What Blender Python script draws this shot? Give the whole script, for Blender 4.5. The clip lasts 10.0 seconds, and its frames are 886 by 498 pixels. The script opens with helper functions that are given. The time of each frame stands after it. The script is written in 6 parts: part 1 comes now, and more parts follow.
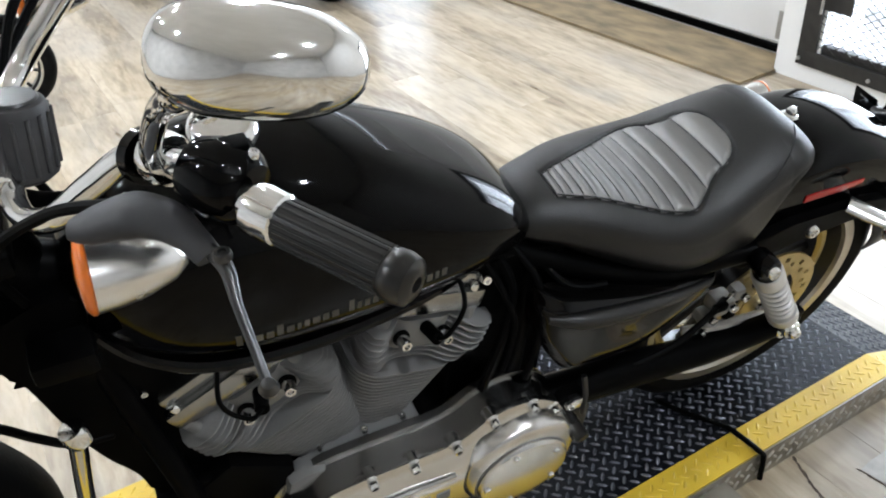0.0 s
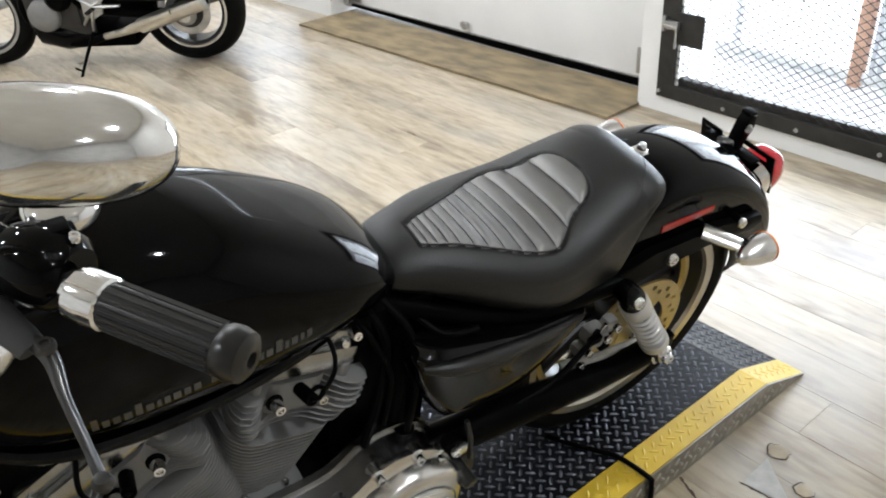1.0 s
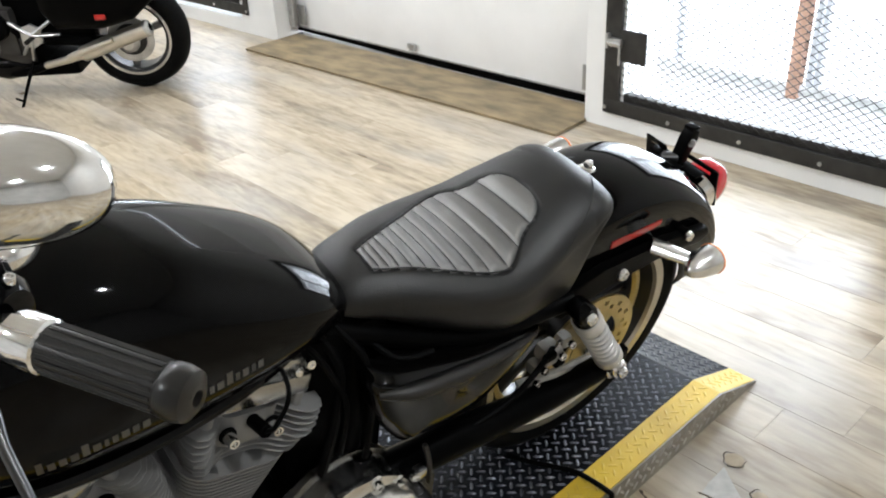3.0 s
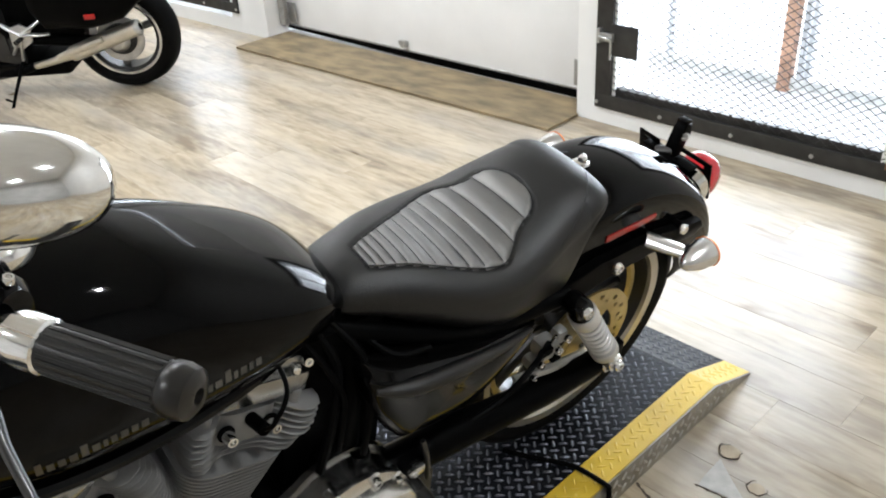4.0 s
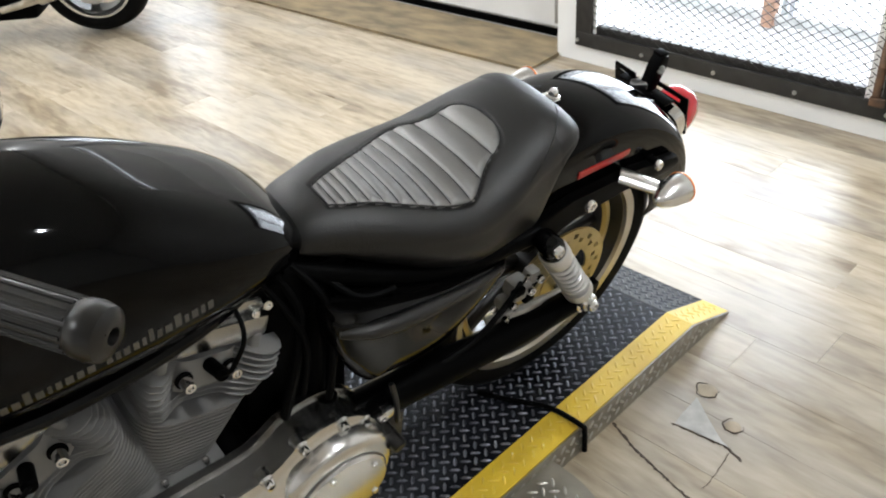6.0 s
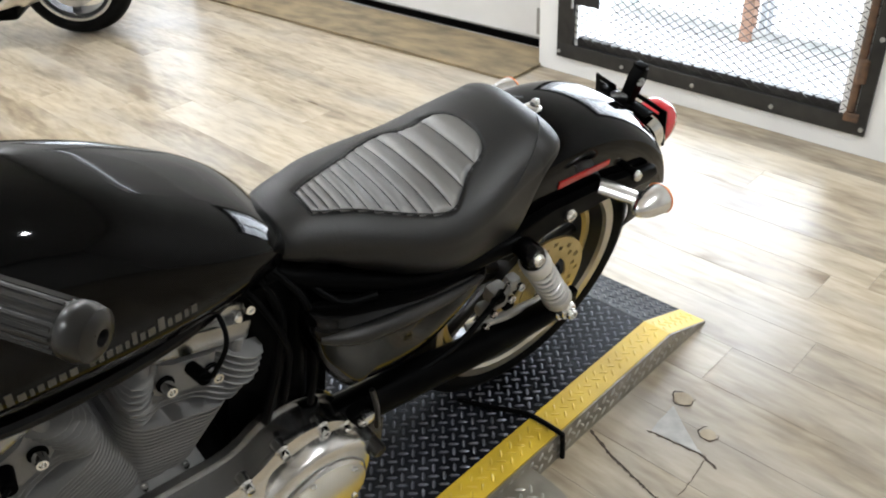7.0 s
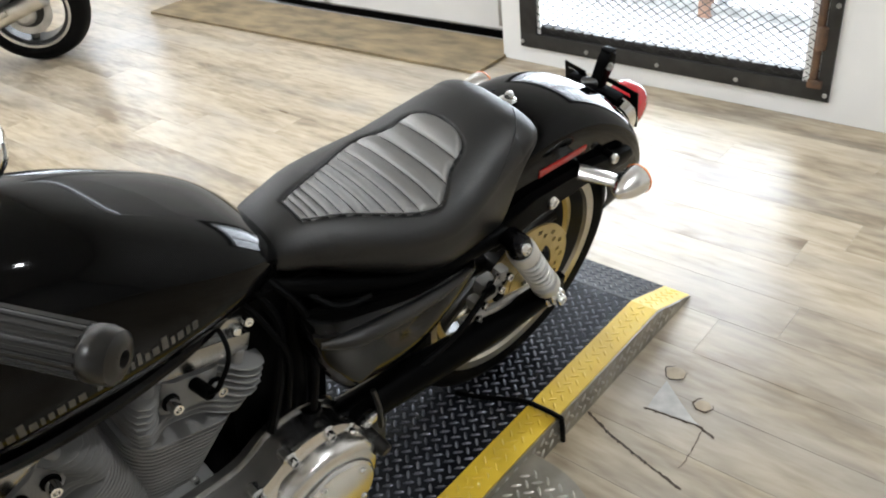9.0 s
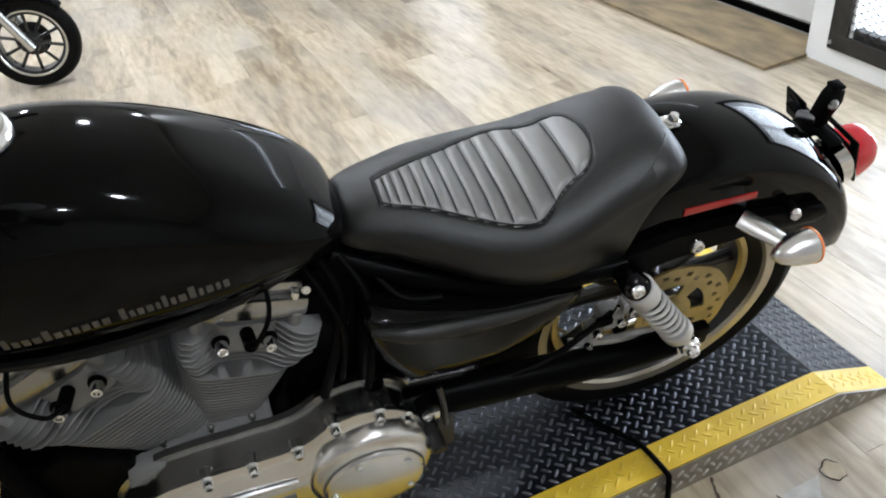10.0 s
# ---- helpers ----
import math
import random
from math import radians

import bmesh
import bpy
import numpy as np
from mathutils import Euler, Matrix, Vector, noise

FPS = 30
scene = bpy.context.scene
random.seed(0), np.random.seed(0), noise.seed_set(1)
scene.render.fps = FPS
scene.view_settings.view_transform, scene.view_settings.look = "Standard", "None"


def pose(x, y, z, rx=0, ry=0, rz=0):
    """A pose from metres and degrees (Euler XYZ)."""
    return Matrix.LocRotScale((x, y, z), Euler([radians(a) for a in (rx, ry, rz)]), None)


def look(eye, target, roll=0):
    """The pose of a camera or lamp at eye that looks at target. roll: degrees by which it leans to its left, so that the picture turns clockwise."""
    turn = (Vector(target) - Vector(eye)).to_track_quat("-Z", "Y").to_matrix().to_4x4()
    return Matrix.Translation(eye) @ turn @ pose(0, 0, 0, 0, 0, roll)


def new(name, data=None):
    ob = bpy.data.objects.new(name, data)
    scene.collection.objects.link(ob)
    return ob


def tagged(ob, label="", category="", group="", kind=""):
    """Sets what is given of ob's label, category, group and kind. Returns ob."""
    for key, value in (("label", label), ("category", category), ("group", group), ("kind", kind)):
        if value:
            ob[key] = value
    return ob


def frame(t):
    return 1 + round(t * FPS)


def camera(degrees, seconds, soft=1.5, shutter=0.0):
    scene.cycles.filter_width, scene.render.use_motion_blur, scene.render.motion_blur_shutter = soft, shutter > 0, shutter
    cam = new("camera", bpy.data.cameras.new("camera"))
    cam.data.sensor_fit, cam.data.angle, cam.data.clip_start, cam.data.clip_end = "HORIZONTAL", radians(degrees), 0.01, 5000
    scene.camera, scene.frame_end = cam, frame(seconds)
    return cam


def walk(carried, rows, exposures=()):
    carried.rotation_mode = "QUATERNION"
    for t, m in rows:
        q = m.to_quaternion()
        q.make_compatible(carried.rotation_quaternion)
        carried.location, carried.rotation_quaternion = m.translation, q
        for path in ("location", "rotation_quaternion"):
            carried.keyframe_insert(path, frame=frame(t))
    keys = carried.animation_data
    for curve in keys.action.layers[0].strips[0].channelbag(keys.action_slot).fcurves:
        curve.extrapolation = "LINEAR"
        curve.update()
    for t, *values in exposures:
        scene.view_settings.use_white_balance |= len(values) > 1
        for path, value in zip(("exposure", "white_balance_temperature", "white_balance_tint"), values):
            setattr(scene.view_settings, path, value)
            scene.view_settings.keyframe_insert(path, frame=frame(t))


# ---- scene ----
cam = camera(55.7, 10.0, soft=2.0)
PATH = [
    (0, (-1.012, -0.762, 1.363), (-0.177, 0.687, 0.267), -3.0),
    (0.2, (-0.991, -0.765, 1.368), (-0.049, 0.646, 0.31), -3.6),
    (0.5, (-0.972, -0.777, 1.379), (0.042, 0.607, 0.352), -4.0),
    (1, (-0.968, -0.782, 1.373), (0.095, 0.57, 0.352), -3.2),
    (1.5, (-0.961, -0.787, 1.375), (0.134, 0.562, 0.384), -3.7),
    (2, (-0.96, -0.789, 1.377), (0.159, 0.553, 0.403), -3.5),
    (2.5, (-0.958, -0.786, 1.377), (0.192, 0.525, 0.398), -3.1),
    (4, (-0.964, -0.781, 1.377), (0.203, 0.502, 0.382), -3.8),
    (4.5, (-0.957, -0.79, 1.372), (0.209, 0.478, 0.357), -3.9),
    (5, (-0.94, -0.78, 1.348), (0.186, 0.474, 0.271), -3.7),
    (5.2, (-0.926, -0.763, 1.336), (0.205, 0.467, 0.237), -4.5),
    (6.3, (-0.92, -0.789, 1.344), (0.223, 0.426, 0.239), -4.1),
    (6.5, (-0.921, -0.789, 1.345), (0.242, 0.405, 0.24), -3.5),
    (7, (-0.931, -0.791, 1.349), (0.247, 0.404, 0.259), -2.8),
    (7.5, (-0.93, -0.79, 1.348), (0.26, 0.399, 0.268), -3.2),
    (8, (-0.924, -0.795, 1.348), (0.251, 0.397, 0.254), -4.3),
    (8.5, (-0.937, -0.794, 1.348), (0.274, 0.358, 0.249), -7.0),
    (9, (-0.954, -0.789, 1.36), (0.256, 0.364, 0.26), -6.6),
    (9.2, (-0.915, -0.804, 1.377), (0.246, 0.438, 0.324), -8.6),
    (9.4, (-0.865, -0.815, 1.378), (0.096, 0.575, 0.309), -9.1),
    (9.5, (-0.821, -0.81, 1.383), (0.026, 0.644, 0.302), -8.1),
    (9.6, (-0.783, -0.83, 1.385), (0.032, 0.665, 0.337), -4.9),
    (9.8, (-0.716, -0.882, 1.374), (0.006, 0.623, 0.273), -2.3),
    (10, (-0.646, -0.888, 1.365), (-0.034, 0.635, 0.223), -5.3),
]
walk(cam, [(t, look(eye, target, roll)) for t, eye, target, roll in PATH],
     exposures=[(0, 0.17, 5980, 10), (0.3, 0.07, 6060, 10), (1, 0.02, 6200, 10), (2.5, 0.10, 6240, 10), (4, 0.12, 6240, 10), (6.5, 0.12, 6320, 10), (7.5, 0.11, 6280, 10), (9, 0.09, 6280, 10), (9.5, 0.05, 6080, 10), (10, 0.06, 5980, 10)])

# ---- world, daylight and lamps ----
world = bpy.data.worlds.new("World")
scene.world = world
world.use_nodes = True
wn = world.node_tree.nodes
sky = wn.new("ShaderNodeTexSky")
sky.sky_type = "NISHITA"
sky.sun_disc = False
sky.sun_elevation = radians(38)
sky.sun_rotation = radians(60)
wn["Background"].inputs[1].default_value = 0.12
world.node_tree.links.new(sky.outputs[0], wn["Background"].inputs[0])

# soft daylight entering by the opening behind the mesh gate
day = new("window_daylight", bpy.data.lights.new("window_daylight", "AREA"))
day.data.shape, day.data.size, day.data.size_y, day.data.energy = "RECTANGLE", 1.1, 1.34, 27
day.data.color = (0.84, 0.92, 1.0)
day.matrix_world = look((2.14, 0.65, 0.77), (0.0, 0.65, 0.5))
# First four follow glints on the tank; the rest are added for brightness.
LAMP_SPOTS = [(0.3, -1.7), (-1.0, -3.3), (0.4, 2.5), (1.4, 4.5), (-1.4, 2.4), (-0.7, 4.8), (-2.8, 2.5), (-3.2, 0.6), (-2.4, 4.8)]

# ---- materials ----
def surface(name, color, rough=0.5, metal=0.0, color2=None, scale=8.0, mix=0.35, bump=0.0, bump_scale=120.0, rough_var=0.12,
            stretch=(1, 1, 1), coat=0.0, per_object=0.0, spec=0.5):
    """Principled surface with variation at a coarse and a fine scale."""
    m = bpy.data.materials.new(name)
    m.use_nodes = True
    nt, nodes = m.node_tree, m.node_tree.nodes
    b = nodes["Principled BSDF"]
    link = nt.links.new
    tc = nodes.new("ShaderNodeTexCoord")
    mp = nodes.new("ShaderNodeMapping")
    mp.inputs["Scale"].default_value = stretch
    link(tc.outputs["Object"], mp.inputs[0])
    n1 = nodes.new("ShaderNodeTexNoise")
    n1.inputs["Scale"].default_value, n1.inputs["Detail"].default_value = scale, 5
    n2 = nodes.new("ShaderNodeTexNoise")
    n2.inputs["Scale"].default_value, n2.inputs["Detail"].default_value = bump_scale, 4
    link(mp.outputs[0], n1.inputs[0]), link(mp.outputs[0], n2.inputs[0])
    ramp = nodes.new("ShaderNodeMapRange")
    ramp.inputs[1].default_value, ramp.inputs[2].default_value = 0.3, 0.7
    link(n1.outputs[0], ramp.inputs[0])
    mixer = nodes.new("ShaderNodeMix")
    mixer.data_type = "RGBA"
    c2 = color2 or tuple(c * (1 - mix) for c in color)
    mixer.inputs[6].default_value, mixer.inputs[7].default_value = (*color, 1), (*c2, 1)
    link(ramp.outputs[0], mixer.inputs[0])
    last = mixer.outputs[2]
    if per_object:
        info = nodes.new("ShaderNodeObjectInfo")
        hsv = nodes.new("ShaderNodeHueSaturation")
        mr = nodes.new("ShaderNodeMapRange")
        mr.inputs[3].default_value, mr.inputs[4].default_value = 1 - per_object, 1 + per_object
        link(info.outputs["Random"], mr.inputs[0]), link(mr.outputs[0], hsv.inputs["Value"]), link(last, hsv.inputs["Color"])
        last = hsv.outputs[0]
    link(last, b.inputs["Base Color"])
    rr = nodes.new("ShaderNodeMapRange")
    rr.inputs[3].default_value, rr.inputs[4].default_value = max(0.02, rough - rough_var * rough), min(1, rough + rough_var)
    link(n1.outputs[0], rr.inputs[0]), link(rr.outputs[0], b.inputs["Roughness"])
    b.inputs["Metallic"].default_value = metal
    b.inputs["Specular IOR Level"].default_value = spec
    b.inputs["Coat Weight"].default_value = coat
    b.inputs["Coat Roughness"].default_value = 0.03
    if bump:
        bp = nodes.new("ShaderNodeBump")
        bp.inputs["Strength"].default_value, bp.inputs["Distance"].default_value = bump, 0.002
        link(n2.outputs[0], bp.inputs["Height"]), link(bp.outputs[0], b.inputs["Normal"])
    return m


def glow(name, color, strength):
    m = bpy.data.materials.new(name)
    m.use_nodes = True
    b = m.node_tree.nodes["Principled BSDF"]
    b.inputs["Base Color"].default_value = (0.8, 0.8, 0.8, 1)
    b.inputs["Emission Color"].default_value = (*color, 1)
    b.inputs["Emission Strength"].default_value = strength
    return m


def clear(name, color, rough=0.05, ior=1.45):
    m = bpy.data.materials.new(name)
    m.use_nodes = True
    b = m.node_tree.nodes["Principled BSDF"]
    b.inputs["Base Color"].default_value = (*color, 1)
    b.inputs["Transmission Weight"].default_value = 1.0
    b.inputs["Roughness"].default_value, b.inputs["IOR"].default_value = rough, ior
    return m


def planks_material():
    """Wood-look vinyl: long grain, greyish patches, a tone of its own for each plank."""
    m = bpy.data.materials.new("vinyl_plank")
    m.use_nodes = True
    nodes = m.node_tree.nodes
    b, link = nodes["Principled BSDF"], m.node_tree.links.new
    geo = nodes.new("ShaderNodeNewGeometry")
    info = nodes.new("ShaderNodeObjectInfo")
    add = nodes.new("ShaderNodeMath")
    add.operation = "ADD"
    link(info.outputs["Random"], add.inputs[0]), link(geo.outputs["Random Per Island"], add.inputs[1])
    frac = nodes.new("ShaderNodeMath")
    frac.operation = "FRACT"
    link(add.outputs[0], frac.inputs[0])
    comb = nodes.new("ShaderNodeCombineXYZ")
    mul = nodes.new("ShaderNodeMath")
    mul.operation, mul.inputs[1].default_value = "MULTIPLY", 0.09
    link(frac.outputs[0], mul.inputs[0]), link(mul.outputs[0], comb.inputs[2])
    shift = nodes.new("ShaderNodeVectorMath")
    shift.operation = "ADD"
    link(geo.outputs["Position"], shift.inputs[0]), link(comb.outputs[0], shift.inputs[1])
    def grain(scale, stretch, detail, twist):
        mp = nodes.new("ShaderNodeMapping")
        mp.inputs["Scale"].default_value = stretch
        link(shift.outputs[0], mp.inputs[0])
        n = nodes.new("ShaderNodeTexNoise")
        n.inputs["Scale"].default_value, n.inputs["Detail"].default_value, n.inputs["Distortion"].default_value = scale, detail, twist
        link(mp.outputs[0], n.inputs[0])
        return n.outputs[0]
    fine, broad, patch = grain(46, (1, 0.20, 1), 9, 0.3), grain(11, (1, 0.20, 1), 8, 0.5), grain(4.2, (1, 0.4, 1), 6, 0.4)
    ramp = nodes.new("ShaderNodeValToRGB")
    e = ramp.color_ramp.elements
    e[0].position, e[0].color = 0.35, (0.216, 0.166, 0.108, 1)
    e[1].position, e[1].color = 0.66, (0.555, 0.482, 0.366, 1)
    mid = e.new(0.5)
    mid.color = (0.410, 0.338, 0.236, 1)
    mx = nodes.new("ShaderNodeMath")
    mx.operation, mx.inputs[1].default_value = "MULTIPLY_ADD", 0.44
    link(fine, mx.inputs[0])
    mx2 = nodes.new("ShaderNodeMath")
    mx2.operation, mx2.inputs[1].default_value = "MULTIPLY", 0.56
    link(broad, mx2.inputs[0]), link(mx2.outputs[0], mx.inputs[2])
    tone = nodes.new("ShaderNodeMath")
    tone.operation, tone.inputs[1].default_value = "MULTIPLY_ADD", 0.13
    off = nodes.new("ShaderNodeMath")
    off.operation, off.inputs[1].default_value = "SUBTRACT", 0.06
    link(mx.outputs[0], off.inputs[0]), link(frac.outputs[0], tone.inputs[0]), link(off.outputs[0], tone.inputs[2])
    link(tone.outputs[0], ramp.inputs[0])
    grey = nodes.new("ShaderNodeMix")
    grey.data_type = "RGBA"
    grey.inputs[7].default_value = (0.355, 0.338, 0.315, 1)
    gm = nodes.new("ShaderNodeMapRange")
    gm.inputs[1].default_value, gm.inputs[2].default_value, gm.inputs[4].default_value = 0.44, 0.72, 0.55
    link(patch, gm.inputs[0]), link(gm.outputs[0], grey.inputs[0]), link(ramp.outputs[0], grey.inputs[6])
    link(grey.outputs[2], b.inputs["Base Color"])
    rr = nodes.new("ShaderNodeMapRange")
    rr.inputs[3].default_value, rr.inputs[4].default_value = 0.22, 0.42
    link(broad, rr.inputs[0]), link(rr.outputs[0], b.inputs["Roughness"])
    bp = nodes.new("ShaderNodeBump")
    bp.inputs["Strength"].default_value, bp.inputs["Distance"].default_value = 0.25, 0.0008
    link(fine, bp.inputs["Height"]), link(bp.outputs[0], b.inputs["Normal"])
    return m


M_PLANK = planks_material()
M_SUBFLOOR = surface("subfloor", (0.20, 0.15, 0.10), 0.8, color2=(0.12, 0.09, 0.06), bump=0.3)
M_WALL = surface("white_wall_paint", (0.88, 0.88, 0.87), 0.55, mix=0.08, scale=3, bump=0.12, bump_scale=60)
M_DOOR = surface("white_door_paint", (0.90, 0.90, 0.895), 0.4, mix=0.06, scale=4, bump=0.05)
M_CEIL = surface("ceiling_paint", (0.76, 0.76, 0.75), 0.8, mix=0.1, scale=2)
# Unseen south and west walls, kept below white so less light bounces back.
M_DIMWALL = surface("dimmed_wall_paint", (0.60, 0.60, 0.59), 0.7, mix=0.2, scale=2)
M_PLY = surface("plywood", (0.33, 0.245, 0.135), 0.55, color2=(0.135, 0.108, 0.066), scale=8, stretch=(1.7, 0.7, 1), bump=0.2, bump_scale=90)
M_STEELBLACK = surface("scuffed_black_steel", (0.022, 0.021, 0.020), 0.42, 0.2, color2=(0.045, 0.043, 0.04), scale=14, bump=0.15, spec=0.35)
M_RUST = surface("rusty_steel", (0.20, 0.11, 0.06), 0.65, 0.3, color2=(0.09, 0.06, 0.045), scale=30, bump=0.3)
M_GALV = surface("galvanised_steel", (0.55, 0.55, 0.54), 0.38, 0.85, mix=0.25, scale=25, bump=0.1)
M_ALU = surface("aluminium_frame", (0.52, 0.53, 0.55), 0.35, 0.8, mix=0.2)
M_BRICKY = surface("brown_post", (0.42, 0.24, 0.16), 0.7, mix=0.3, scale=20, bump=0.2)
M_DECK = surface("dark_tread_plate", (0.0045, 0.005, 0.0068), 0.30, 0.0, color2=(0.010, 0.011, 0.014), scale=5, bump=0.12, spec=0.11)
M_DECKTOP = surface("worn_tread_lugs", (0.13, 0.137, 0.158), 0.30, 0.8, color2=(0.05, 0.054, 0.064), scale=30, bump=0.1)
M_YELLOW = surface("yellow_safety_paint", (0.72, 0.50, 0.03), 0.42, color2=(0.58, 0.38, 0.03), scale=9, bump=0.2, mix=0.3)
M_SKIRT = surface("bare_tread_plate", (0.40, 0.375, 0.32), 0.38, 0.8, color2=(0.26, 0.24, 0.20), scale=12, bump=0.15)
M_PAINT = surface("gloss_black_paint", (0.0010, 0.0010, 0.0011), 0.045, color2=(0.0015, 0.0014, 0.0014), scale=3, rough_var=0.04, spec=0.13)
M_SATIN = surface("satin_black_coat", (0.0014, 0.0014, 0.0014), 0.30, color2=(0.002, 0.002, 0.002), scale=18, bump=0.06, spec=0.03)
M_BLACKIN = surface("black_rubber_part", (0.0011, 0.0011, 0.0011), 0.5, spec=0.03, scale=20, bump=0.1)
M_TYRE = surface("tyre_rubber", (0.0028, 0.0028, 0.0028), 0.6, spec=0.08, color2=(0.005, 0.005, 0.005), scale=20, bump=0.25, bump_scale=200)
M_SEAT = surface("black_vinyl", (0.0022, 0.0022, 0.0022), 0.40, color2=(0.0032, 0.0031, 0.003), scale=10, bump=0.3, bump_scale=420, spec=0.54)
# The seat's black vinyl, made pale and metallic to carry the pleats' sheen.
M_PLEATSHEEN = surface("pleated_vinyl_sheen", (0.25, 0.247, 0.242), 0.43, 0.9, color2=(0.21, 0.207, 0.203), scale=10, bump=0.25, bump_scale=420)
M_CHROME = surface("chrome", (0.88, 0.875, 0.86), 0.06, 1.0, mix=0.05, rough_var=0.05)
M_POLISH = surface("polished_cast_aluminium", (0.74, 0.725, 0.70), 0.17, 1.0, color2=(0.66, 0.65, 0.63), scale=12, bump=0.05)
M_CAST = surface("silver_powder_coat", (0.215, 0.212, 0.206), 0.5, 0.2, color2=(0.175, 0.172, 0.167), scale=14, bump=0.25, bump_scale=260)
M_COIL = surface("silver_coil_paint", (0.60, 0.59, 0.57), 0.30, 0.35, mix=0.12)
M_MACH = surface("machined_rim_lip", (0.62, 0.58, 0.50), 0.28, 0.9, mix=0.15, scale=20)
M_RIMBLACK = surface("black_wheel_coat", (0.012, 0.012, 0.012), 0.25, mix=0.2)
# Gold tint on the rim's inner ring stands for the reflected yellow edge.
M_RING = surface("yellow_reflection_rim", (0.68, 0.55, 0.25), 0.34, 0.9, mix=0.2, scale=20)
# Plain steel; the lift's yellow edge reflected in it is put into the colour.
M_ROTORTINT = surface("rotor_steel_yellow_reflection", (0.54, 0.44, 0.22), 0.3, 0.9, mix=0.2, scale=30)
M_RED = surface("red_reflector", (0.36, 0.010, 0.008), 0.18, mix=0.15, scale=40, coat=0.5)
M_REDLENS = surface("red_lamp_lens", (0.60, 0.02, 0.03), 0.12, mix=0.2, scale=18, coat=0.6)
M_AMBER = surface("amber_lens", (0.85, 0.20, 0.02), 0.15, mix=0.15, coat=0.5)
M_RUBBER = surface("grip_rubber", (0.006, 0.0055, 0.005), 0.24, mix=0.2, bump=0.1, spec=0.5)
M_SILVERINK = surface("silver_lettering", (0.115, 0.110, 0.100), 0.35, 0.6, mix=0.1)
M_CALIPER = surface("bare_cast_caliper", (0.50, 0.495, 0.48), 0.36, 0.6, mix=0.25, scale=40, bump=0.15)
M_BARELUG = surface("bright_bare_lugs", (0.52, 0.50, 0.45), 0.28, 0.85, mix=0.2, scale=40)
M_ROCKER = surface("polished_rocker_casting", (0.40, 0.396, 0.388), 0.2, 1.0, mix=0.2, scale=20, bump=0.05)
M_LEVER = surface("dull_polished_lever", (0.10, 0.10, 0.10), 0.26, 1.0, mix=0.2)
M_DULLCHROME = surface("dull_chrome", (0.62, 0.62, 0.62), 0.16, 1.0, mix=0.1)
M_BULLET = surface("satin_chrome", (0.86, 0.85, 0.83), 0.20, 1.0, mix=0.06)
M_COVER = surface("gloss_black_cover_paint", (0.0010, 0.0010, 0.0010), 0.07, color2=(0.0016, 0.0015, 0.0014), scale=4, rough_var=0.05, spec=0.19)
M_CABLE = surface("black_cable", (0.002, 0.002, 0.002), 0.5, mix=0.2, spec=0.05)
M_LAMP = glow("lamp_disc", (1.0, 0.96, 0.89), 110.0)
M_OUT = glow("daylight_backdrop", (0.90, 0.95, 1.0), 6.5)


# ---- mesh tools ----
def finish(name, bm, mat, parent=None, smooth=0.6):
    bmesh.ops.recalc_face_normals(bm, faces=bm.faces)
    me = bpy.data.meshes.new(name)
    bm.to_mesh(me)
    bm.free()
    for p in me.polygons:
        p.use_smooth = smooth > 0
    if smooth:
        me.set_sharp_from_angle(angle=smooth)
    me.materials.append(mat)
    ob = new(name, me)
    ob.parent = parent
    return ob


def part(name, bm, mat, parent, label="", smooth=0.6):
    ob = finish(name, bm, mat, parent, smooth)
    return tagged(ob, label) if label else ob


def thing(name, label, category, m=None, group="", kind=""):
    ob = new(name)
    ob.empty_display_size = 0.05
    if m is not None:
        ob.matrix_world = m
    return tagged(ob, label, category, group, kind)


def solid(name, bm, mat, label, category, group="", kind="", smooth=0.6):
    return tagged(finish(name, bm, mat, None, smooth), label, category, group, kind)


def box(bm, c, s, m=None, bevel=0.0):
    r = bmesh.ops.create_cube(bm, size=1.0, matrix=Matrix.Translation(c) @ (m or Matrix()) @ Matrix.Diagonal((*s, 1)))
    if bevel:
        edges = list({e for v in r["verts"] for e in v.link_edges})
        bmesh.ops.bevel(bm, geom=edges, offset=bevel, segments=2, affect="EDGES", profile=0.6)
    return bm


def boxes(*rows, bevel=0.0):
    bm = bmesh.new()
    for c, s in rows:
        box(bm, c, s, bevel=bevel)
    return bm


def axis_frame(d):
    return Vector(d).normalized().to_track_quat("Z", "Y").to_matrix().to_4x4()


def lathe(profile, centre=(0, 0, 0), axis=(0, 0, 1), seg=32, bm=None):
    """Turns rows of (radius, height) about an axis."""
    bm = bm or bmesh.new()
    m = Matrix.Translation(centre) @ axis_frame(axis)
    rings = []
    for r, h in profile:
        if r < 1e-6:
            rings.append([bm.verts.new(m @ Vector((0, 0, h)))])
        else:
            rings.append([bm.verts.new(m @ Vector((r * math.cos(a), r * math.sin(a), h))) for a in (2 * math.pi * k / seg for k in range(seg))])
    for a, b in zip(rings, rings[1:]):
        for k in range(seg):
            k2 = (k + 1) % seg
            if len(a) == 1 and len(b) == 1:
                continue
            if len(a) == 1:
                bm.faces.new((a[0], b[k], b[k2]))
            elif len(b) == 1:
                bm.faces.new((a[k], a[k2], b[0]))
            else:
                bm.faces.new((a[k], a[k2], b[k2], b[k]))
    return bm


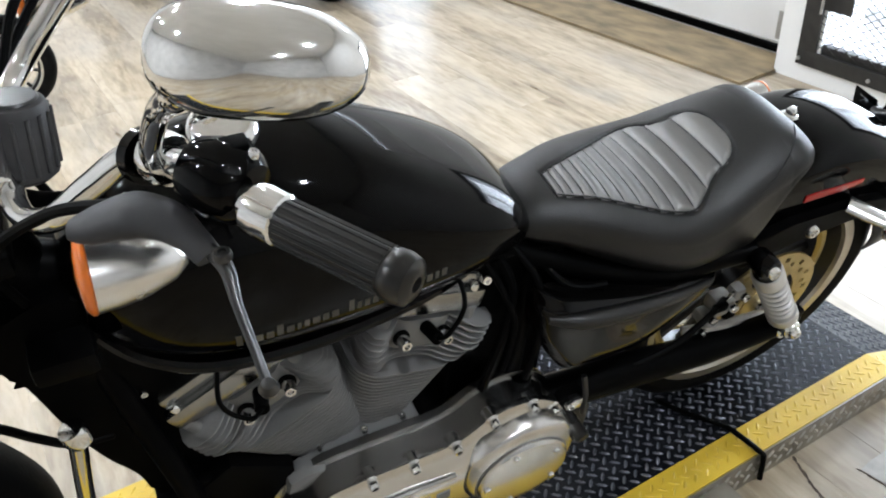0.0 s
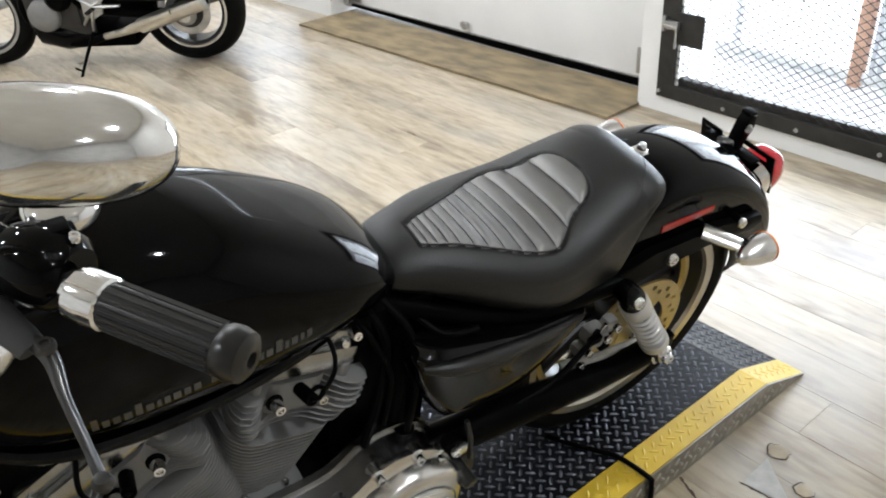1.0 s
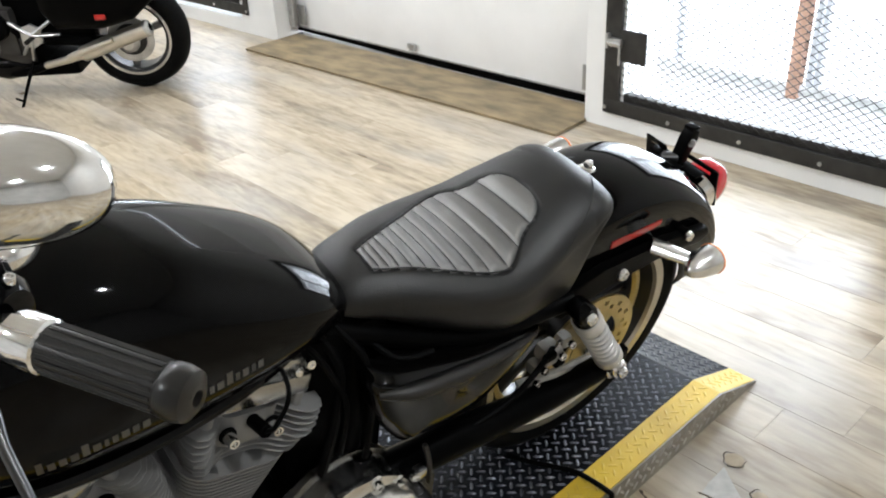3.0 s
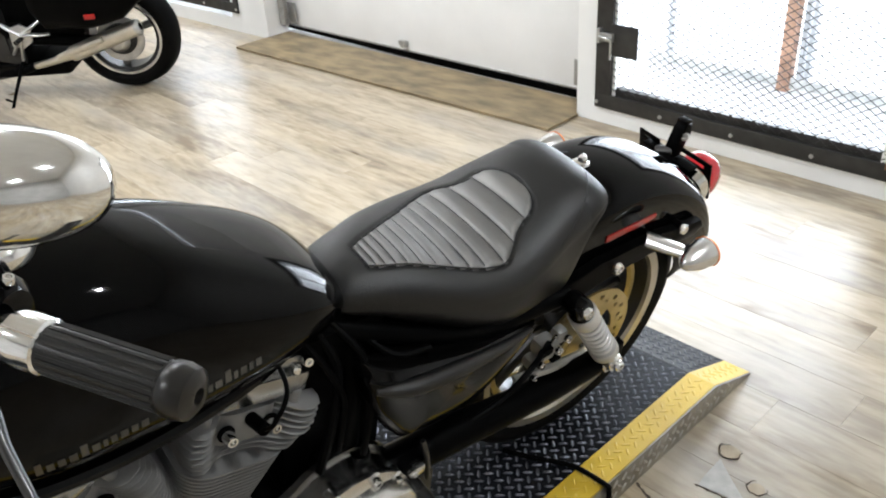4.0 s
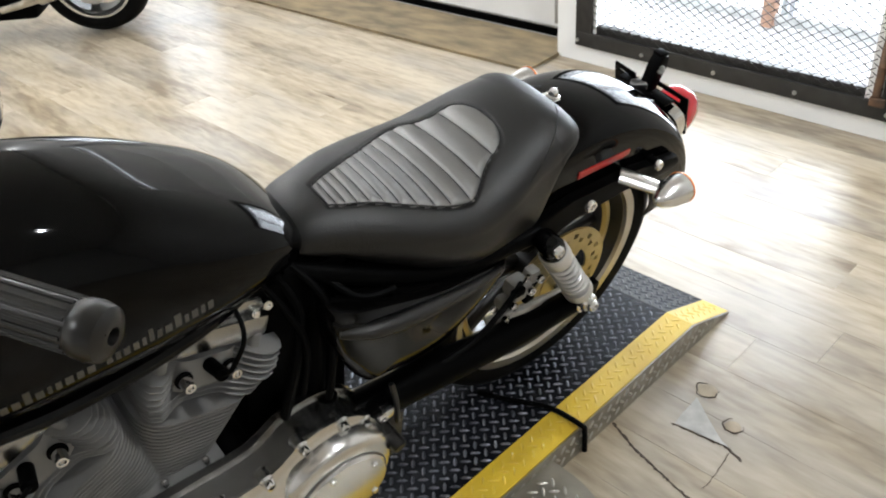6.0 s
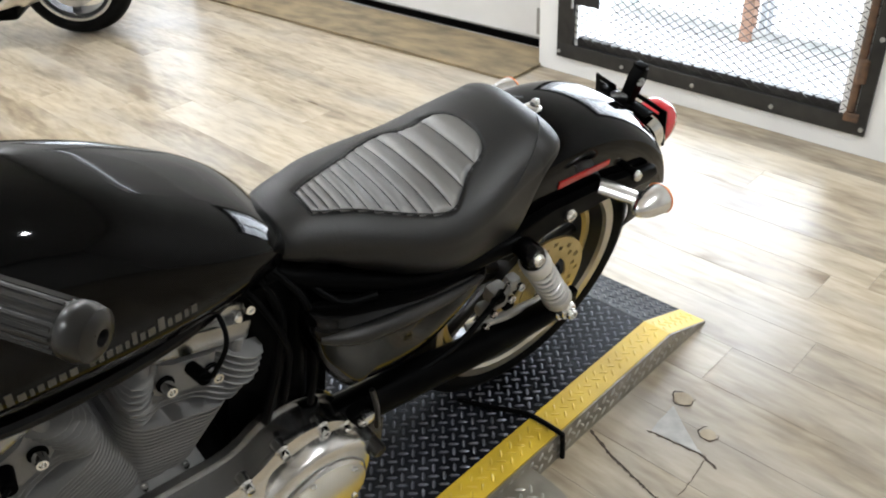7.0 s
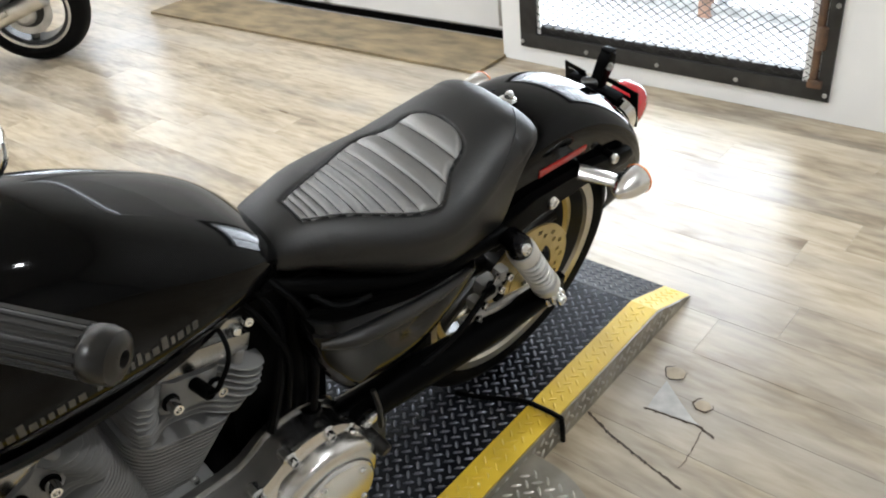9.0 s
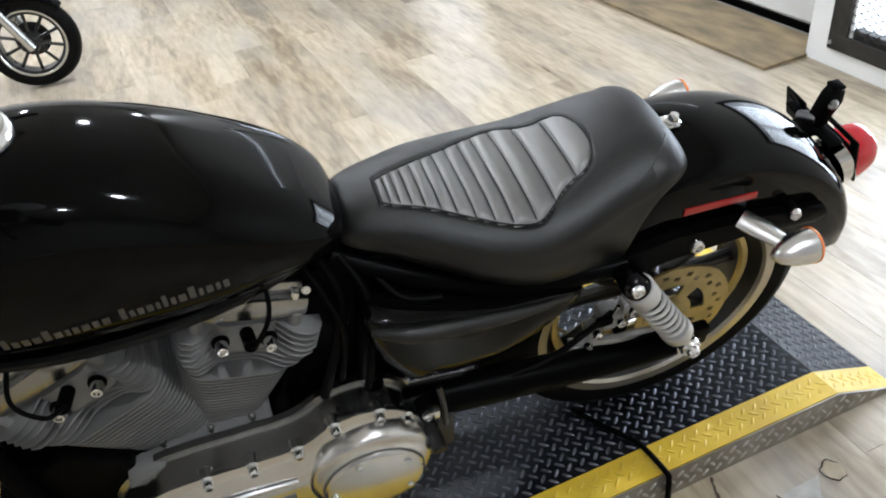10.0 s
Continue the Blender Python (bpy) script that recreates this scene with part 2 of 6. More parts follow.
def rod(a, b, r, seg=16, bm=None, r2=None):
    a, b = Vector(a), Vector(b)
    h, r2 = (b - a).length, r if r2 is None else r2
    return lathe([(0, 0), (r * 0.85, 0), (r, r * 0.2), (r2, h - r2 * 0.2), (r2 * 0.85, h), (0, h)], a, b - a, seg, bm)


def smooth_line(pts, n=8):
    pts = [Vector(p) for p in pts]
    out = []
    for i in range(len(pts) - 1):
        p0, p1, p2, p3 = pts[max(i - 1, 0)], pts[i], pts[i + 1], pts[min(i + 2, len(pts) - 1)]
        for k in range(n):
            t = k / n
            out.append(0.5 * (2 * p1 + (p2 - p0) * t + (2 * p0 - 5 * p1 + 4 * p2 - p3) * t * t + (3 * p1 - p0 - 3 * p2 + p3) * t ** 3))
    return out + [pts[-1]]


def tube(pts, r, seg=12, n=8, bm=None, flat=1.0):
    bm = bm or bmesh.new()
    line = smooth_line(pts, n) if n > 1 else [Vector(p) for p in pts]
    radii = r if isinstance(r, (list, tuple)) else [r, r]
    rings, side = [], None
    for i, p in enumerate(line):
        d = (line[min(i + 1, len(line) - 1)] - line[max(i - 1, 0)]).normalized()
        side = (d.cross(Vector((0, 0, 1))) if side is None else side - d * side.dot(d))
        if side.length < 1e-4:
            side = d.cross(Vector((1, 0, 0)))
        side.normalize()
        up = side.cross(d)
        f = i / (len(line) - 1) * (len(radii) - 1)
        k = min(int(f), len(radii) - 2)
        rad = radii[k] + (radii[k + 1] - radii[k]) * (f - k)
        rings.append([bm.verts.new(p + rad * (math.cos(a) * side + flat * math.sin(a) * up)) for a in (2 * math.pi * j / seg for j in range(seg))])
    for a, b in zip(rings, rings[1:]):
        for k in range(seg):
            bm.faces.new((a[k], a[(k + 1) % seg], b[(k + 1) % seg], b[k]))
    bm.faces.new(rings[0][::-1]), bm.faces.new(rings[-1])
    return bm


def loft(sections, bm=None, caps=True):
    bm = bm or bmesh.new()
    rings = [[bm.verts.new(p) for p in s] for s in sections]
    n = len(rings[0])
    for a, b in zip(rings, rings[1:]):
        for k in range(n):
            bm.faces.new((a[k], a[(k + 1) % n], b[(k + 1) % n], b[k]))
    if caps:
        bm.faces.new(rings[0][::-1]), bm.faces.new(rings[-1])
    return bm


def prism(outline, y0, y1, bevel=0.0, bm=None, m=None, seg=2):
    """Extrudes an outline of (x, z) from y0 to y1."""
    bm = bm or bmesh.new()
    a = [bm.verts.new((x, y0, z)) for x, z in outline]
    b = [bm.verts.new((x, y1, z)) for x, z in outline]
    n = len(a)
    f0, f1 = bm.faces.new(a), bm.faces.new(b[::-1])
    for k in range(n):
        bm.faces.new((a[k], b[k], b[(k + 1) % n], a[(k + 1) % n]))
    if bevel:
        bmesh.ops.bevel(bm, geom=list(f0.edges) + list(f1.edges), offset=bevel, segments=seg, affect="EDGES", profile=0.6)
    if m is not None:
        bmesh.ops.transform(bm, matrix=m, verts=bm.verts)
    return bm


def lerp_rows(rows, x):
    """Smooth interpolation in rows of (x, value, ...)."""
    if x <= rows[0][0]:
        return rows[0][1:]
    for a, b in zip(rows, rows[1:]):
        if x <= b[0]:
            t = (x - a[0]) / (b[0] - a[0])
            i = rows.index(a)
            p, q = rows[max(i - 1, 0)], rows[min(i + 2, len(rows) - 1)]
            out = []
            for k in range(1, len(a)):
                h = b[0] - a[0]
                s0 = (b[k] - p[k]) / (b[0] - p[0]) * h if b[0] > p[0] else b[k] - a[k]
                s1 = (q[k] - a[k]) / (q[0] - a[0]) * h if q[0] > a[0] else b[k] - a[k]
                out.append((2 * t ** 3 - 3 * t * t + 1) * a[k] + (t ** 3 - 2 * t * t + t) * s0 + (3 * t * t - 2 * t ** 3) * b[k] + (t ** 3 - t * t) * s1)
            return tuple(out)
    return rows[-1][1:]


def bolt(c, axis, r, h, bm=None, seg=12):
    """A domed screw head with a socket."""
    return lathe([(0, 0), (r, 0), (r, h * 0.6), (r * 0.8, h), (r * 0.5, h), (r * 0.45, h * 0.6), (0, h * 0.6)], c, axis, seg, bm)

# ---- the room ----
WX = 1.868                       # face of the outer wall
Y0, Y1, X0, CEIL = -5.2, 7.2, -4.8, 3.3
GY0, GY1, GZ0, GZ1 = 0.105, 1.195, 0.085, 1.44      # opening behind the mesh gate
DY0, DY1, DZ1 = 1.392, 3.66, 2.25                   # roll-up door opening
SY0, SY1 = 4.02, 5.3                                # second gate
T = 0.24
KINK = Matrix.Translation((WX, DY0, 0)) @ pose(0, 0, 0, 0, 0, 2.8) @ Matrix.Translation((-WX, -DY0, 0))   # the wall turns a little at the door post


def wall_east():
    xc = WX + T / 2
    bm = bmesh.new()
    def seg(y0, y1, z0, z1):
        box(bm, (xc, (y0 + y1) / 2, (z0 + z1) / 2), (T, y1 - y0, z1 - z0))
    seg(Y0 - 0.2, GY0, 0, CEIL)
    seg(GY0, GY1, 0, GZ0), seg(GY0, GY1, GZ1, CEIL)
    seg(GY1, DY0, 0, CEIL)
    bmesh.ops.remove_doubles(bm, verts=bm.verts, dist=1e-5)
    solid("wall_east", bm, M_WALL, "white painted outer wall beside the mesh gate", "wall", kind="structure", smooth=0)
    bm = bmesh.new()
    seg(DY0, DY1, DZ1, CEIL)
    seg(DY1, SY0, 0, CEIL)
    seg(SY0, SY1, 0, GZ0), seg(SY0, SY1, GZ1, CEIL)
    seg(SY1, Y1 + 0.2, 0, CEIL)
    bmesh.ops.remove_doubles(bm, verts=bm.verts, dist=1e-5)
    w = solid("wall_northeast", bm, M_WALL, "white painted outer wall round the roll-up door", "wall", kind="structure", smooth=0)
    w.matrix_world = KINK


wall_east()
solid("wall_north", boxes(((-1.5, Y1 + 0.1, CEIL / 2), (7.1, 0.2, CEIL))), M_WALL, "white painted end wall of the showroom", "wall", kind="structure", smooth=0)
solid("wall_south", boxes(((-1.5, Y0 - 0.1, CEIL / 2), (7.1, 0.2, CEIL))), M_DIMWALL, "side wall of the showroom, white paint dimmed to grey", "wall", kind="structure", smooth=0)
solid("wall_west", boxes(((X0 - 0.1, 1.0, CEIL / 2), (0.2, 12.8, CEIL))), M_DIMWALL, "back wall of the showroom, white paint dimmed to grey", "wall", kind="structure", smooth=0)
solid("ceiling", boxes(((-1.4, 1.0, CEIL + 0.06), (7.4, 12.8, 0.12))), M_CEIL, "white painted ceiling", "ceiling", kind="structure", smooth=0)
solid("ground", boxes(((12, 2.0, -0.13), (60, 60, 0.2))), surface("outdoor_concrete", (0.72, 0.72, 0.71), 0.8, mix=0.12, scale=1.5, bump=0.2),
      "pale concrete ground outdoors", "ground", kind="structure", smooth=0)
FLOOR = solid("floor", boxes(((-1.37, 1.0, -0.02), (7.1, 12.8, 0.032))), M_SUBFLOOR, "wood-look vinyl plank floor", "floor", kind="structure", smooth=0)


# round lamps under the ceiling
def ceiling_lamp(x, y):
    t = thing("ceiling_lamp", "round white ceiling lamp, switched on", "lamp", Matrix.Translation((x, y, CEIL)), "ceiling lamps")
    part("housing", lathe([(0, 0), (0.10, 0), (0.085, -0.03), (0.085, -0.07), (0.075, -0.075), (0.075, -0.06), (0, -0.06)]), M_DOOR, t)
    part("diffuser", lathe([(0, -0.064), (0.072, -0.064), (0.070, -0.07), (0, -0.073)]), M_LAMP, t)
    lamp = bpy.data.lights.new("lamp_light", "AREA")
    lamp.shape, lamp.size, lamp.energy, lamp.color = "DISK", 0.13, LAMP_WATTS, (0.955, 0.982, 1.0)
    ob = new("light", lamp)
    ob.parent = t
    ob.location = (0, 0, -0.09)


LAMP_WATTS = 32
for lx, ly in LAMP_SPOTS:
    ceiling_lamp(lx, ly)


# roll-up door
def rollup_door():
    t = thing("rollup_door", "white steel roll-up garage door, closed", "garage door", KINK @ Matrix.Translation((2.03, 0, 0)))
    w, yc = DY1 - DY0 - 0.02, (DY0 + DY1) / 2
    z = 0.052
    for k in range(4):
        part("door_panel", boxes(((0.02, yc, z + 0.265), (0.04, w, 0.526)), bevel=0.004), M_DOOR, t)
        z += 0.53
    bm = bmesh.new()
    for y0, y1, z0, z1 in ((DY0 + 0.01, yc - 0.1, 0.018, 0.020), (yc - 0.1, DY1 - 0.01, 0.020, 0.037)):
        ends = [[bm.verts.new((x, y, z)) for x, z in ((-0.013, low), (0.037, low), (0.037, 0.050), (-0.013, 0.050))] for y, low in ((y0, z0), (y1, z1))]
        for k in range(4):
            bm.faces.new((ends[0][k], ends[0][(k + 1) % 4], ends[1][(k + 1) % 4], ends[1][k]))
        bm.faces.new(ends[0][::-1]), bm.faces.new(ends[1])
    part("bottom_seal", bm, M_BLACKIN, t, "black rubber bottom seal")
    part("bottom_rail", boxes(((-0.002, yc, 0.056), (0.008, w, 0.008)), bevel=0.002), M_GALV, t, "bare metal bottom rail")
    for y in (DY0 + 0.035, DY1 - 0.035):
        part("track", boxes(((-0.055, y, 1.12), (0.03, 0.05, 2.1)), ((-0.035, y, 1.12), (0.012, 0.028, 2.1)), bevel=0.003), M_GALV, t, "galvanised guide track")
        part("roller_bracket", boxes(((-0.022, y + (0.045 if y < 2 else -0.045), 0.14), (0.006, 0.07, 0.12)),
                                     ((-0.03, y, 0.12), (0.014, 0.03, 0.03)), bevel=0.002), M_GALV, t, "galvanised roller bracket")
    part("lock_catch", boxes(((-0.018, 2.63, 0.10), (0.02, 0.05, 0.025)), ((-0.012, 2.63, 0.085), (0.03, 0.03, 0.02)), bevel=0.002), M_GALV, t, "small metal catch")


rollup_door()
solid("threshold", boxes(((2.062, (DY0 + DY1) / 2, 0.005), (0.096, DY1 - DY0 - 0.004, 0.018)), bevel=0.003), surface("concrete_sill", (0.42, 0.41, 0.39), 0.7, mix=0.2, bump=0.2),
      "grey concrete door threshold", "threshold", kind="structure").matrix_world = KINK


# plywood sheet before the door
def plywood():
    bm = bmesh.new()
    x0, x1, y0, y1 = 1.631, 2.012, 1.381, 3.656
    pts = [(x0 + 0.010, y0), (WX - 0.004, y0), (WX - 0.004, DY0 + 0.008), (x1, DY0 + 0.008), (x1, DY1 - 0.006), (WX - 0.004, DY1 - 0.006), (WX - 0.004, y1), (x0 - 0.005, y1)]
    a = [bm.verts.new((x, y, 0.014)) for x, y in pts]
    f = bm.faces.new(a)
    r = bmesh.ops.extrude_face_region(bm, geom=[f])
    bmesh.ops.translate(bm, vec=(0, 0, -0.012), verts=[v for v in r["geom"] if isinstance(v, bmesh.types.BMVert)])
    solid("plywood_sheet", bm, M_PLY, "worn plywood sheet lying on the floor before the door", "plywood", smooth=0).matrix_world = KINK


plywood()


# expanded-metal gates
def diamond_sheet(y0, y1, z0, z1, x, cell_y=0.0465, cell_z=0.0150, w=0.0034):
    """Zigzag strands that meet at their tips."""
    bm = bmesh.new()
    rows, cols = int((z1 - z0) / cell_z), int((y1 - y0) / cell_y * 2)
    for r in range(rows):
        ring = None
        for c in range(cols + 1):
            y, z = y0 + c * cell_y / 2, z0 + (r + 0.5) * cell_z + (0.43 * cell_z if (c + r) % 2 else -0.43 * cell_z)
            lean = 0.003 if (c + r) % 2 else -0.003
            nxt = [bm.verts.new((x + lean + dx, y, z + dz)) for dx, dz in ((-0.0012, -w / 2), (0.0012, -w / 2), (0.0012, w / 2), (-0.0012, w / 2))]
            if ring:
                for k in range(4):
                    bm.faces.new((ring[k], ring[(k + 1) % 4], nxt[(k + 1) % 4], nxt[k]))
            ring = nxt
    return bm


def mesh_gate(y0, y1, z0, z1, latch_high, place=Matrix()):
    t = thing("mesh_gate", "black steel gate of expanded metal mesh, closed", "gate", place @ Matrix.Translation((WX - 0.008, 0, 0)), "mesh gates")
    b = 0.098
    xm = -0.004
    for nm, c, s in (("bottom_bar", (0, (y0 + y1) / 2, z0 + b / 2 * 0.62), (0.012, y1 - y0, b * 0.62)), ("top_bar", (0, (y0 + y1) / 2, z1 - b / 2), (0.012, y1 - y0, b)),
                     ("hinge_bar", (0, y0 + 0.021, (z0 + 0.61 * b + z1 - b) / 2), (0.012, 0.042, z1 - z0 - 1.61 * b)), ("lock_bar", (0, y1 - 0.04, (z0 + 0.61 * b + z1 - b) / 2), (0.012, 0.08, z1 - z0 - 1.61 * b))):
        part(nm, boxes((c, s), bevel=0.0015), M_STEELBLACK, t)
    # inner angle frame that holds the mesh
    part("inner_angle", boxes(((0.030, (y0 + y1) / 2, z0 + 0.072), (0.034, y1 - y0 - 0.09, 0.040)), bevel=0.002), M_STEELBLACK, t)
    part("mesh", diamond_sheet(y0 + 0.03, y1 - 0.03, z0 + 0.052, z1 - 0.06, xm + 0.012), M_STEELBLACK, t, "expanded metal mesh", smooth=0)
    for k in range(5):
        y = y1 - 0.012 - k * (y1 - y0 - 0.025) / 4
        part("bolt_head", bolt((-0.006, y, z0 + 0.024), (-1, 0, 0), 0.0085, 0.006), M_GALV, t, "dull steel bolt head")
    for k in range(1, 7):
        part("bolt_head", bolt((-0.006, y1 - 0.014, z0 + 0.024 + k * 0.31), (-1, 0, 0), 0.0085, 0.006), M_GALV, t, "dull steel bolt head")
        part("bolt_head", bolt((-0.006, y0 + 0.014, z0 + 0.024 + k * 0.31), (-1, 0, 0), 0.0085, 0.006), M_GALV, t, "dull steel bolt head")
    if not latch_high:
        return
    # corroded hinge bar beside the frame
    h = part("hinge_post", rod((0.006, y0 + 0.062, z0 + 0.075), (0.006, y0 + 0.062, z1 - 0.1), 0.014), M_RUST, t, "rusty hinge post")
    part("hinge_knuckle", rod((-0.002, y0 + 0.05, z0 + 0.18), (-0.002, y0 + 0.05, z0 + 0.26), 0.018), M_RUST, h)
    part("hinge_knuckle", boxes(((0.0, y0 + 0.052, z0 + 0.06), (0.03, 0.05, 0.03)), bevel=0.004), M_RUST, h)
    p = part("lock_plate", boxes(((-0.010, y1 - 0.14, latch_high), (0.006, 0.13, 0.13)), bevel=0.001), M_STEELBLACK, t, "perforated black lock plate")
    part("latch", boxes(((-0.02, y1 - 0.055, latch_high + 0.01), (0.018, 0.075, 0.034)), ((-0.02, y1 - 0.025, latch_high + 0.012), (0.022, 0.016, 0.06)), bevel=0.003), M_GALV, t, "galvanised slide latch")
    part("latch_bolt", tube([(-0.034, y1 - 0.03, latch_high + 0.01), (-0.036, y1 - 0.085, latch_high + 0.008), (-0.036, y1 - 0.093, latch_high - 0.005), (-0.036, y1 - 0.093, latch_high - 0.075)], 0.0055), M_GALV, p)


mesh_gate(0.006, 1.288, 0.073, 1.54, 0.375)
mesh_gate(3.93, 5.4, 0.12, 1.54, 0, KINK)


# glazed fronts behind the gates, standing out on the step
def storefront(name, x, y0, y1, posts, place=Matrix()):
    t = thing(name, "aluminium shop front behind the mesh gate", "window", place, kind="structure")
    part("bottom_rail", boxes(((x, (y0 + y1) / 2, 0.012), (0.055, y1 - y0, 0.05)), bevel=0.004), surface("dirty_rail", (0.62, 0.62, 0.61), 0.6, color2=(0.34, 0.34, 0.33), scale=16, bump=0.2), t, "grey dirt-streaked bottom rail")
    for y in posts:
        part("post", boxes(((x, y, 1.2), (0.05, 0.022, 2.35)), bevel=0.003), M_ALU, t)
    ys = [y0] + sorted(posts) + [y1]
    for a, b in zip(ys, ys[1:]):
        if b - a > 0.15:
            pane = part("pane", boxes(((x, (a + b) / 2, 1.2), (0.006, b - a - 0.036, 2.32))), clear("window_glass", (0.97, 0.98, 0.98), 0.0), t, smooth=0)
            pane.visible_shadow = False


storefront("window_1", 2.78, -1.2, 1.70, (-0.4, 0.775, 0.812, 1.50))
storefront("window_2", 2.70, 3.6, 6.4, (4.4, 5.4), KINK)
for y0, y1, mm in ((GY0, GY1, Matrix()), (SY0, SY1, KINK)):
    solid("sill", boxes(((WX + T / 2, (y0 + y1) / 2, GZ0 - 0.003), (T - 0.01, y1 - y0 - 0.004, 0.012)), bevel=0.003), surface("sill_paint", (0.66, 0.66, 0.65), 0.6, mix=0.2, scale=9, bump=0.2), "pale dusty door sill", "sill", kind="structure").matrix_world = mm
solid("outside_post", boxes(((2.76, 0.872, 1.2), (0.06, 0.055, 2.45)), bevel=0.005), M_BRICKY, "brown timber post behind the mesh gate", "post")
solid("backdrop", boxes(((4.4, 2.5, 2.2), (0.05, 16, 5.0))), M_OUT, "overexposed daylight outside", "backdrop", kind="structure", smooth=0)

# ---- low lift platform ----
LY0, LY1, LZ = -0.058, 0.575, 0.072
LX0, LXB, LXE = -1.95, 0.534, 0.712
YELLOW = 0.070


def lugs(area, spacing, m, skip=None, long=0.0118, wide=0.0033, high=0.0024):
    """Raised lozenges of tread plate in a basket weave that stands askew to the plate's edges, on the plane of m."""
    bm = bmesh.new()
    (u0, u1), (v0, v1) = area
    d = spacing * math.sqrt(0.5)
    n = int((u1 - u0 + v1 - v0) / d / 2) + 2
    for a in range(-n, 2 * n):
        for b in range(-n, 2 * n):
            u, v = u0 + (a + b) * d, (v0 + v1) / 2 + (a - b) * d
            if not (u0 + 0.006 < u < u1 - 0.006 and v0 + 0.005 < v < v1 - 0.005) or (skip and skip(u, v)):
                continue
            t = radians(45 if (a + b) % 2 else -45)
            c, s = math.cos(t), math.sin(t)
            def at(p, q, h):
                return m @ Vector((u + c * p - s * q, v + s * p + c * q, h))
            base = [bm.verts.new(at(p, q, 0)) for p, q in ((-long, 0), (-long * 0.5, -wide), (long * 0.5, -wide), (long, 0), (long * 0.5, wide), (-long * 0.5, wide))]
            top = [bm.verts.new(at(p, q, high)) for p, q in ((-long * 0.65, 0), (long * 0.65, 0))]
            for f in ((0, 1, "a"), (1, 2, "ab"), (2, 3, "b"), (3, 4, "b"), (4, 5, "ba"), (5, 0, "a")):
                tops = [top["ab".index(k)] for k in f[2]]
                bm.faces.new([base[f[0]], base[f[1]]] + tops[::-1])
    return bm


def lift_platform():
    t = thing("lift_platform", "low motorcycle lift of black tread plate with yellow edges", "lift platform")
    slope = math.atan2(LZ - 0.006, LXE - LXB)
    inner0, inner1 = LY0 + YELLOW, LY1 - YELLOW
    def slab(y0, y1, mat, name, lab=""):
        z = LZ
        bm = bmesh.new()
        prof = [(LX0, 0.012), (LX0, z), (LXB, z), (LXE, 0.006), (LXE, 0.0), (LX0, 0.0)]
        a = [bm.verts.new((x, y0, h)) for x, h in prof]
        b = [bm.verts.new((x, y1, h)) for x, h in prof]
        bm.faces.new(a), bm.faces.new(b[::-1])
        for k in range(len(prof)):
            bm.faces.new((a[k], b[k], b[(k + 1) % len(prof)], a[(k + 1) % len(prof)]))
        return part(name, bm, mat, t, lab, smooth=0)
    deck = slab(inner0, inner1, M_DECK, "deck", "dark tread plate deck")
    for y0, y1 in ((LY0, inner0), (inner1, LY1)):
        edge = slab(y0, y1, M_YELLOW, "edge_strip", "yellow painted edge strip")
        for x0, x1, mm in ((LX0, LXB, Matrix.Translation((0, 0, LZ))),):
            tagged(part("tread_pattern", lugs(((x0, x1), (y0 + 0.003, y1)), 0.0208, mm, high=0.0014), M_YELLOW, edge), kind="stuff")
        mr = Matrix.Translation((LXB, 0, LZ)) @ pose(0, 0, 0, 0, math.degrees(slope), 0)
        tagged(part("tread_pattern", lugs(((0, (LXE - LXB) / math.cos(slope)), (y0 + 0.003, y1)), 0.0208, mr, high=0.0014), M_YELLOW, edge), kind="stuff")
    tagged(part("tread_pattern", lugs(((LX0, LXB), (inner0, inner1)), 0.0208, Matrix.Translation((0, 0, LZ))), M_DECKTOP, deck), kind="stuff")
    mr = Matrix.Translation((LXB, 0, LZ)) @ pose(0, 0, 0, 0, math.degrees(slope), 0)
    tagged(part("tread_pattern", lugs(((0, (LXE - LXB) / math.cos(slope)), (inner0, inner1)), 0.0208, mr), M_DECKTOP, deck), kind="stuff")
    # bare side skirts
    for y, sgn in ((LY0, -1), (LY1, 1)):
        sk = part("skirt", prism([(LX0, 0.0), (LX0, LZ - 0.002), (LXB, LZ - 0.002), (LXE, 0.005), (LXE, 0.0)], y + sgn * 0.001, y + sgn * 0.004), M_SKIRT, t, "bare tread plate skirt", smooth=0)
        ms = Matrix.Translation((0, y + sgn * 0.004, 0)) @ pose(0, 0, 0, 90 if sgn < 0 else -90, 0, 0)
        tagged(part("tread_pattern", lugs(((LX0, LXE), (0.002, LZ - 0.002) if sgn < 0 else (-LZ + 0.002, -0.002)), 0.0225, ms, lambda u, v: abs(v) > LZ - 0.010 - max(0.0, u - LXB) * 0.37, long=0.0108, wide=0.0036, high=0.003), M_BARELUG, sk), kind="stuff")
    return t


lift_platform()


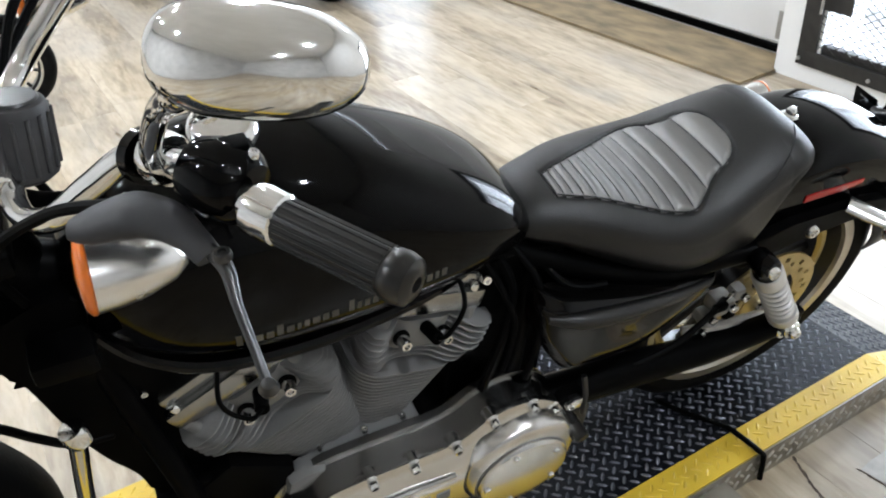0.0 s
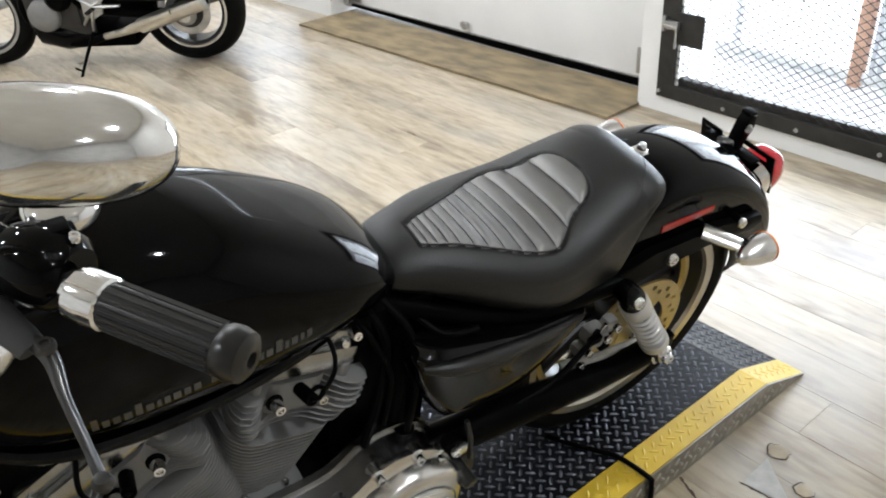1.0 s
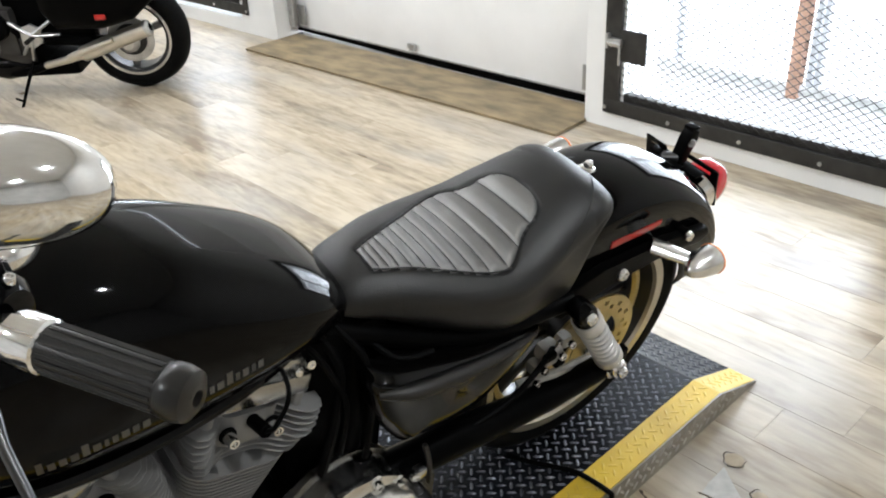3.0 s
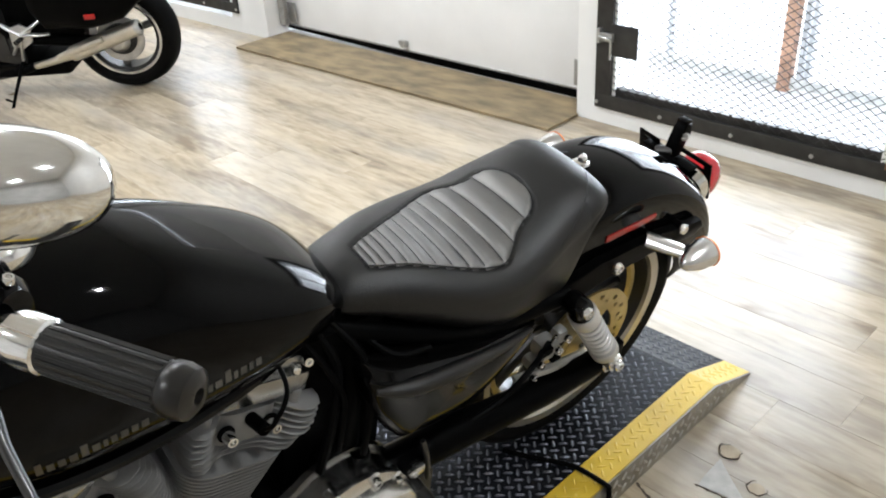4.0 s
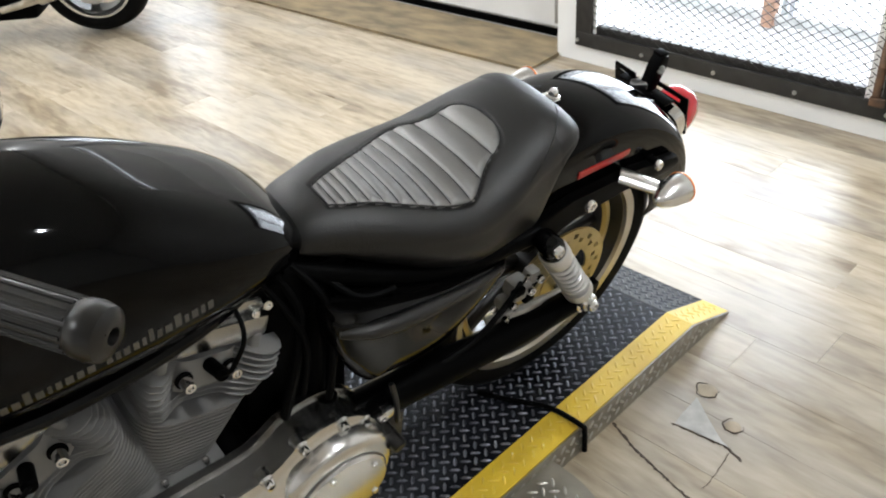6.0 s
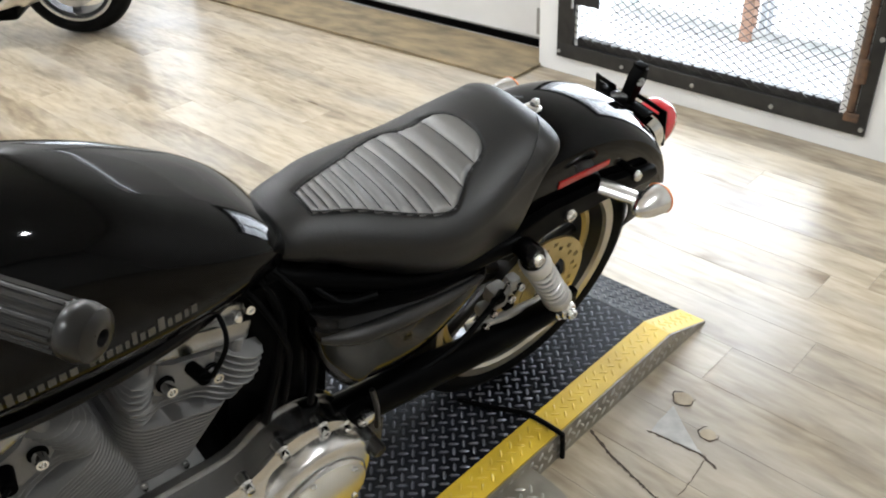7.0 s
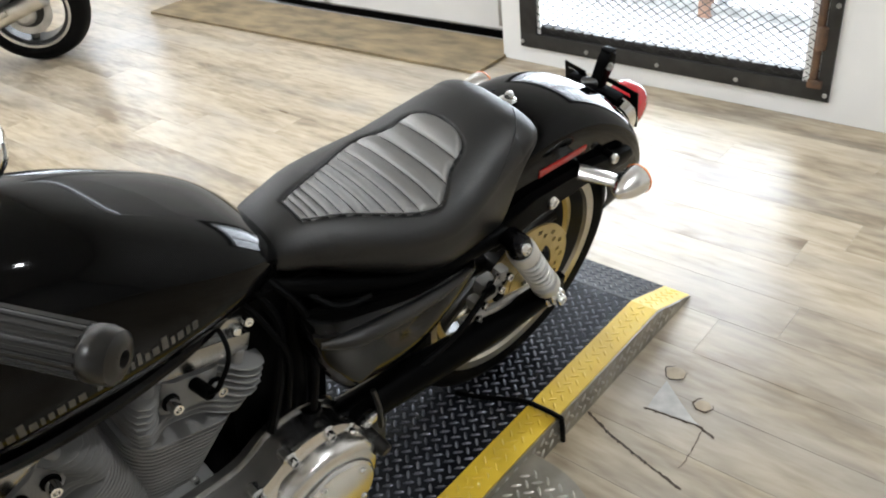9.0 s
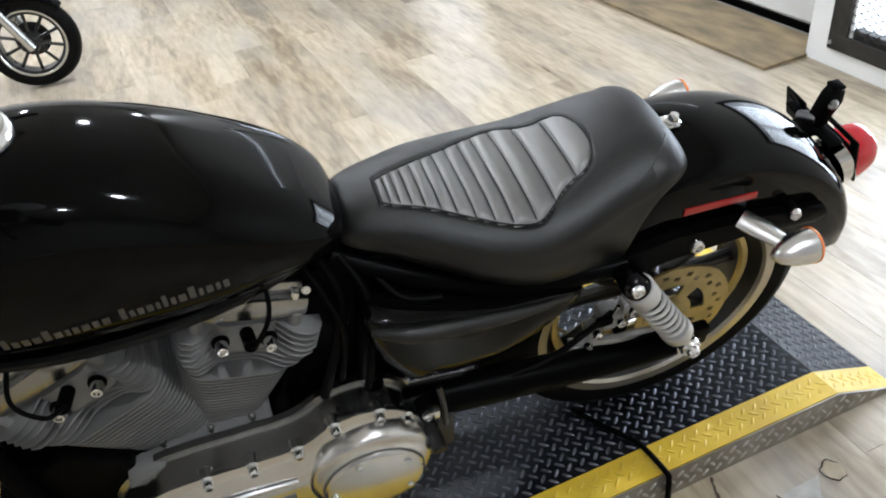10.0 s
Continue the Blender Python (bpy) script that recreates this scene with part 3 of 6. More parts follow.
def side_wing():
    """Rounded side plate that hangs beside the deck."""
    t = thing("side_plate", "bare tread plate side wing with a rounded corner beside the lift", "metal plate")
    pts = [(-0.95, LY0 - 0.006), (0.0, LY0 - 0.006)]
    for k in range(9):
        a = radians(k * 11.25)
        pts.append((-0.09 + 0.09 * math.cos(a) - 0.0, LY0 - 0.03 - 0.16 * math.sin(a)))
    pts += [(-0.95, LY0 - 0.19)]
    bm = bmesh.new()
    f = bm.faces.new([bm.verts.new((x, y, 0.056)) for x, y in pts])
    r = bmesh.ops.extrude_face_region(bm, geom=[f])
    bmesh.ops.translate(bm, vec=(0, 0, -0.006), verts=[v for v in r["geom"] if isinstance(v, bmesh.types.BMVert)])
    p = part("plate", bm, M_SKIRT, t, smooth=0)
    tagged(part("tread_pattern", lugs(((-0.94, -0.03), (LY0 - 0.165, LY0 - 0.01)), 0.0208, Matrix.Translation((0, 0, 0.056))), M_BARELUG, p), kind="stuff")
    part("support", boxes(((-0.5, LY0 - 0.03, 0.025), (0.86, 0.03, 0.05)), ((-0.5, LY0 - 0.15, 0.025), (0.80, 0.02, 0.05)), bevel=0.002), M_STEELBLACK, t)


side_wing()
solid("strap", tube([(0.03, 0.16, LZ + 0.007), (0.055, 0.10, LZ + 0.007), (0.08, 0.05, LZ + 0.008), (0.095, 0.012, LZ + 0.008), (0.098, LY0 - 0.004, LZ + 0.006), (0.1, LY0 - 0.012, LZ - 0.008),
                    (0.102, LY0 - 0.012, 0.03), (0.103, LY0 - 0.012, 0.006)], 0.0058, 8), M_CABLE, "black cord lying over the lift's edge", "cord")

# ---- the motorcycle ----
# own axes: x to the rear from the rear axle, y to its right, z up from the tyre's foot
BIKE = Matrix.Translation((0.1667, 0.203, 0.0785)) @ pose(0, 0, 0, 0, 0, -6.36) @ pose(0, 0, 0, 13.6, 0, 0)
bike = thing("motorcycle", "gloss black cruiser motorcycle leaning on its side stand on the lift", "motorcycle", BIKE)
AXLE = Vector((0, 0, 0.307))


# tank
TANK_ROWS = [  # x, half width, top, bottom, widest height
    (-1.150, 0.030, 0.800, 0.745, 0.775), (-1.135, 0.062, 0.836, 0.715, 0.775), (-1.10, 0.095, 0.869, 0.690, 0.772), (-1.04, 0.124, 0.903, 0.668, 0.768),
    (-0.96, 0.138, 0.924, 0.655, 0.765), (-0.87, 0.140, 0.9185, 0.652, 0.765), (-0.78, 0.138, 0.886, 0.655, 0.762), (-0.70, 0.132, 0.842, 0.663, 0.756),
    (-0.64, 0.121, 0.805, 0.675, 0.748), (-0.60, 0.107, 0.776, 0.682, 0.734), (-0.575, 0.091, 0.752, 0.686, 0.722), (-0.560, 0.068, 0.734, 0.691, 0.714), (-0.554, 0.030, 0.722, 0.699, 0.709)]


def tank_section(x, n=48):
    w, top, bot, mid = lerp_rows(TANK_ROWS, x)
    full = min(1.0, max(0.0, (x + 0.92) / 0.20))          # the rear half has fuller shoulders
    out = []
    for k in range(n):
        a = 2 * math.pi * k / n
        c, s = math.cos(a), math.sin(a)
        if s >= 0:
            y = w * math.copysign(abs(c) ** (0.86 - 0.14 * full), c)
            z = mid + (top - mid) * abs(s) ** (0.92 - 0.06 * full)
        else:
            y = w * math.copysign(abs(c) ** 0.42, c) * (1 - 0.10 * abs(s) ** 1.5)
            z = mid - (mid - bot) * abs(s) ** 0.7
        out.append(Vector((x, y, z)))
    return out


tank_x = [-1.150 + 0.596 * (1 - (1 - k / 56) ** 1.25) for k in range(57)]
tank = part("fuel_tank", loft([tank_section(x) for x in tank_x]), M_PAINT, bike, "gloss black teardrop fuel tank", smooth=1.2)
part("filler_cap", lathe([(0, 0.022), (0.030, 0.021), (0.037, 0.016), (0.040, 0.008), (0.041, 0.0), (0, -0.002)], (-0.940, 0.0, 0.921), (0.03, 0, 1)), M_CHROME, tank, "chrome filler cap")
part("tank_seam", tube([(-1.13, -0.046, 0.722), (-1.09, -0.080, 0.692), (-1.02, -0.104, 0.669), (-0.92, -0.113, 0.661), (-0.8, -0.108, 0.662), (-0.70, -0.094, 0.671), (-0.63, -0.072, 0.684), (-0.585, -0.046, 0.694)], 0.012, 10), M_COVER, tank, "rolled bottom seam of the tank")
part("tank_seam", tube([(-1.13, 0.046, 0.722), (-1.09, 0.080, 0.692), (-1.02, 0.104, 0.669), (-0.92, 0.113, 0.661), (-0.8, 0.108, 0.662), (-0.70, 0.094, 0.671), (-0.63, 0.072, 0.684), (-0.585, 0.046, 0.694)], 0.012, 10), M_COVER, tank, "rolled bottom seam of the tank")


# brand mark as plain bars
def tank_side(x, z, lift=0.0012):
    w, top, bot, mid = lerp_rows(TANK_ROWS, x)
    s = min(1.0, ((mid - z) / (mid - bot)) ** (1 / 0.7)) if z < mid else 0.0
    c = math.sqrt(max(0.0, 1 - s * s))
    return Vector((x, -(w * c ** 0.42 * (1 - 0.10 * s ** 1.5)) - lift, z))


def mark_bars():
    """The brand mark, as plain bars along the tank's flank."""
    x, rng, k = -0.985, random.Random(5), 0
    while x < -0.716:
        w = 0.0042 + 0.0045 * rng.random()
        zb = 0.7185 + 0.018 * (x + 0.985) / 0.27
        h = 0.021 if k in (0, 4, 12, 17, 20) else 0.0125
        if k != 11:
            bm = bmesh.new()
            q = [tank_side(x, zb), tank_side(x + w, zb + w * 0.07), tank_side(x + w, zb + h + w * 0.07), tank_side(x, zb + h)]
            a = [bm.verts.new(p) for p in q]
            b = [bm.verts.new(p + Vector((0, 0.0015, 0))) for p in q]
            bm.faces.new(a)
            for i in range(4):
                bm.faces.new((a[i], b[i], b[(i + 1) % 4], a[(i + 1) % 4]))
            part("brand_bar", bm, M_SILVERINK, tank, "dull silver bar of the tank mark", smooth=0)
        x += w + 0.0042
        k += 1


mark_bars()

# seat
SEAT_TOP = [(-0.575, 0.690), (-0.545, 0.714), (-0.50, 0.722), (-0.44, 0.719), (-0.37, 0.704), (-0.30, 0.695), (-0.25, 0.699), (-0.215, 0.708), (-0.175, 0.721), (-0.135, 0.732), (-0.105, 0.736),
            (-0.082, 0.734), (-0.060, 0.726), (-0.045, 0.714), (-0.035, 0.700)]
SEAT_WIDE = [(-0.575, 0.040), (-0.55, 0.064), (-0.50, 0.086), (-0.44, 0.112), (-0.37, 0.138), (-0.30, 0.150), (-0.23, 0.143), (-0.16, 0.128), (-0.11, 0.120), (-0.08, 0.113), (-0.06, 0.102), (-0.045, 0.086), (-0.035, 0.062)]
SEAT_LOW = [(-0.575, 0.668), (-0.54, 0.652), (-0.50, 0.640), (-0.44, 0.612), (-0.37, 0.584), (-0.30, 0.560), (-0.24, 0.546), (-0.195, 0.543), (-0.162, 0.545), (-0.142, 0.556), (-0.128, 0.600), (-0.112, 0.642), (-0.095, 0.664), (-0.07, 0.678), (-0.035, 0.686)]
QUILT_X0, QUILT_X1 = -0.499, -0.172
QUILT_WIDE = [(-0.499, 0.022), (-0.48, 0.031), (-0.46, 0.038), (-0.437, 0.047), (-0.412, 0.058), (-0.382, 0.071), (-0.354, 0.084), (-0.328, 0.094), (-0.300, 0.101), (-0.282, 0.099),
              (-0.262, 0.088), (-0.245, 0.077), (-0.226, 0.070), (-0.208, 0.067), (-0.194, 0.061), (-0.184, 0.050), (-0.176, 0.033), (-0.172, 0.014)]
QUILT_MID = [(-0.499, -0.017), (-0.46, -0.017), (-0.41, -0.016), (-0.35, -0.013), (-0.30, -0.010), (-0.25, -0.003), (-0.21, 0.004), (-0.172, 0.006)]


def quilt_mid(x):
    return lerp_rows(QUILT_MID, x)[0]


PLEATS = [-0.486, -0.473, -0.458, -0.441, -0.421, -0.400, -0.376, -0.351, -0.326, -0.293, -0.257, -0.215]


def crown(x):
    """How squarely the top turns into the skirt: softly at the nose, more sharply round the bucket."""
    return 0.95 - 0.06 * min(1.0, max(0.0, (x + 0.32) / 0.12))


def seat_point(x, v):
    """v runs from -1 (left skirt edge) over the crown to 1."""
    top, wide, low = lerp_rows(SEAT_TOP, x)[0], lerp_rows(SEAT_WIDE, x)[0], lerp_rows(SEAT_LOW, x)[0]
    s, sg = abs(v), math.copysign(1, v)
    f = min(1.0, s / 0.72)
    drop = min(0.055, 0.6 * (top - low))
    if s <= 0.72:
        y = wide * 0.97 * math.sin(f * math.pi / 2) ** crown(x)
        z = top - drop * (1 - math.cos(f * math.pi / 2)) ** 1.15
    else:
        g = (s - 0.72) / 0.28
        y = wide * (0.97 + 0.03 * math.sin(g * math.pi)) - 0.022 * g ** 2.5 + 0.014 * math.exp(-((x + 0.145) / 0.05) ** 2) * g ** 1.3
        z = top - drop - (top - drop - low) * g
    return Vector((x, sg * y, z))


def quilt_depth(x, y):
    """How far the pleated panel is puffed out or stitched in at a place of the seat."""
    if not QUILT_X0 - 0.01 < x < QUILT_X1 + 0.01:
        return 0.0
    hw = lerp_rows(QUILT_WIDE, min(max(x, QUILT_X0), QUILT_X1))[0]
    e = hw - abs(y - quilt_mid(x))
    ends = min(x - QUILT_X0, QUILT_X1 - x)
    d = min(e, ends * 1.4)
    if d < -0.008:
        return 0.0
    if d < 0.004:
        return -0.0042 * math.exp(-((d - 0.0) / 0.0032) ** 2)
    rows = [QUILT_X0, *PLEATS, QUILT_X1]
    xx = x + 0.06 * (y - quilt_mid(x)) * (x + 0.48)
    k = max(i for i, p in enumerate(rows) if p <= max(xx, QUILT_X0))
    lo, hi = rows[min(k, len(rows) - 2)], rows[min(k, len(rows) - 2) + 1]
    f = min(1.0, max(0.0, (xx - lo) / (hi - lo))) ** 0.7
    puff = (0.0012 + 0.125 * (hi - lo)) * (1 - abs(2 * f - 1) ** 1.6) - 0.0022 - 0.002 * math.exp(-(min(xx - lo, hi - xx) / 0.0022) ** 2)
    return puff * min(1.0, (d - 0.002) / 0.006)


def in_quilt(p):
    if not QUILT_X0 + 0.003 < p.x < QUILT_X1 - 0.003 or p.z < 0.62:
        return False
    return abs(p.y - quilt_mid(p.x)) < lerp_rows(QUILT_WIDE, p.x)[0] - 0.001


def seat_mesh():
    bm = bmesh.new()
    nx, nv = 420, 100
    grid = []
    for i in range(nx + 1):
        x = -0.575 + 0.540 * i / nx
        row = []
        for j in range(nv + 1):
            u = -1 + 2 * j / nv
            p = seat_point(x, u)
            q = p.copy()
            dz = quilt_depth(x, p.y)
            q.z += dz
            row.append(bm.verts.new(q))
        grid.append(row)
    panel, seen = bmesh.new(), {}
    def twin(v):
        if v not in seen:
            seen[v] = panel.verts.new(v.co)
        return seen[v]
    for i in range(nx):
        for j in range(nv):
            q = (grid[i][j], grid[i + 1][j], grid[i + 1][j + 1], grid[i][j + 1])
            if in_quilt(sum((v.co for v in q), Vector()) / 4):
                panel.faces.new([twin(v) for v in q])
            else:
                bm.faces.new(q)
    # close the underside and the ends
    for i in range(nx):
        bm.faces.new((grid[i][0], grid[i][nv], grid[i + 1][nv], grid[i + 1][0]))
    bm.faces.new(grid[0]), bm.faces.new(grid[nx][::-1])
    return bm, panel


seat_bm, panel_bm = seat_mesh()
seat = part("seat", seat_bm, M_SEAT, bike, "black vinyl solo seat with a pleated panel", smooth=1.3)
part("pleated_panel", panel_bm, M_PLEATSHEEN, seat, "pleated panel of black vinyl, sheen put into its grey colour", smooth=1.3)


def welt():
    """Raised welt round the pleated panel."""
    xs = [QUILT_X0 + (QUILT_X1 - QUILT_X0) * k / 40 for k in range(41)]
    pts = []
    for sg in (-1, 1):
        run = xs if sg < 0 else xs[::-1]
        for x in run:
            y = sg * lerp_rows(QUILT_WIDE, x)[0] + quilt_mid(x)
            wide = lerp_rows(SEAT_WIDE, x)[0]
            r = min(1.0, (abs(y) / (wide * 0.97)) ** (1 / crown(x)))
            v = math.copysign(0.72, y) * math.asin(r) / (math.pi / 2)
            p = seat_point(x, v)
            pts.append(p + Vector((0, 0, 0.0002)))
    pts.append(pts[0])
    return tube(pts, 0.0012, 6, 1)


def groove_line(p):
    """Dark line sunk between two pleats, drawn for the groove's shadow."""
    pts, hw = [], lerp_rows(QUILT_WIDE, p)[0] - 0.003
    for k in range(17):
        q = -hw + 2 * hw * k / 16
        x, y = (p - 0.0288 * q) / (1 + 0.06 * q), q + quilt_mid(p)
        r = min(1.0, (abs(y) / (lerp_rows(SEAT_WIDE, x)[0] * 0.97)) ** (1 / crown(x)))
        at = seat_point(x, math.copysign(0.72, y) * math.asin(r) / (math.pi / 2))
        pts.append(at + Vector((0, 0, -0.0036)))
    return tube(pts, 0.0012, 6, 1)


for pleat in PLEATS:
    part("groove_shadow", groove_line(pleat), M_SEAT, seat)
part("piping", welt(), M_SEAT, seat, "stitched black welt")


def seam_line():
    pts = []
    for k in range(24):
        x = -0.19 + 0.125 * k / 23
        pts.append(seat_point(x, -0.60 + 0.42 * (k / 23) ** 1.6) + Vector((0, -0.0004, 0.0006)))
    return tube(pts, 0.0011, 6, 1)


part("seam", seam_line(), M_SEAT, seat)

# rear fender: a crowned arc round the wheel
def fender_shell(a0, a1, r_rows, w_rows, centre, thick=0.004, drop=0.075, n=44):
    secs = []
    for k in range(n + 1):
        a = a0 + (a1 - a0) * k / n
        r, w = lerp_rows(r_rows, a)[0], lerp_rows(w_rows, a)[0]
        d = Vector((math.cos(radians(a)), 0, math.sin(radians(a))))
        outer, inner = [], []
        for j in range(25):
            u = -1 + 2 * j / 24
            t = abs(u)
            y = w * math.copysign(min(1.0, math.sin(min(1, t / 0.78) * math.pi / 2)), u)
            h = -0.040 * (1 - math.cos(min(1.0, t / 0.78) * math.pi / 2)) - (drop * (t - 0.78) / 0.22 if t > 0.78 else 0)
            outer.append(centre + d * (r + h) + Vector((0, y, 0)))
            inner.append(centre + d * (r + h - thick) + Vector((0, y * (1 - thick / max(w, 0.01)), 0)))
        secs.append(outer + inner[::-1])
    return loft(secs)


fender = part("rear_fender", fender_shell(128, 14, [(14, 0.384), (30, 0.392), (60, 0.394), (95, 0.394), (128, 0.388)], [(14, 0.088), (25, 0.098), (60, 0.104), (128, 0.104)], AXLE, drop=0.094), M_PAINT, bike, "gloss black rear fender", smooth=1.0)
part("seat_nut", lathe([(0, 0.016), (0.006, 0.015), (0.009, 0.010), (0.009, 0.005), (0.013, 0.003), (0.013, 0), (0, 0)], (-0.024, 0, 0.704), (0.1, 0, 1)), M_CHROME, fender, "chrome seat nut")
part("seat_strap", boxes(((-0.043, 0, 0.704), (0.05, 0.03, 0.004)), bevel=0.001), M_CHROME, fender)


def strut(sg):
    """Fender strut with its reflector, bolts and marker lamp."""
    s = part("fender_strut", prism([(-0.19, 0.530), (-0.16, 0.563), (-0.06, 0.578), (0.10, 0.574), (0.225, 0.556), (0.238, 0.535), (0.215, 0.522), (0.08, 0.536), (-0.04, 0.534), (-0.15, 0.502)],
                                      sg * 0.104, sg * 0.124, 0.005), M_SATIN, bike, "satin black fender strut")
    part("reflector", prism([(-0.042, 0.604), (-0.042, 0.619), (0.088, 0.617), (0.090, 0.603)], sg * 0.0975, sg * 0.107, 0.002), M_RED, s, "red plastic reflector bar")
    for x, z in ((-0.016, 0.549),):
        part("strut_bolt", bolt((x, sg * 0.122, z), (0, sg, 0), 0.013, 0.012), M_CHROME, s, "chrome cap bolt")
    part("bolt_collar", rod((-0.016, sg * 0.112, 0.549), (-0.016, sg * 0.1215, 0.549), 0.017), M_BLACKIN, s)
    return s


strut(-1), strut(1)


def marker_lamp(parent, root, tip, facing, scale=1.0, stalk=True):
    """Bullet turn signal: stalk, chrome shell, amber lens."""
    root, tip, d = Vector(root), Vector(tip), Vector(facing).normalized()
    lamp = part("turn_signal", lathe([(0, -0.064 * scale), (0.008 * scale, -0.0615 * scale), (0.019 * scale, -0.049 * scale), (0.028 * scale, -0.025 * scale), (0.0325 * scale, 0.0), (0.0335 * scale, 0.016 * scale),
                                      (0.031 * scale, 0.018 * scale), (0, 0.018 * scale)], tip, d, 32), M_BULLET, parent, "chrome bullet turn signal")
    part("lens", lathe([(0.0315 * scale, 0.0165 * scale), (0.0345 * scale, 0.017 * scale), (0.0345 * scale, 0.0205 * scale), (0.030 * scale, 0.0245 * scale), (0.016 * scale, 0.027 * scale), (0, 0.028 * scale)], tip, d, 40), M_AMBER, lamp, "amber lens", smooth=1.2)
    if stalk:
        part("stalk", tube([root, root.lerp(tip, 0.5), tip - d * 0.02], [0.013, 0.011, 0.010], 12), M_CHROME, lamp, "chrome stalk")
    return lamp


def rear_signal(sg):
    tip = Vector((0.120, sg * 0.199, 0.572))
    lamp = marker_lamp(bike, (0.095, sg * 0.13, 0.566), tip, (1, 0, 0.02), 0.85, False)
    part("bracket", tube([(0.062, sg * 0.116, 0.576), (0.082, sg * 0.144, 0.572), (0.100, sg * 0.174, 0.570)], [0.0215, 0.0215, 0.0170], 16, 4, flat=0.5), M_BULLET, lamp, "flat chrome bracket")
    part("collar", lathe([(0.0, -0.004), (0.0165, -0.004), (0.0175, 0.0), (0.0165, 0.004), (0, 0.004)], (0.103, sg * 0.179, 0.570), (0.5, sg * 0.85, 0), 20), M_BLACKIN, lamp, "black collar")
    part("bracket_bolt", rod((0.160, sg * 0.096, 0.562), (0.160, sg * 0.124, 0.563), 0.011), M_BLACKIN, lamp)
    part("bracket_bolt", bolt((0.160, sg * 0.124, 0.563), (0, sg, 0), 0.0105, 0.009), M_CHROME, lamp)


rear_signal(-1), rear_signal(1)

# tail lamp and number-plate bracket
def tail_dome(base, axis, w, h, deep, rows, grow=1.0):
    z = Vector(axis).normalized()
    y = Vector((0, 1, 0))
    x = y.cross(z)
    secs = []
    for k in range(rows + 1):
        f = k / rows
        r = max(0.02, math.cos(f * math.pi / 2) ** 0.55) if grow == 1.0 else grow + (1 - grow) * f
        secs.append([Vector(base) + z * deep * (math.sin(f * math.pi / 2) if grow == 1.0 else f) + y * (w * r * math.copysign(abs(math.cos(a)) ** 0.75, math.cos(a))) + x * (h * r * math.copysign(abs(math.sin(a)) ** 0.75, math.sin(a)))
                     for a in (2 * math.pi * j / 36 for j in range(36))])
    return loft(secs)


tail = part("tail_lamp", tail_dome((0.348, -0.006, 0.534), (0.86, 0, 0.42), 0.045, 0.046, 0.060, 9), M_REDLENS, bike, "red tail lamp lens", smooth=1.2)
part("tail_base", tail_dome((0.330, -0.006, 0.525), (0.86, 0, 0.42), 0.0465, 0.0475, 0.020, 3, 0.9), M_CHROME, tail, "chrome tail lamp base", smooth=1.2)
plate = part("plate_bracket", boxes(((0.303, 0.036, 0.612), (0.03, 0.125, 0.005)), bevel=0.002), M_SATIN, bike, "black number plate bracket")
part("upright_arm", prism([(0.290, 0.604), (0.312, 0.602), (0.334, 0.660), (0.330, 0.684), (0.314, 0.690), (0.302, 0.672)], 0.022, 0.048, 0.003), M_SATIN, plate)
part("arm_bolt", bolt((0.315, 0.023, 0.660), (-0.75, -0.55, 0.3), 0.009, 0.009), M_GALV, plate, "zinc screw")
part("foot_tab", prism([(0.225, 0.618), (0.295, 0.616), (0.318, 0.600), (0.316, 0.592), (0.292, 0.606), (0.225, 0.612)], 0.012, 0.052, 0.001), M_SATIN, plate)
part("arm_cap", boxes(((0.318, 0.035, 0.690), (0.022, 0.024, 0.006)), bevel=0.002), M_SATIN, plate)


def slotted_ear(centre, n, w):
    bm = bmesh.new()
    mm = Matrix.Translation(centre) @ pose(0, 0, 0, 0, 72, 0)
    e = n / 2
    for c, q in (((0, w / 2 - 0.004, 0), (n, 0.008, 0.004)), ((0, -w / 2 + 0.009, 0), (n, 0.018, 0.004)), ((e - n * 0.38, 0.002, 0), (n * 0.76, w - 0.018, 0.004)), ((-e + 0.005, 0, 0), (0.010, w - 0.012, 0.004))):
        box(bm, mm @ Vector(c), q, mm.to_3x3().to_4x4())
    part("slotted_ear", bm, M_SATIN, plate, smooth=0)


slotted_ear((0.338, -0.006, 0.582), 0.098, 0.092)
slotted_ear((0.316, 0.098, 0.596), 0.066, 0.054)
plate.location.z = -0.025
part("cross_tube", rod((0.304, 0.030, 0.622), (0.290, 0.062, 0.610), 0.013), M_LEVER, plate, "dull polished spacer")
for y in (0.0, 0.06):
    part("bracket_nut", bolt((0.322, y, 0.598), (0.5, 0, 0.85), 0.006, 0.006), M_GALV, plate)


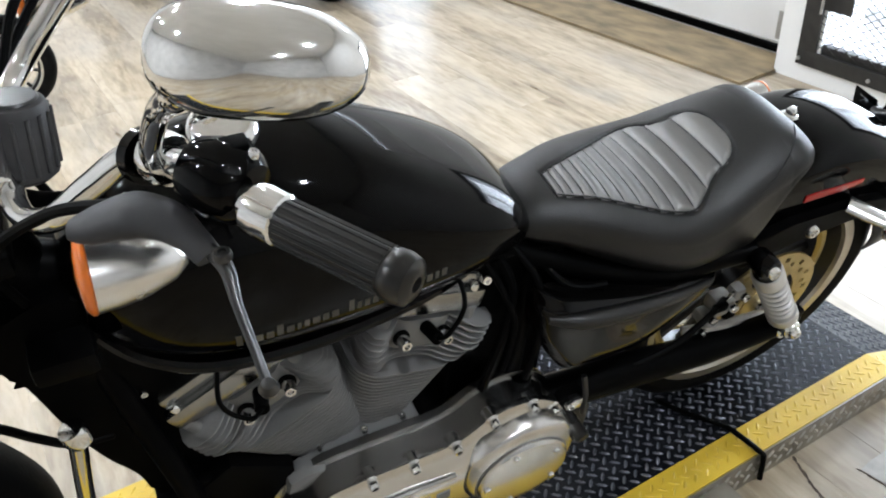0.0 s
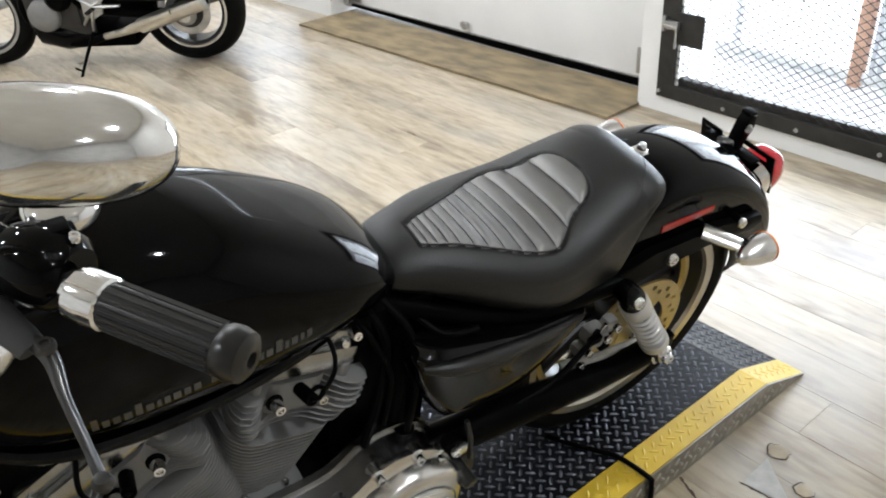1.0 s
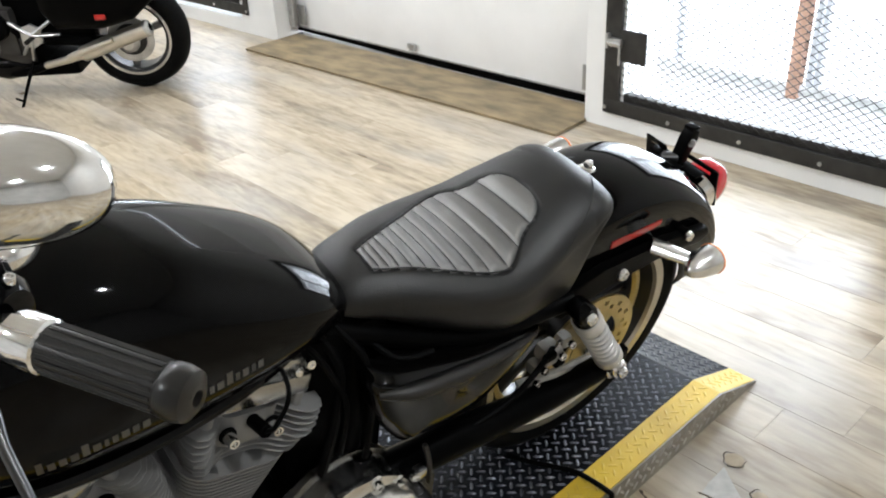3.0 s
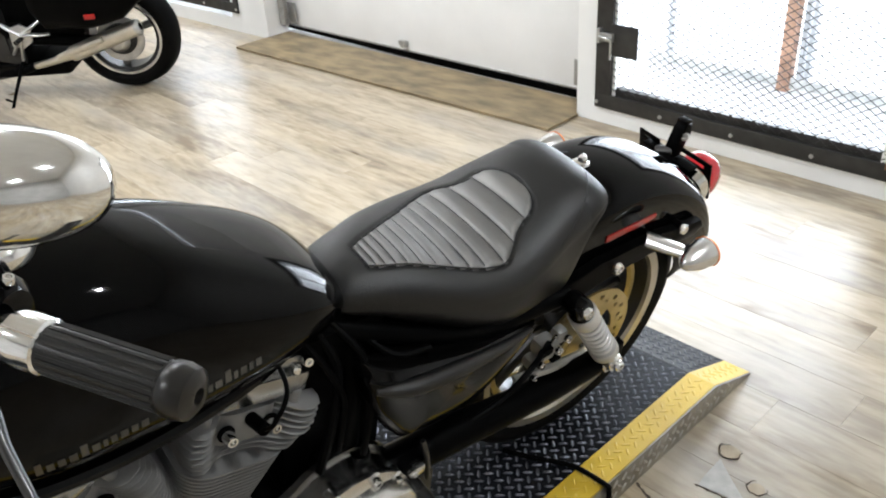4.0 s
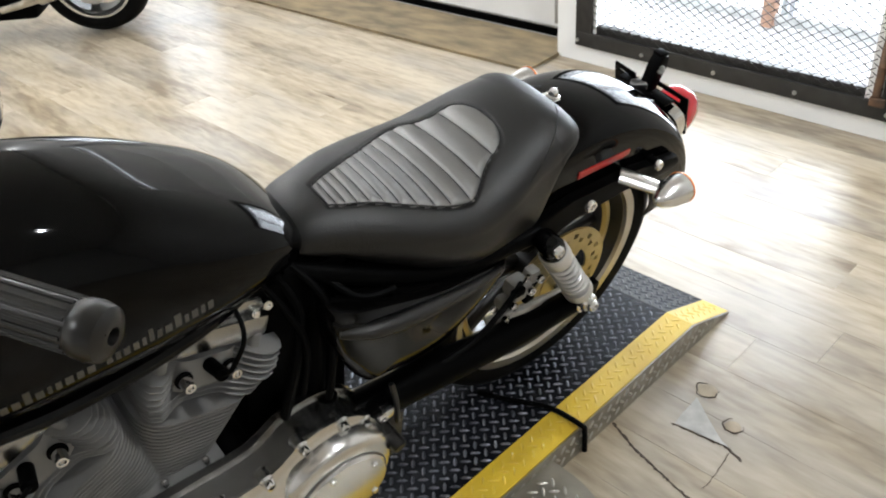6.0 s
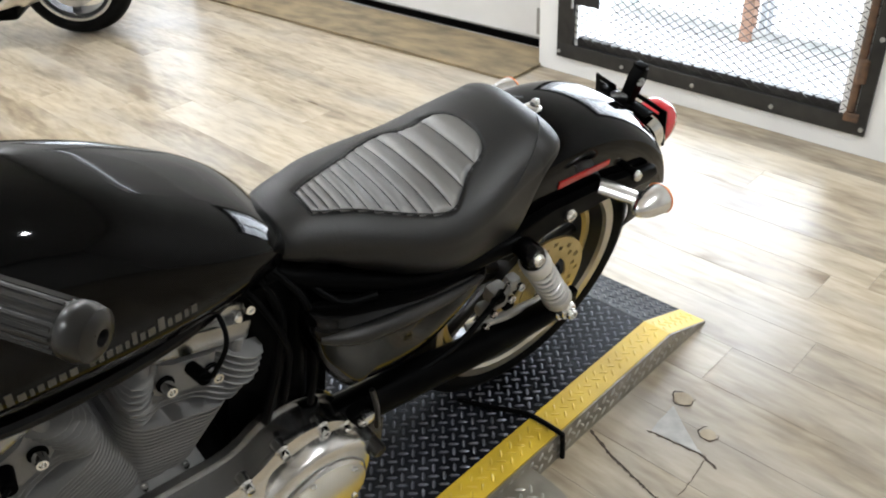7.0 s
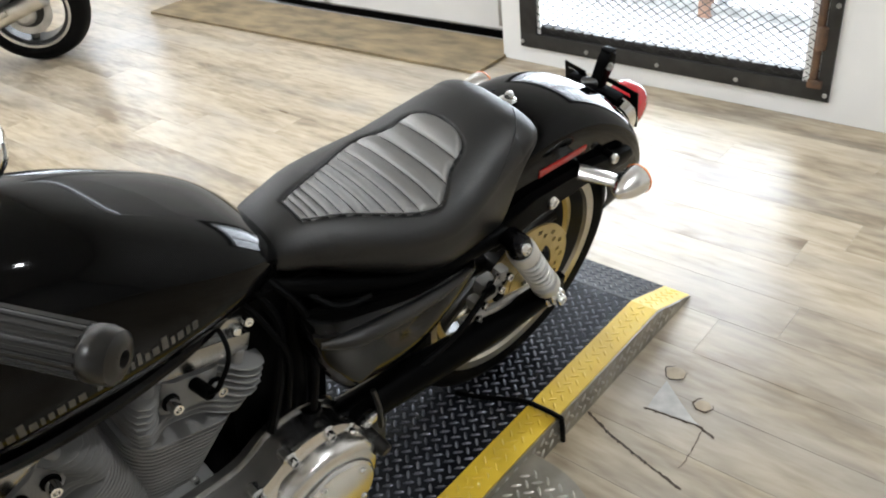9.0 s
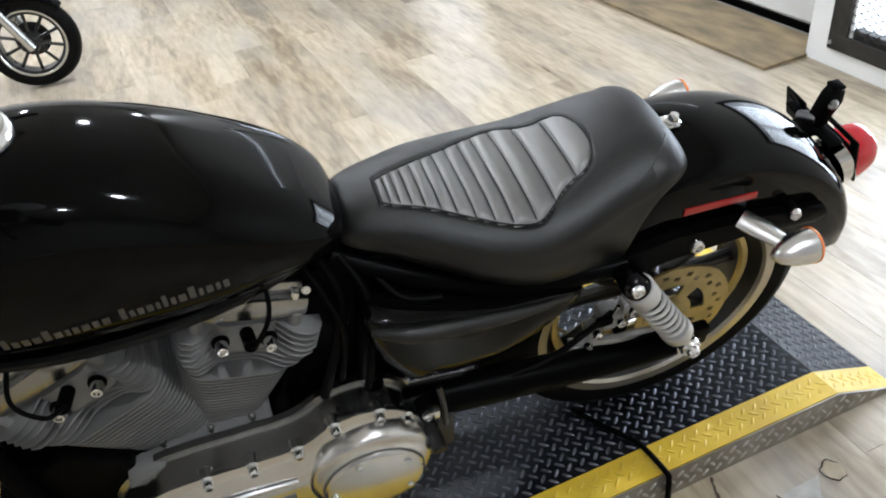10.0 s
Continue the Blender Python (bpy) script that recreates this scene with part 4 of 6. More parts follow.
# wheels
def wheel(name, centre, tyre_r, tyre_w, rim_r, rotor_side, rotor_r, label):
    c = Vector(centre)
    w = part(name, lathe([(rim_r - 0.012, -tyre_w * 0.42), (rim_r + 0.004, -tyre_w * 0.45), (rim_r + 0.022, -tyre_w * 0.50), (tyre_r - 0.045, -tyre_w * 0.50), (tyre_r - 0.022, -tyre_w * 0.43), (tyre_r - 0.007, -tyre_w * 0.26),
                          (tyre_r, 0), (tyre_r - 0.007, tyre_w * 0.26), (tyre_r - 0.022, tyre_w * 0.43), (tyre_r - 0.045, tyre_w * 0.50), (rim_r + 0.022, tyre_w * 0.50), (rim_r + 0.004, tyre_w * 0.45),
                          (rim_r - 0.012, tyre_w * 0.42), (rim_r - 0.012, -tyre_w * 0.42)], c, (0, 1, 0), 72), M_TYRE, bike, label, smooth=0.9)
    hw = tyre_w * 0.43
    for sg in (-1, 1):
        part("rim_lip", lathe([(rim_r - 0.020, sg * hw * 0.80), (rim_r - 0.014, sg * hw * 1.02), (rim_r + 0.003, sg * hw * 1.06), (rim_r + 0.003, sg * hw * 0.96), (rim_r - 0.016, sg * hw * 0.70), (rim_r - 0.020, sg * hw * 0.80)], c, (0, 1, 0), 72), M_MACH, w, "machined rim lip")
        part("rim_ring", lathe([(rim_r - 0.052, sg * hw * 0.50), (rim_r - 0.046, sg * hw * 0.60), (rim_r - 0.036, sg * hw * 0.60), (rim_r - 0.036, sg * hw * 0.45), (rim_r - 0.052, sg * hw * 0.50)], c, (0, 1, 0), 72), M_RING, w, "inner ring of the rim, yellow reflection in its colour")
    part("rim", lathe([(rim_r - 0.018, -hw * 0.9), (rim_r - 0.034, -hw * 0.5), (rim_r - 0.048, -hw * 0.42), (rim_r - 0.048, hw * 0.42), (rim_r - 0.034, hw * 0.5), (rim_r - 0.018, hw * 0.9), (rim_r - 0.008, hw * 0.9), (rim_r - 0.008, -hw * 0.9),
                       (rim_r - 0.018, -hw * 0.9)], c, (0, 1, 0), 72), M_RIMBLACK, w, "black cast rim")
    part("hub", lathe([(0, -0.075), (0.028, -0.075), (0.042, -0.062), (0.045, -0.03), (0.050, 0.0), (0.045, 0.03), (0.042, 0.062), (0.028, 0.075), (0, 0.075)], c, (0, 1, 0), 32), M_RIMBLACK, w)
    for k in range(5):
        for side in (-1, 1):
            a = radians(72 * k + side * 7 + 20)
            b = radians(72 * k + side * 15 + 20)
            p, q = c + 0.04 * Vector((math.cos(a), 0, math.sin(a))), c + (rim_r - 0.042) * Vector((math.cos(b), 0, math.sin(b)))
            part("spoke", tube([p, (p + q) / 2, q], [0.016, 0.012, 0.014], 10, 4), M_RIMBLACK, w)
    # drilled brake rotor: carrier arms and a ring with holes
    y = rotor_side
    ring = bmesh.new()
    n, ri = 60, rotor_r - 0.034
    for (r0, r1) in ((ri, ri + 0.011), (ri + 0.011, ri + 0.022), (ri + 0.022, rotor_r)):
        for k in range(n):
            if r0 > ri + 0.005 and r0 < ri + 0.015 and k % 4 == 0:
                continue
            if r0 < ri + 0.005 and k % 4 == 2:
                continue
            a0, a1 = 2 * math.pi * k / n, 2 * math.pi * (k + 1) / n
            v = [ring.verts.new(c + Vector((r * math.cos(a), y + dy, r * math.sin(a)))) for dy in (-0.0025, 0.0025) for r, a in ((r0, a0), (r1, a0), (r1, a1), (r0, a1))]
            for f in ((0, 1, 2, 3), (7, 6, 5, 4), (0, 4, 5, 1), (1, 5, 6, 2), (2, 6, 7, 3), (3, 7, 4, 0)):
                ring.faces.new([v[i] for i in f])
    part("brake_rotor", ring, M_ROTORTINT, w, "drilled steel brake rotor", smooth=0)
    arms = bmesh.new()
    for r0, r1, slot in ((0.040, 0.056, 0), (0.056, ri - 0.014, 8), (ri - 0.014, ri + 0.001, 0)):
        for k in range(n):
            if k % 12 < slot:
                continue
            a0, a1 = 2 * math.pi * k / n, 2 * math.pi * (k + 1) / n
            v = [arms.verts.new(c + Vector((r * math.cos(a), y + dy, r * math.sin(a)))) for dy in (-0.0022, 0.0022) for r, a in ((r0, a0), (r1, a0), (r1, a1), (r0, a1))]
            for f in ((0, 1, 2, 3), (7, 6, 5, 4), (0, 4, 5, 1), (1, 5, 6, 2), (2, 6, 7, 3), (3, 7, 4, 0)):
                arms.faces.new([v[i] for i in f])
    lathe([(0, -0.004), (0.042, -0.004), (0.042, 0.004), (0, 0.004)], c + Vector((0, y, 0)), (0, 1, 0), 28, arms)
    part("rotor_carrier", arms, M_ROTORTINT, w)
    part("axle_nut", bolt(c + Vector((0, -0.085, 0)), (0, -1, 0), 0.017, 0.02), M_CHROME, w, "chrome axle nut")
    return w


wheel("rear_wheel", AXLE, 0.307, 0.148, 0.236, -0.082, 0.132, "rear wheel with a black split-spoke rim")
wheel("front_wheel", (-1.572, 0, 0.318), 0.318, 0.120, 0.245, -0.070, 0.146, "front wheel with a black split-spoke rim")

# swingarm, belt guard, caliper
arm = part("swingarm", tube([(-0.56, -0.115, 0.330), (-0.36, -0.122, 0.317), (-0.15, -0.132, 0.306), (0.03, -0.136, 0.305)], [0.034, 0.033, 0.029, 0.024], 12), M_SATIN, bike, "satin black swingarm")
part("arm_tube", tube([(-0.56, 0.115, 0.335), (-0.36, 0.122, 0.325), (-0.15, 0.132, 0.312), (0.03, 0.136, 0.307)], [0.030, 0.026, 0.024, 0.024], 12), M_SATIN, arm)
part("pivot_tube", rod((-0.55, -0.13, 0.335), (-0.55, 0.13, 0.335), 0.034), M_SATIN, arm)
for sg in (-1, 1):
    part("axle_block", boxes(((0.015, sg * 0.136, 0.307), (0.085, 0.022, 0.05)), bevel=0.006), M_SATIN, arm)
part("axle_nut", bolt((0.0, -0.147, 0.307), (0, -1, 0), 0.017, 0.016), M_CHROME, arm, "chrome axle nut")
cal = part("brake_caliper", boxes(((-0.128, -0.096, 0.382), (0.040, 0.042, 0.036)), ((-0.158, -0.098, 0.358), (0.026, 0.034, 0.026)), ((-0.098, -0.098, 0.400), (0.026, 0.026, 0.032)), bevel=0.009), M_CALIPER, bike, "bare cast aluminium rear caliper")
part("caliper_bracket", tube([(-0.20, -0.098, 0.335), (-0.13, -0.118, 0.342), (-0.06, -0.112, 0.322), (0.0, -0.112, 0.307)], [0.008, 0.010, 0.009, 0.012], 8), M_CALIPER, cal)
part("pad_cover", boxes(((-0.150, -0.118, 0.400), (0.030, 0.012, 0.018)), ((-0.112, -0.112, 0.366), (0.024, 0.014, 0.030)), bevel=0.004), M_BLACKIN, cal, "black pad cover")
part("bleed_screw", rod((-0.128, -0.108, 0.402), (-0.124, -0.112, 0.424), 0.004), M_CHROME, cal)
for bx, bz in ((-0.172, 0.344), (-0.16, 0.372), (-0.118, 0.388), (-0.10, 0.41)):
    part("caliper_bolt", bolt((bx, -0.118, bz), (0, -1, 0), 0.009, 0.010), M_CHROME, cal)
part("brake_hose", tube([(-0.13, -0.105, 0.40), (-0.19, -0.13, 0.40), (-0.26, -0.135, 0.36), (-0.36, -0.13, 0.335), (-0.5, -0.14, 0.33), (-0.56, -0.13, 0.36)], 0.006, 8), M_CABLE, cal, "black brake hose")


# shock absorbers
def shock(sg):
    top, bot = Vector((-0.152, sg * 0.160, 0.556)), Vector((0.004, sg * 0.156, 0.323))
    d = (bot - top).normalized()
    s = part("shock_absorber", rod(top + d * 0.02, bot - d * 0.01, 0.010), M_CHROME, bike, "rear shock absorber with a silver coil spring")
    part("upper_eye", lathe([(0.0, -0.020), (0.018, -0.020), (0.021, -0.015), (0.021, 0.015), (0.018, 0.020), (0, 0.020)], top, (0, 1, 0), 24), M_PAINT, s, "black upper eye")
    part("upper_cover", lathe([(0, 0.008), (0.016, 0.010), (0.022, 0.018), (0.023, 0.034), (0, 0.034)], top, d, 28), M_PAINT, s, "black upper cover")
    part("eye_bolt", bolt(top + Vector((0, sg * 0.020, 0)), (0, sg, 0), 0.012, 0.010), M_CHROME, s, "chrome bolt")
    part("body", lathe([(0, 0.030), (0.0250, 0.030), (0.0268, 0.034), (0.0272, 0.060), (0.0262, 0.066), (0, 0.066)], top, d, 28), M_COIL, s, "silver spring cup")
    side = d.cross(Vector((0, 1, 0))).normalized()
    out = side.cross(d)
    turns, pts = 6.5, []
    for k in range(int(turns * 24) + 1):
        a = 2 * math.pi * k / 24
        pts.append(top + d * (0.070 + 0.132 * k / (turns * 24)) + 0.0228 * (math.cos(a) * side + math.sin(a) * out))
    part("coil_spring", tube(pts, 0.0039, 10, 1), M_COIL, s, "silver coil spring")
    part("damper_body", lathe([(0.0145, 0.064), (0.0145, 0.225), (0.012, 0.235)], top, d, 20), M_BLACKIN, s)
    part("lower_cup", lathe([(0, 0.203), (0.027, 0.203), (0.028, 0.208), (0.028, 0.228), (0.022, 0.242), (0.015, 0.258), (0, 0.262)], top, d, 28), M_COIL, s)
    part("lower_eye", lathe([(0, -0.018), (0.017, -0.018), (0.019, -0.014), (0.019, 0.014), (0.017, 0.018), (0, 0.018)], bot, (0, 1, 0), 24), M_CHROME, s, "polished lower eye")
    part("eye_bolt", bolt(bot + Vector((0, sg * 0.018, 0)), (0, sg, 0), 0.012, 0.012), M_CHROME, s, "chrome bolt")


shock(-1), shock(1)

# side cover
SC = [(-0.560, 0.590), (-0.548, 0.520), (-0.512, 0.448), (-0.490, 0.436), (-0.400, 0.428), (-0.300, 0.448), (-0.215, 0.496), (-0.205, 0.520), (-0.230, 0.528), (-0.36, 0.560), (-0.47, 0.590), (-0.545, 0.606)]


def side_cover(sg):
    cx, cz = -0.40, 0.52
    secs = []
    line = [Vector((x, 0, z)) for x, z in SC]
    dense = smooth_line(line + [line[0]], 5)[:-1]
    for k, (sc, y) in enumerate(((1.0, 0.098), (1.0, 0.128), (0.985, 0.140), (0.94, 0.150), (0.82, 0.158), (0.5, 0.163), (0.05, 0.164))):
        secs.append([Vector((cx + (p.x - cx) * sc, sg * (y - 0.03 * max(0.0, (p.x + 0.35) / 0.15) * (0.6 if k else 0)), cz + (p.z - cz) * sc)) for p in dense])
    return loft(secs)


part("side_cover", side_cover(-1), M_COVER, bike, "gloss black side cover", smooth=0.8)
part("oil_tank", side_cover(1), M_COVER, bike, "gloss black oil tank", smooth=0.8)
part("cover_ridge", tube([(-0.552, -0.148, 0.585), (-0.50, -0.166, 0.580), (-0.42, -0.166, 0.566), (-0.32, -0.158, 0.548), (-0.235, -0.140, 0.528)], [0.006, 0.014, 0.014, 0.010, 0.004], 14), M_SEAT, bike, "rounded upper edge of the side cover")

# frame tubes
frame_parts = part("bike_frame", tube([(-1.17, 0, 0.80), (-1.0, 0, 0.72), (-0.8, 0, 0.66), (-0.60, 0, 0.655), (-0.50, 0, 0.64)], 0.032, 14), M_SATIN, bike, "satin black tubular frame")
for sg in (-1, 1):
    part("down_tube", tube([(-1.15, sg * 0.03, 0.72), (-1.10, sg * 0.09, 0.50), (-1.05, sg * 0.12, 0.25), (-0.98, sg * 0.125, 0.155), (-0.80, sg * 0.125, 0.145), (-0.62, sg * 0.125, 0.16), (-0.55, sg * 0.12, 0.26), (-0.55, sg * 0.11, 0.40)], 0.0165, 12), M_SATIN, frame_parts)
    part("seat_tube", tube([(-0.56, sg * 0.04, 0.648), (-0.54, sg * 0.060, 0.60), (-0.55, sg * 0.078, 0.48), (-0.56, sg * 0.09, 0.34)], 0.016, 12), M_SATIN, frame_parts)
    part("rear_rail", tube([(-0.58, sg * 0.045, 0.645), (-0.45, sg * 0.095, 0.600), (-0.32, sg * 0.115, 0.555), (-0.20, sg * 0.118, 0.545), (-0.14, sg * 0.125, 0.550)], 0.017, 12), M_SATIN, frame_parts)
part("steering_head", rod((-1.215, 0, 0.905), (-1.165, 0, 0.745), 0.036), M_SATIN, frame_parts)
part("frame_bolt", bolt((-0.526, -0.050, 0.633), (0, -1, 0.3), 0.009, 0.008), M_CHROME, frame_parts, "chrome screw")
part("seat_bracket", prism([(-0.56, 0.60), (-0.56, 0.655), (-0.50, 0.65), (-0.47, 0.61)], -0.048, -0.040, 0.002), M_SATIN, frame_parts)
part("battery_box", boxes(((-0.40, 0.0, 0.50), (0.22, 0.17, 0.16)), bevel=0.012), M_SATIN, bike, "black battery box under the seat")
part("inner_fender", boxes(((-0.33, 0.0, 0.40), (0.06, 0.16, 0.24)), bevel=0.012), M_SATIN, bike, "black inner fender panel")

# ---- engine ----
# A grey casting coloured black for the deep shade between cylinders and primary.
engine = part("engine", prism([(-0.93, 0.20), (-0.95, 0.30), (-0.92, 0.335), (-0.83, 0.340), (-0.72, 0.335), (-0.63, 0.31), (-0.55, 0.31), (-0.51, 0.29), (-0.52, 0.24), (-0.60, 0.17), (-0.85, 0.16)], -0.07, 0.12, 0.015), M_SATIN, bike, "crankcase of the v-twin engine, black for the shade round it")


def rounded(w, d, r, n=5):
    pts = []
    for cx, cy, a0 in ((w - r, d - r, 0), (-w + r, d - r, 90), (-w + r, -d + r, 180), (w - r, -d + r, 270)):
        for k in range(n + 1):
            a = radians(a0 + 90 * k / n)
            pts.append((cx + r * math.cos(a), cy + r * math.sin(a)))
    return pts


def cylinder(base, tilt, name, lab, ahead=0.0):
    """Finned barrel and head, rocker box, plug and head bolts, built upright and then tilted."""
    m = Matrix.Translation(base) @ pose(0, 0, 0, 0, tilt, 0)
    def wave(x, y, w, d, dip):
        """The front edge of a head fin bows in below the plug boss and out beside it."""
        return y + dip * (math.exp(-(x / (0.55 * w)) ** 4) - 0.25) if y < -0.6 * d else y
    def head_fin(bm, w, d, z, t, dx, dip):
        n, line = 22, []
        for k in range(n):
            line.append((-w + 0.02 + (2 * w - 0.04) * k / (n - 1), -d))
        line = line + [(w - 0.006, -d + 0.006), (w, -d + 0.02), (w, d), (-w, d), (-w, -d + 0.02), (-w + 0.006, -d + 0.006)]
        rings = []
        for zz, sc in ((z, 0.97), (z + t * 0.3, 1.0), (z + t * 0.7, 1.0), (z + t, 0.97)):
            rings.append([bm.verts.new(m @ Vector((x * sc + dx, wave(x + dx, y, w - ahead / 2, d, dip) * sc, zz))) for x, y in line])
        q = len(line)
        for a, b in zip(rings, rings[1:]):
            for k in range(q):
                bm.faces.new((a[k], a[(k + 1) % q], b[(k + 1) % q], b[k]))
        bm.faces.new(rings[0][::-1]), bm.faces.new(rings[-1])
    def plate(bm, w, d, r, z, t, dx=0.0):
        lo = [bm.verts.new(m @ Vector((x + dx, y, z))) for x, y in rounded(w, d, r)]
        mid = [bm.verts.new(m @ Vector((x + dx, y, z + t))) for x, y in rounded(w, d, r)]
        n = len(lo)
        bm.faces.new(lo[::-1]), bm.faces.new(mid)
        for k in range(n):
            bm.faces.new((lo[k], lo[(k + 1) % n], mid[(k + 1) % n], mid[k]))
    bm = bmesh.new()
    plate(bm, 0.047, 0.054, 0.038, -0.06, 0.275)
    barrel = part(name, bm, M_CAST, bike, lab)
    for k in range(17):
        bm = bmesh.new()
        z = -0.046 + k * 0.0096
        plate(bm, 0.060 + 0.0016 * k + ahead / 2, 0.067 + 0.0017 * k, 0.042, z, 0.0030, -ahead / 2)
        part("fin", bm, M_CAST, barrel, smooth=0)
    for k in range(8):
        bm = bmesh.new()
        z = 0.120 + k * 0.0122
        w = 0.086 + 0.004 * min(k, 4) + ahead / 2
        head_fin(bm, w, 0.088 + 0.0025 * min(k, 3), z, 0.0034, 0.006 - ahead / 2, 0.024 if k < 3 else 0.044)
        part("fin", bm, M_CAST, barrel, smooth=0.5)
    # smooth boss where the plug sits
    bm = bmesh.new()
    plate(bm, 0.050, 0.081, 0.024, 0.155, 0.056)
    part("plug_boss", bm, M_CAST, barrel)
    bm = bmesh.new()
    box(bm, m @ Vector((-ahead / 2, 0, 0.242)), (0.168 + ahead, 0.172, 0.040), m.to_3x3().to_4x4(), 0.010)
    rb = part("rocker_box", bm, M_ROCKER, barrel, "polished rocker box")
    bm = bmesh.new()
    box(bm, m @ Vector((-ahead / 2, 0, 0.274)), (0.146 + ahead, 0.150, 0.024), m.to_3x3().to_4x4(), 0.008)
    part("rocker_cover", bm, M_ROCKER, rb)
    for dx in (-0.062 - ahead, 0.062):
        part("cover_bolt", bolt(m @ Vector((dx, -0.078, 0.262)), m.to_3x3() @ Vector((0, 0, 1)), 0.008, 0.010), M_CHROME, rb)
        part("head_bolt", rod(m @ Vector((dx * 1.1, -0.080, 0.200)), m @ Vector((dx * 1.1, -0.080, 0.232)), 0.009), M_CAST, barrel)
    for dx in (-0.034, 0.034):
        part("head_bolt", bolt(m @ Vector((dx, -0.084, 0.182)), m.to_3x3() @ Vector((0, -1, 0.15)), 0.0095, 0.022), M_CHROME, barrel, "chrome head bolt")
        part("bolt_well", lathe([(0.010, 0), (0.0128, 0.003), (0.0128, 0.006), (0.0098, 0.006), (0.0098, 0.0)], m @ Vector((dx, -0.081, 0.182)), m.to_3x3() @ Vector((0, -1, 0.15))), M_BLACKIN, barrel)
    plug = m @ Vector((0.0, -0.084, 0.200))
    part("plug_cap", rod(plug, plug + m.to_3x3() @ Vector((0, -0.038, 0.012)), 0.010), M_BLACKIN, barrel, "black spark plug cap")
    return plug + m.to_3x3() @ Vector((0, -0.036, 0.012))


plug_rear = cylinder((-0.771, 0.0, 0.384), 15.5, "rear_cylinder", "silver coated rear cylinder with cooling fins")
plug_front = cylinder((-0.865, -0.005, 0.385), -29, "front_cylinder", "silver coated front cylinder with cooling fins", 0.026)
part("plug_wire", tube([plug_rear, plug_rear + Vector((0.01, -0.012, 0.02)), plug_rear + Vector((0.035, 0.0, 0.07)), (-0.68, -0.03, 0.70)], 0.0035, 8), M_CABLE, bike, "black spark plug wire")
part("plug_wire", tube([plug_front, plug_front + Vector((-0.02, -0.015, 0.01)), plug_front + Vector((-0.05, 0.0, 0.045)), plug_front + Vector((-0.03, 0.05, 0.10))], 0.0035, 8), M_CABLE, bike, "black spark plug wire")

part("crankcase_top", prism([(-0.90, 0.28), (-0.905, 0.338), (-0.88, 0.346), (-0.80, 0.350), (-0.74, 0.350), (-0.715, 0.340), (-0.71, 0.28)], -0.092, 0.09, 0.006), M_CAST, engine, "silver coated top of the crankcase")
for x in (-0.885, -0.81, -0.745):
    part("case_bolt", bolt((x, -0.078, 0.350 if x > -0.85 else 0.345), (0, 0, 1), 0.007, 0.008), M_CHROME, engine)

# primary cover: a rounded casting that swells round the clutch
PRIM_LINE = [(-0.640, 0.165), (-0.560, 0.168), (-0.500, 0.215), (-0.480, 0.285), (-0.496, 0.345), (-0.535, 0.388), (-0.585, 0.402), (-0.632, 0.392), (-0.668, 0.366), (-0.705, 0.354), (-0.78, 0.352),
             (-0.85, 0.350), (-0.905, 0.340), (-0.955, 0.305), (-0.970, 0.260), (-0.945, 0.215), (-0.88, 0.190), (-0.76, 0.175)]
PRIM = [(p.x, p.z) for p in smooth_line([(x, 0, z) for x, z in PRIM_LINE] + [(PRIM_LINE[0][0], 0, PRIM_LINE[0][1])], 5)[:-1]]


def primary_ring(inset, y):
    out = []
    n = len(PRIM)
    for k, (x, z) in enumerate(PRIM):
        (xa, za), (xb, zb) = PRIM[(k - 1) % n], PRIM[(k + 1) % n]
        t = Vector((xb - xa, 0, zb - za)).normalized()
        out.append(Vector((x - t.z * inset, y, z + t.x * inset)))
    return out


gap = part("primary_case", loft([primary_ring(-0.004, -0.088), primary_ring(-0.008, -0.092), primary_ring(-0.008, -0.104), primary_ring(0.0, -0.108)]), M_ROCKER, bike, "polished inner primary case", smooth=0.7)
part("case_wall", loft([primary_ring(0.001, -0.106), primary_ring(0.001, -0.150)]), M_POLISH, gap, "polished side wall of the primary", smooth=0.7)
prim = part("primary_cover", loft([primary_ring(-0.003, -0.150), primary_ring(-0.004, -0.154), primary_ring(-0.003, -0.161), primary_ring(0.004, -0.164), primary_ring(0.014, -0.168), primary_ring(0.030, -0.184), primary_ring(0.046, -0.190), primary_ring(0.062, -0.191)]), M_POLISH, bike, "polished aluminium primary cover", smooth=0.7)
part("clutch_dome", lathe([(0.104, -0.02), (0.103, 0.006), (0.098, 0.013), (0.088, 0.017), (0.0, 0.018)], (-0.582, -0.184, 0.283), (0, -1, 0), 56), M_POLISH, prim, "raised clutch dome", smooth=0.8)
part("derby_cover", lathe([(0.083, 0.0), (0.083, 0.005), (0.079, 0.009), (0.060, 0.0125), (0, 0.014)], (-0.582, -0.201, 0.272), (0, -1, 0), 56), M_POLISH, prim, "round polished clutch cover")
part("derby_groove", lathe([(0.083, -0.001), (0.0842, 0.0005), (0.0852, 0.001), (0.086, -0.001)], (-0.582, -0.2015, 0.272), (0, -1, 0), 56), M_CAST, prim)
for k in range(5):
    a = radians(72 * k + 38)
    part("cover_screw", bolt((-0.582 + 0.068 * math.cos(a), -0.211, 0.272 + 0.068 * math.sin(a)), (0, -1, 0), 0.0062, 0.005), M_CHROME, prim)
part("cover_ridge", tube([(-0.70, -0.188, 0.315), (-0.78, -0.188, 0.318), (-0.86, -0.186, 0.312), (-0.92, -0.178, 0.29)], [0.006, 0.007, 0.007, 0.004], 10), M_POLISH, prim)
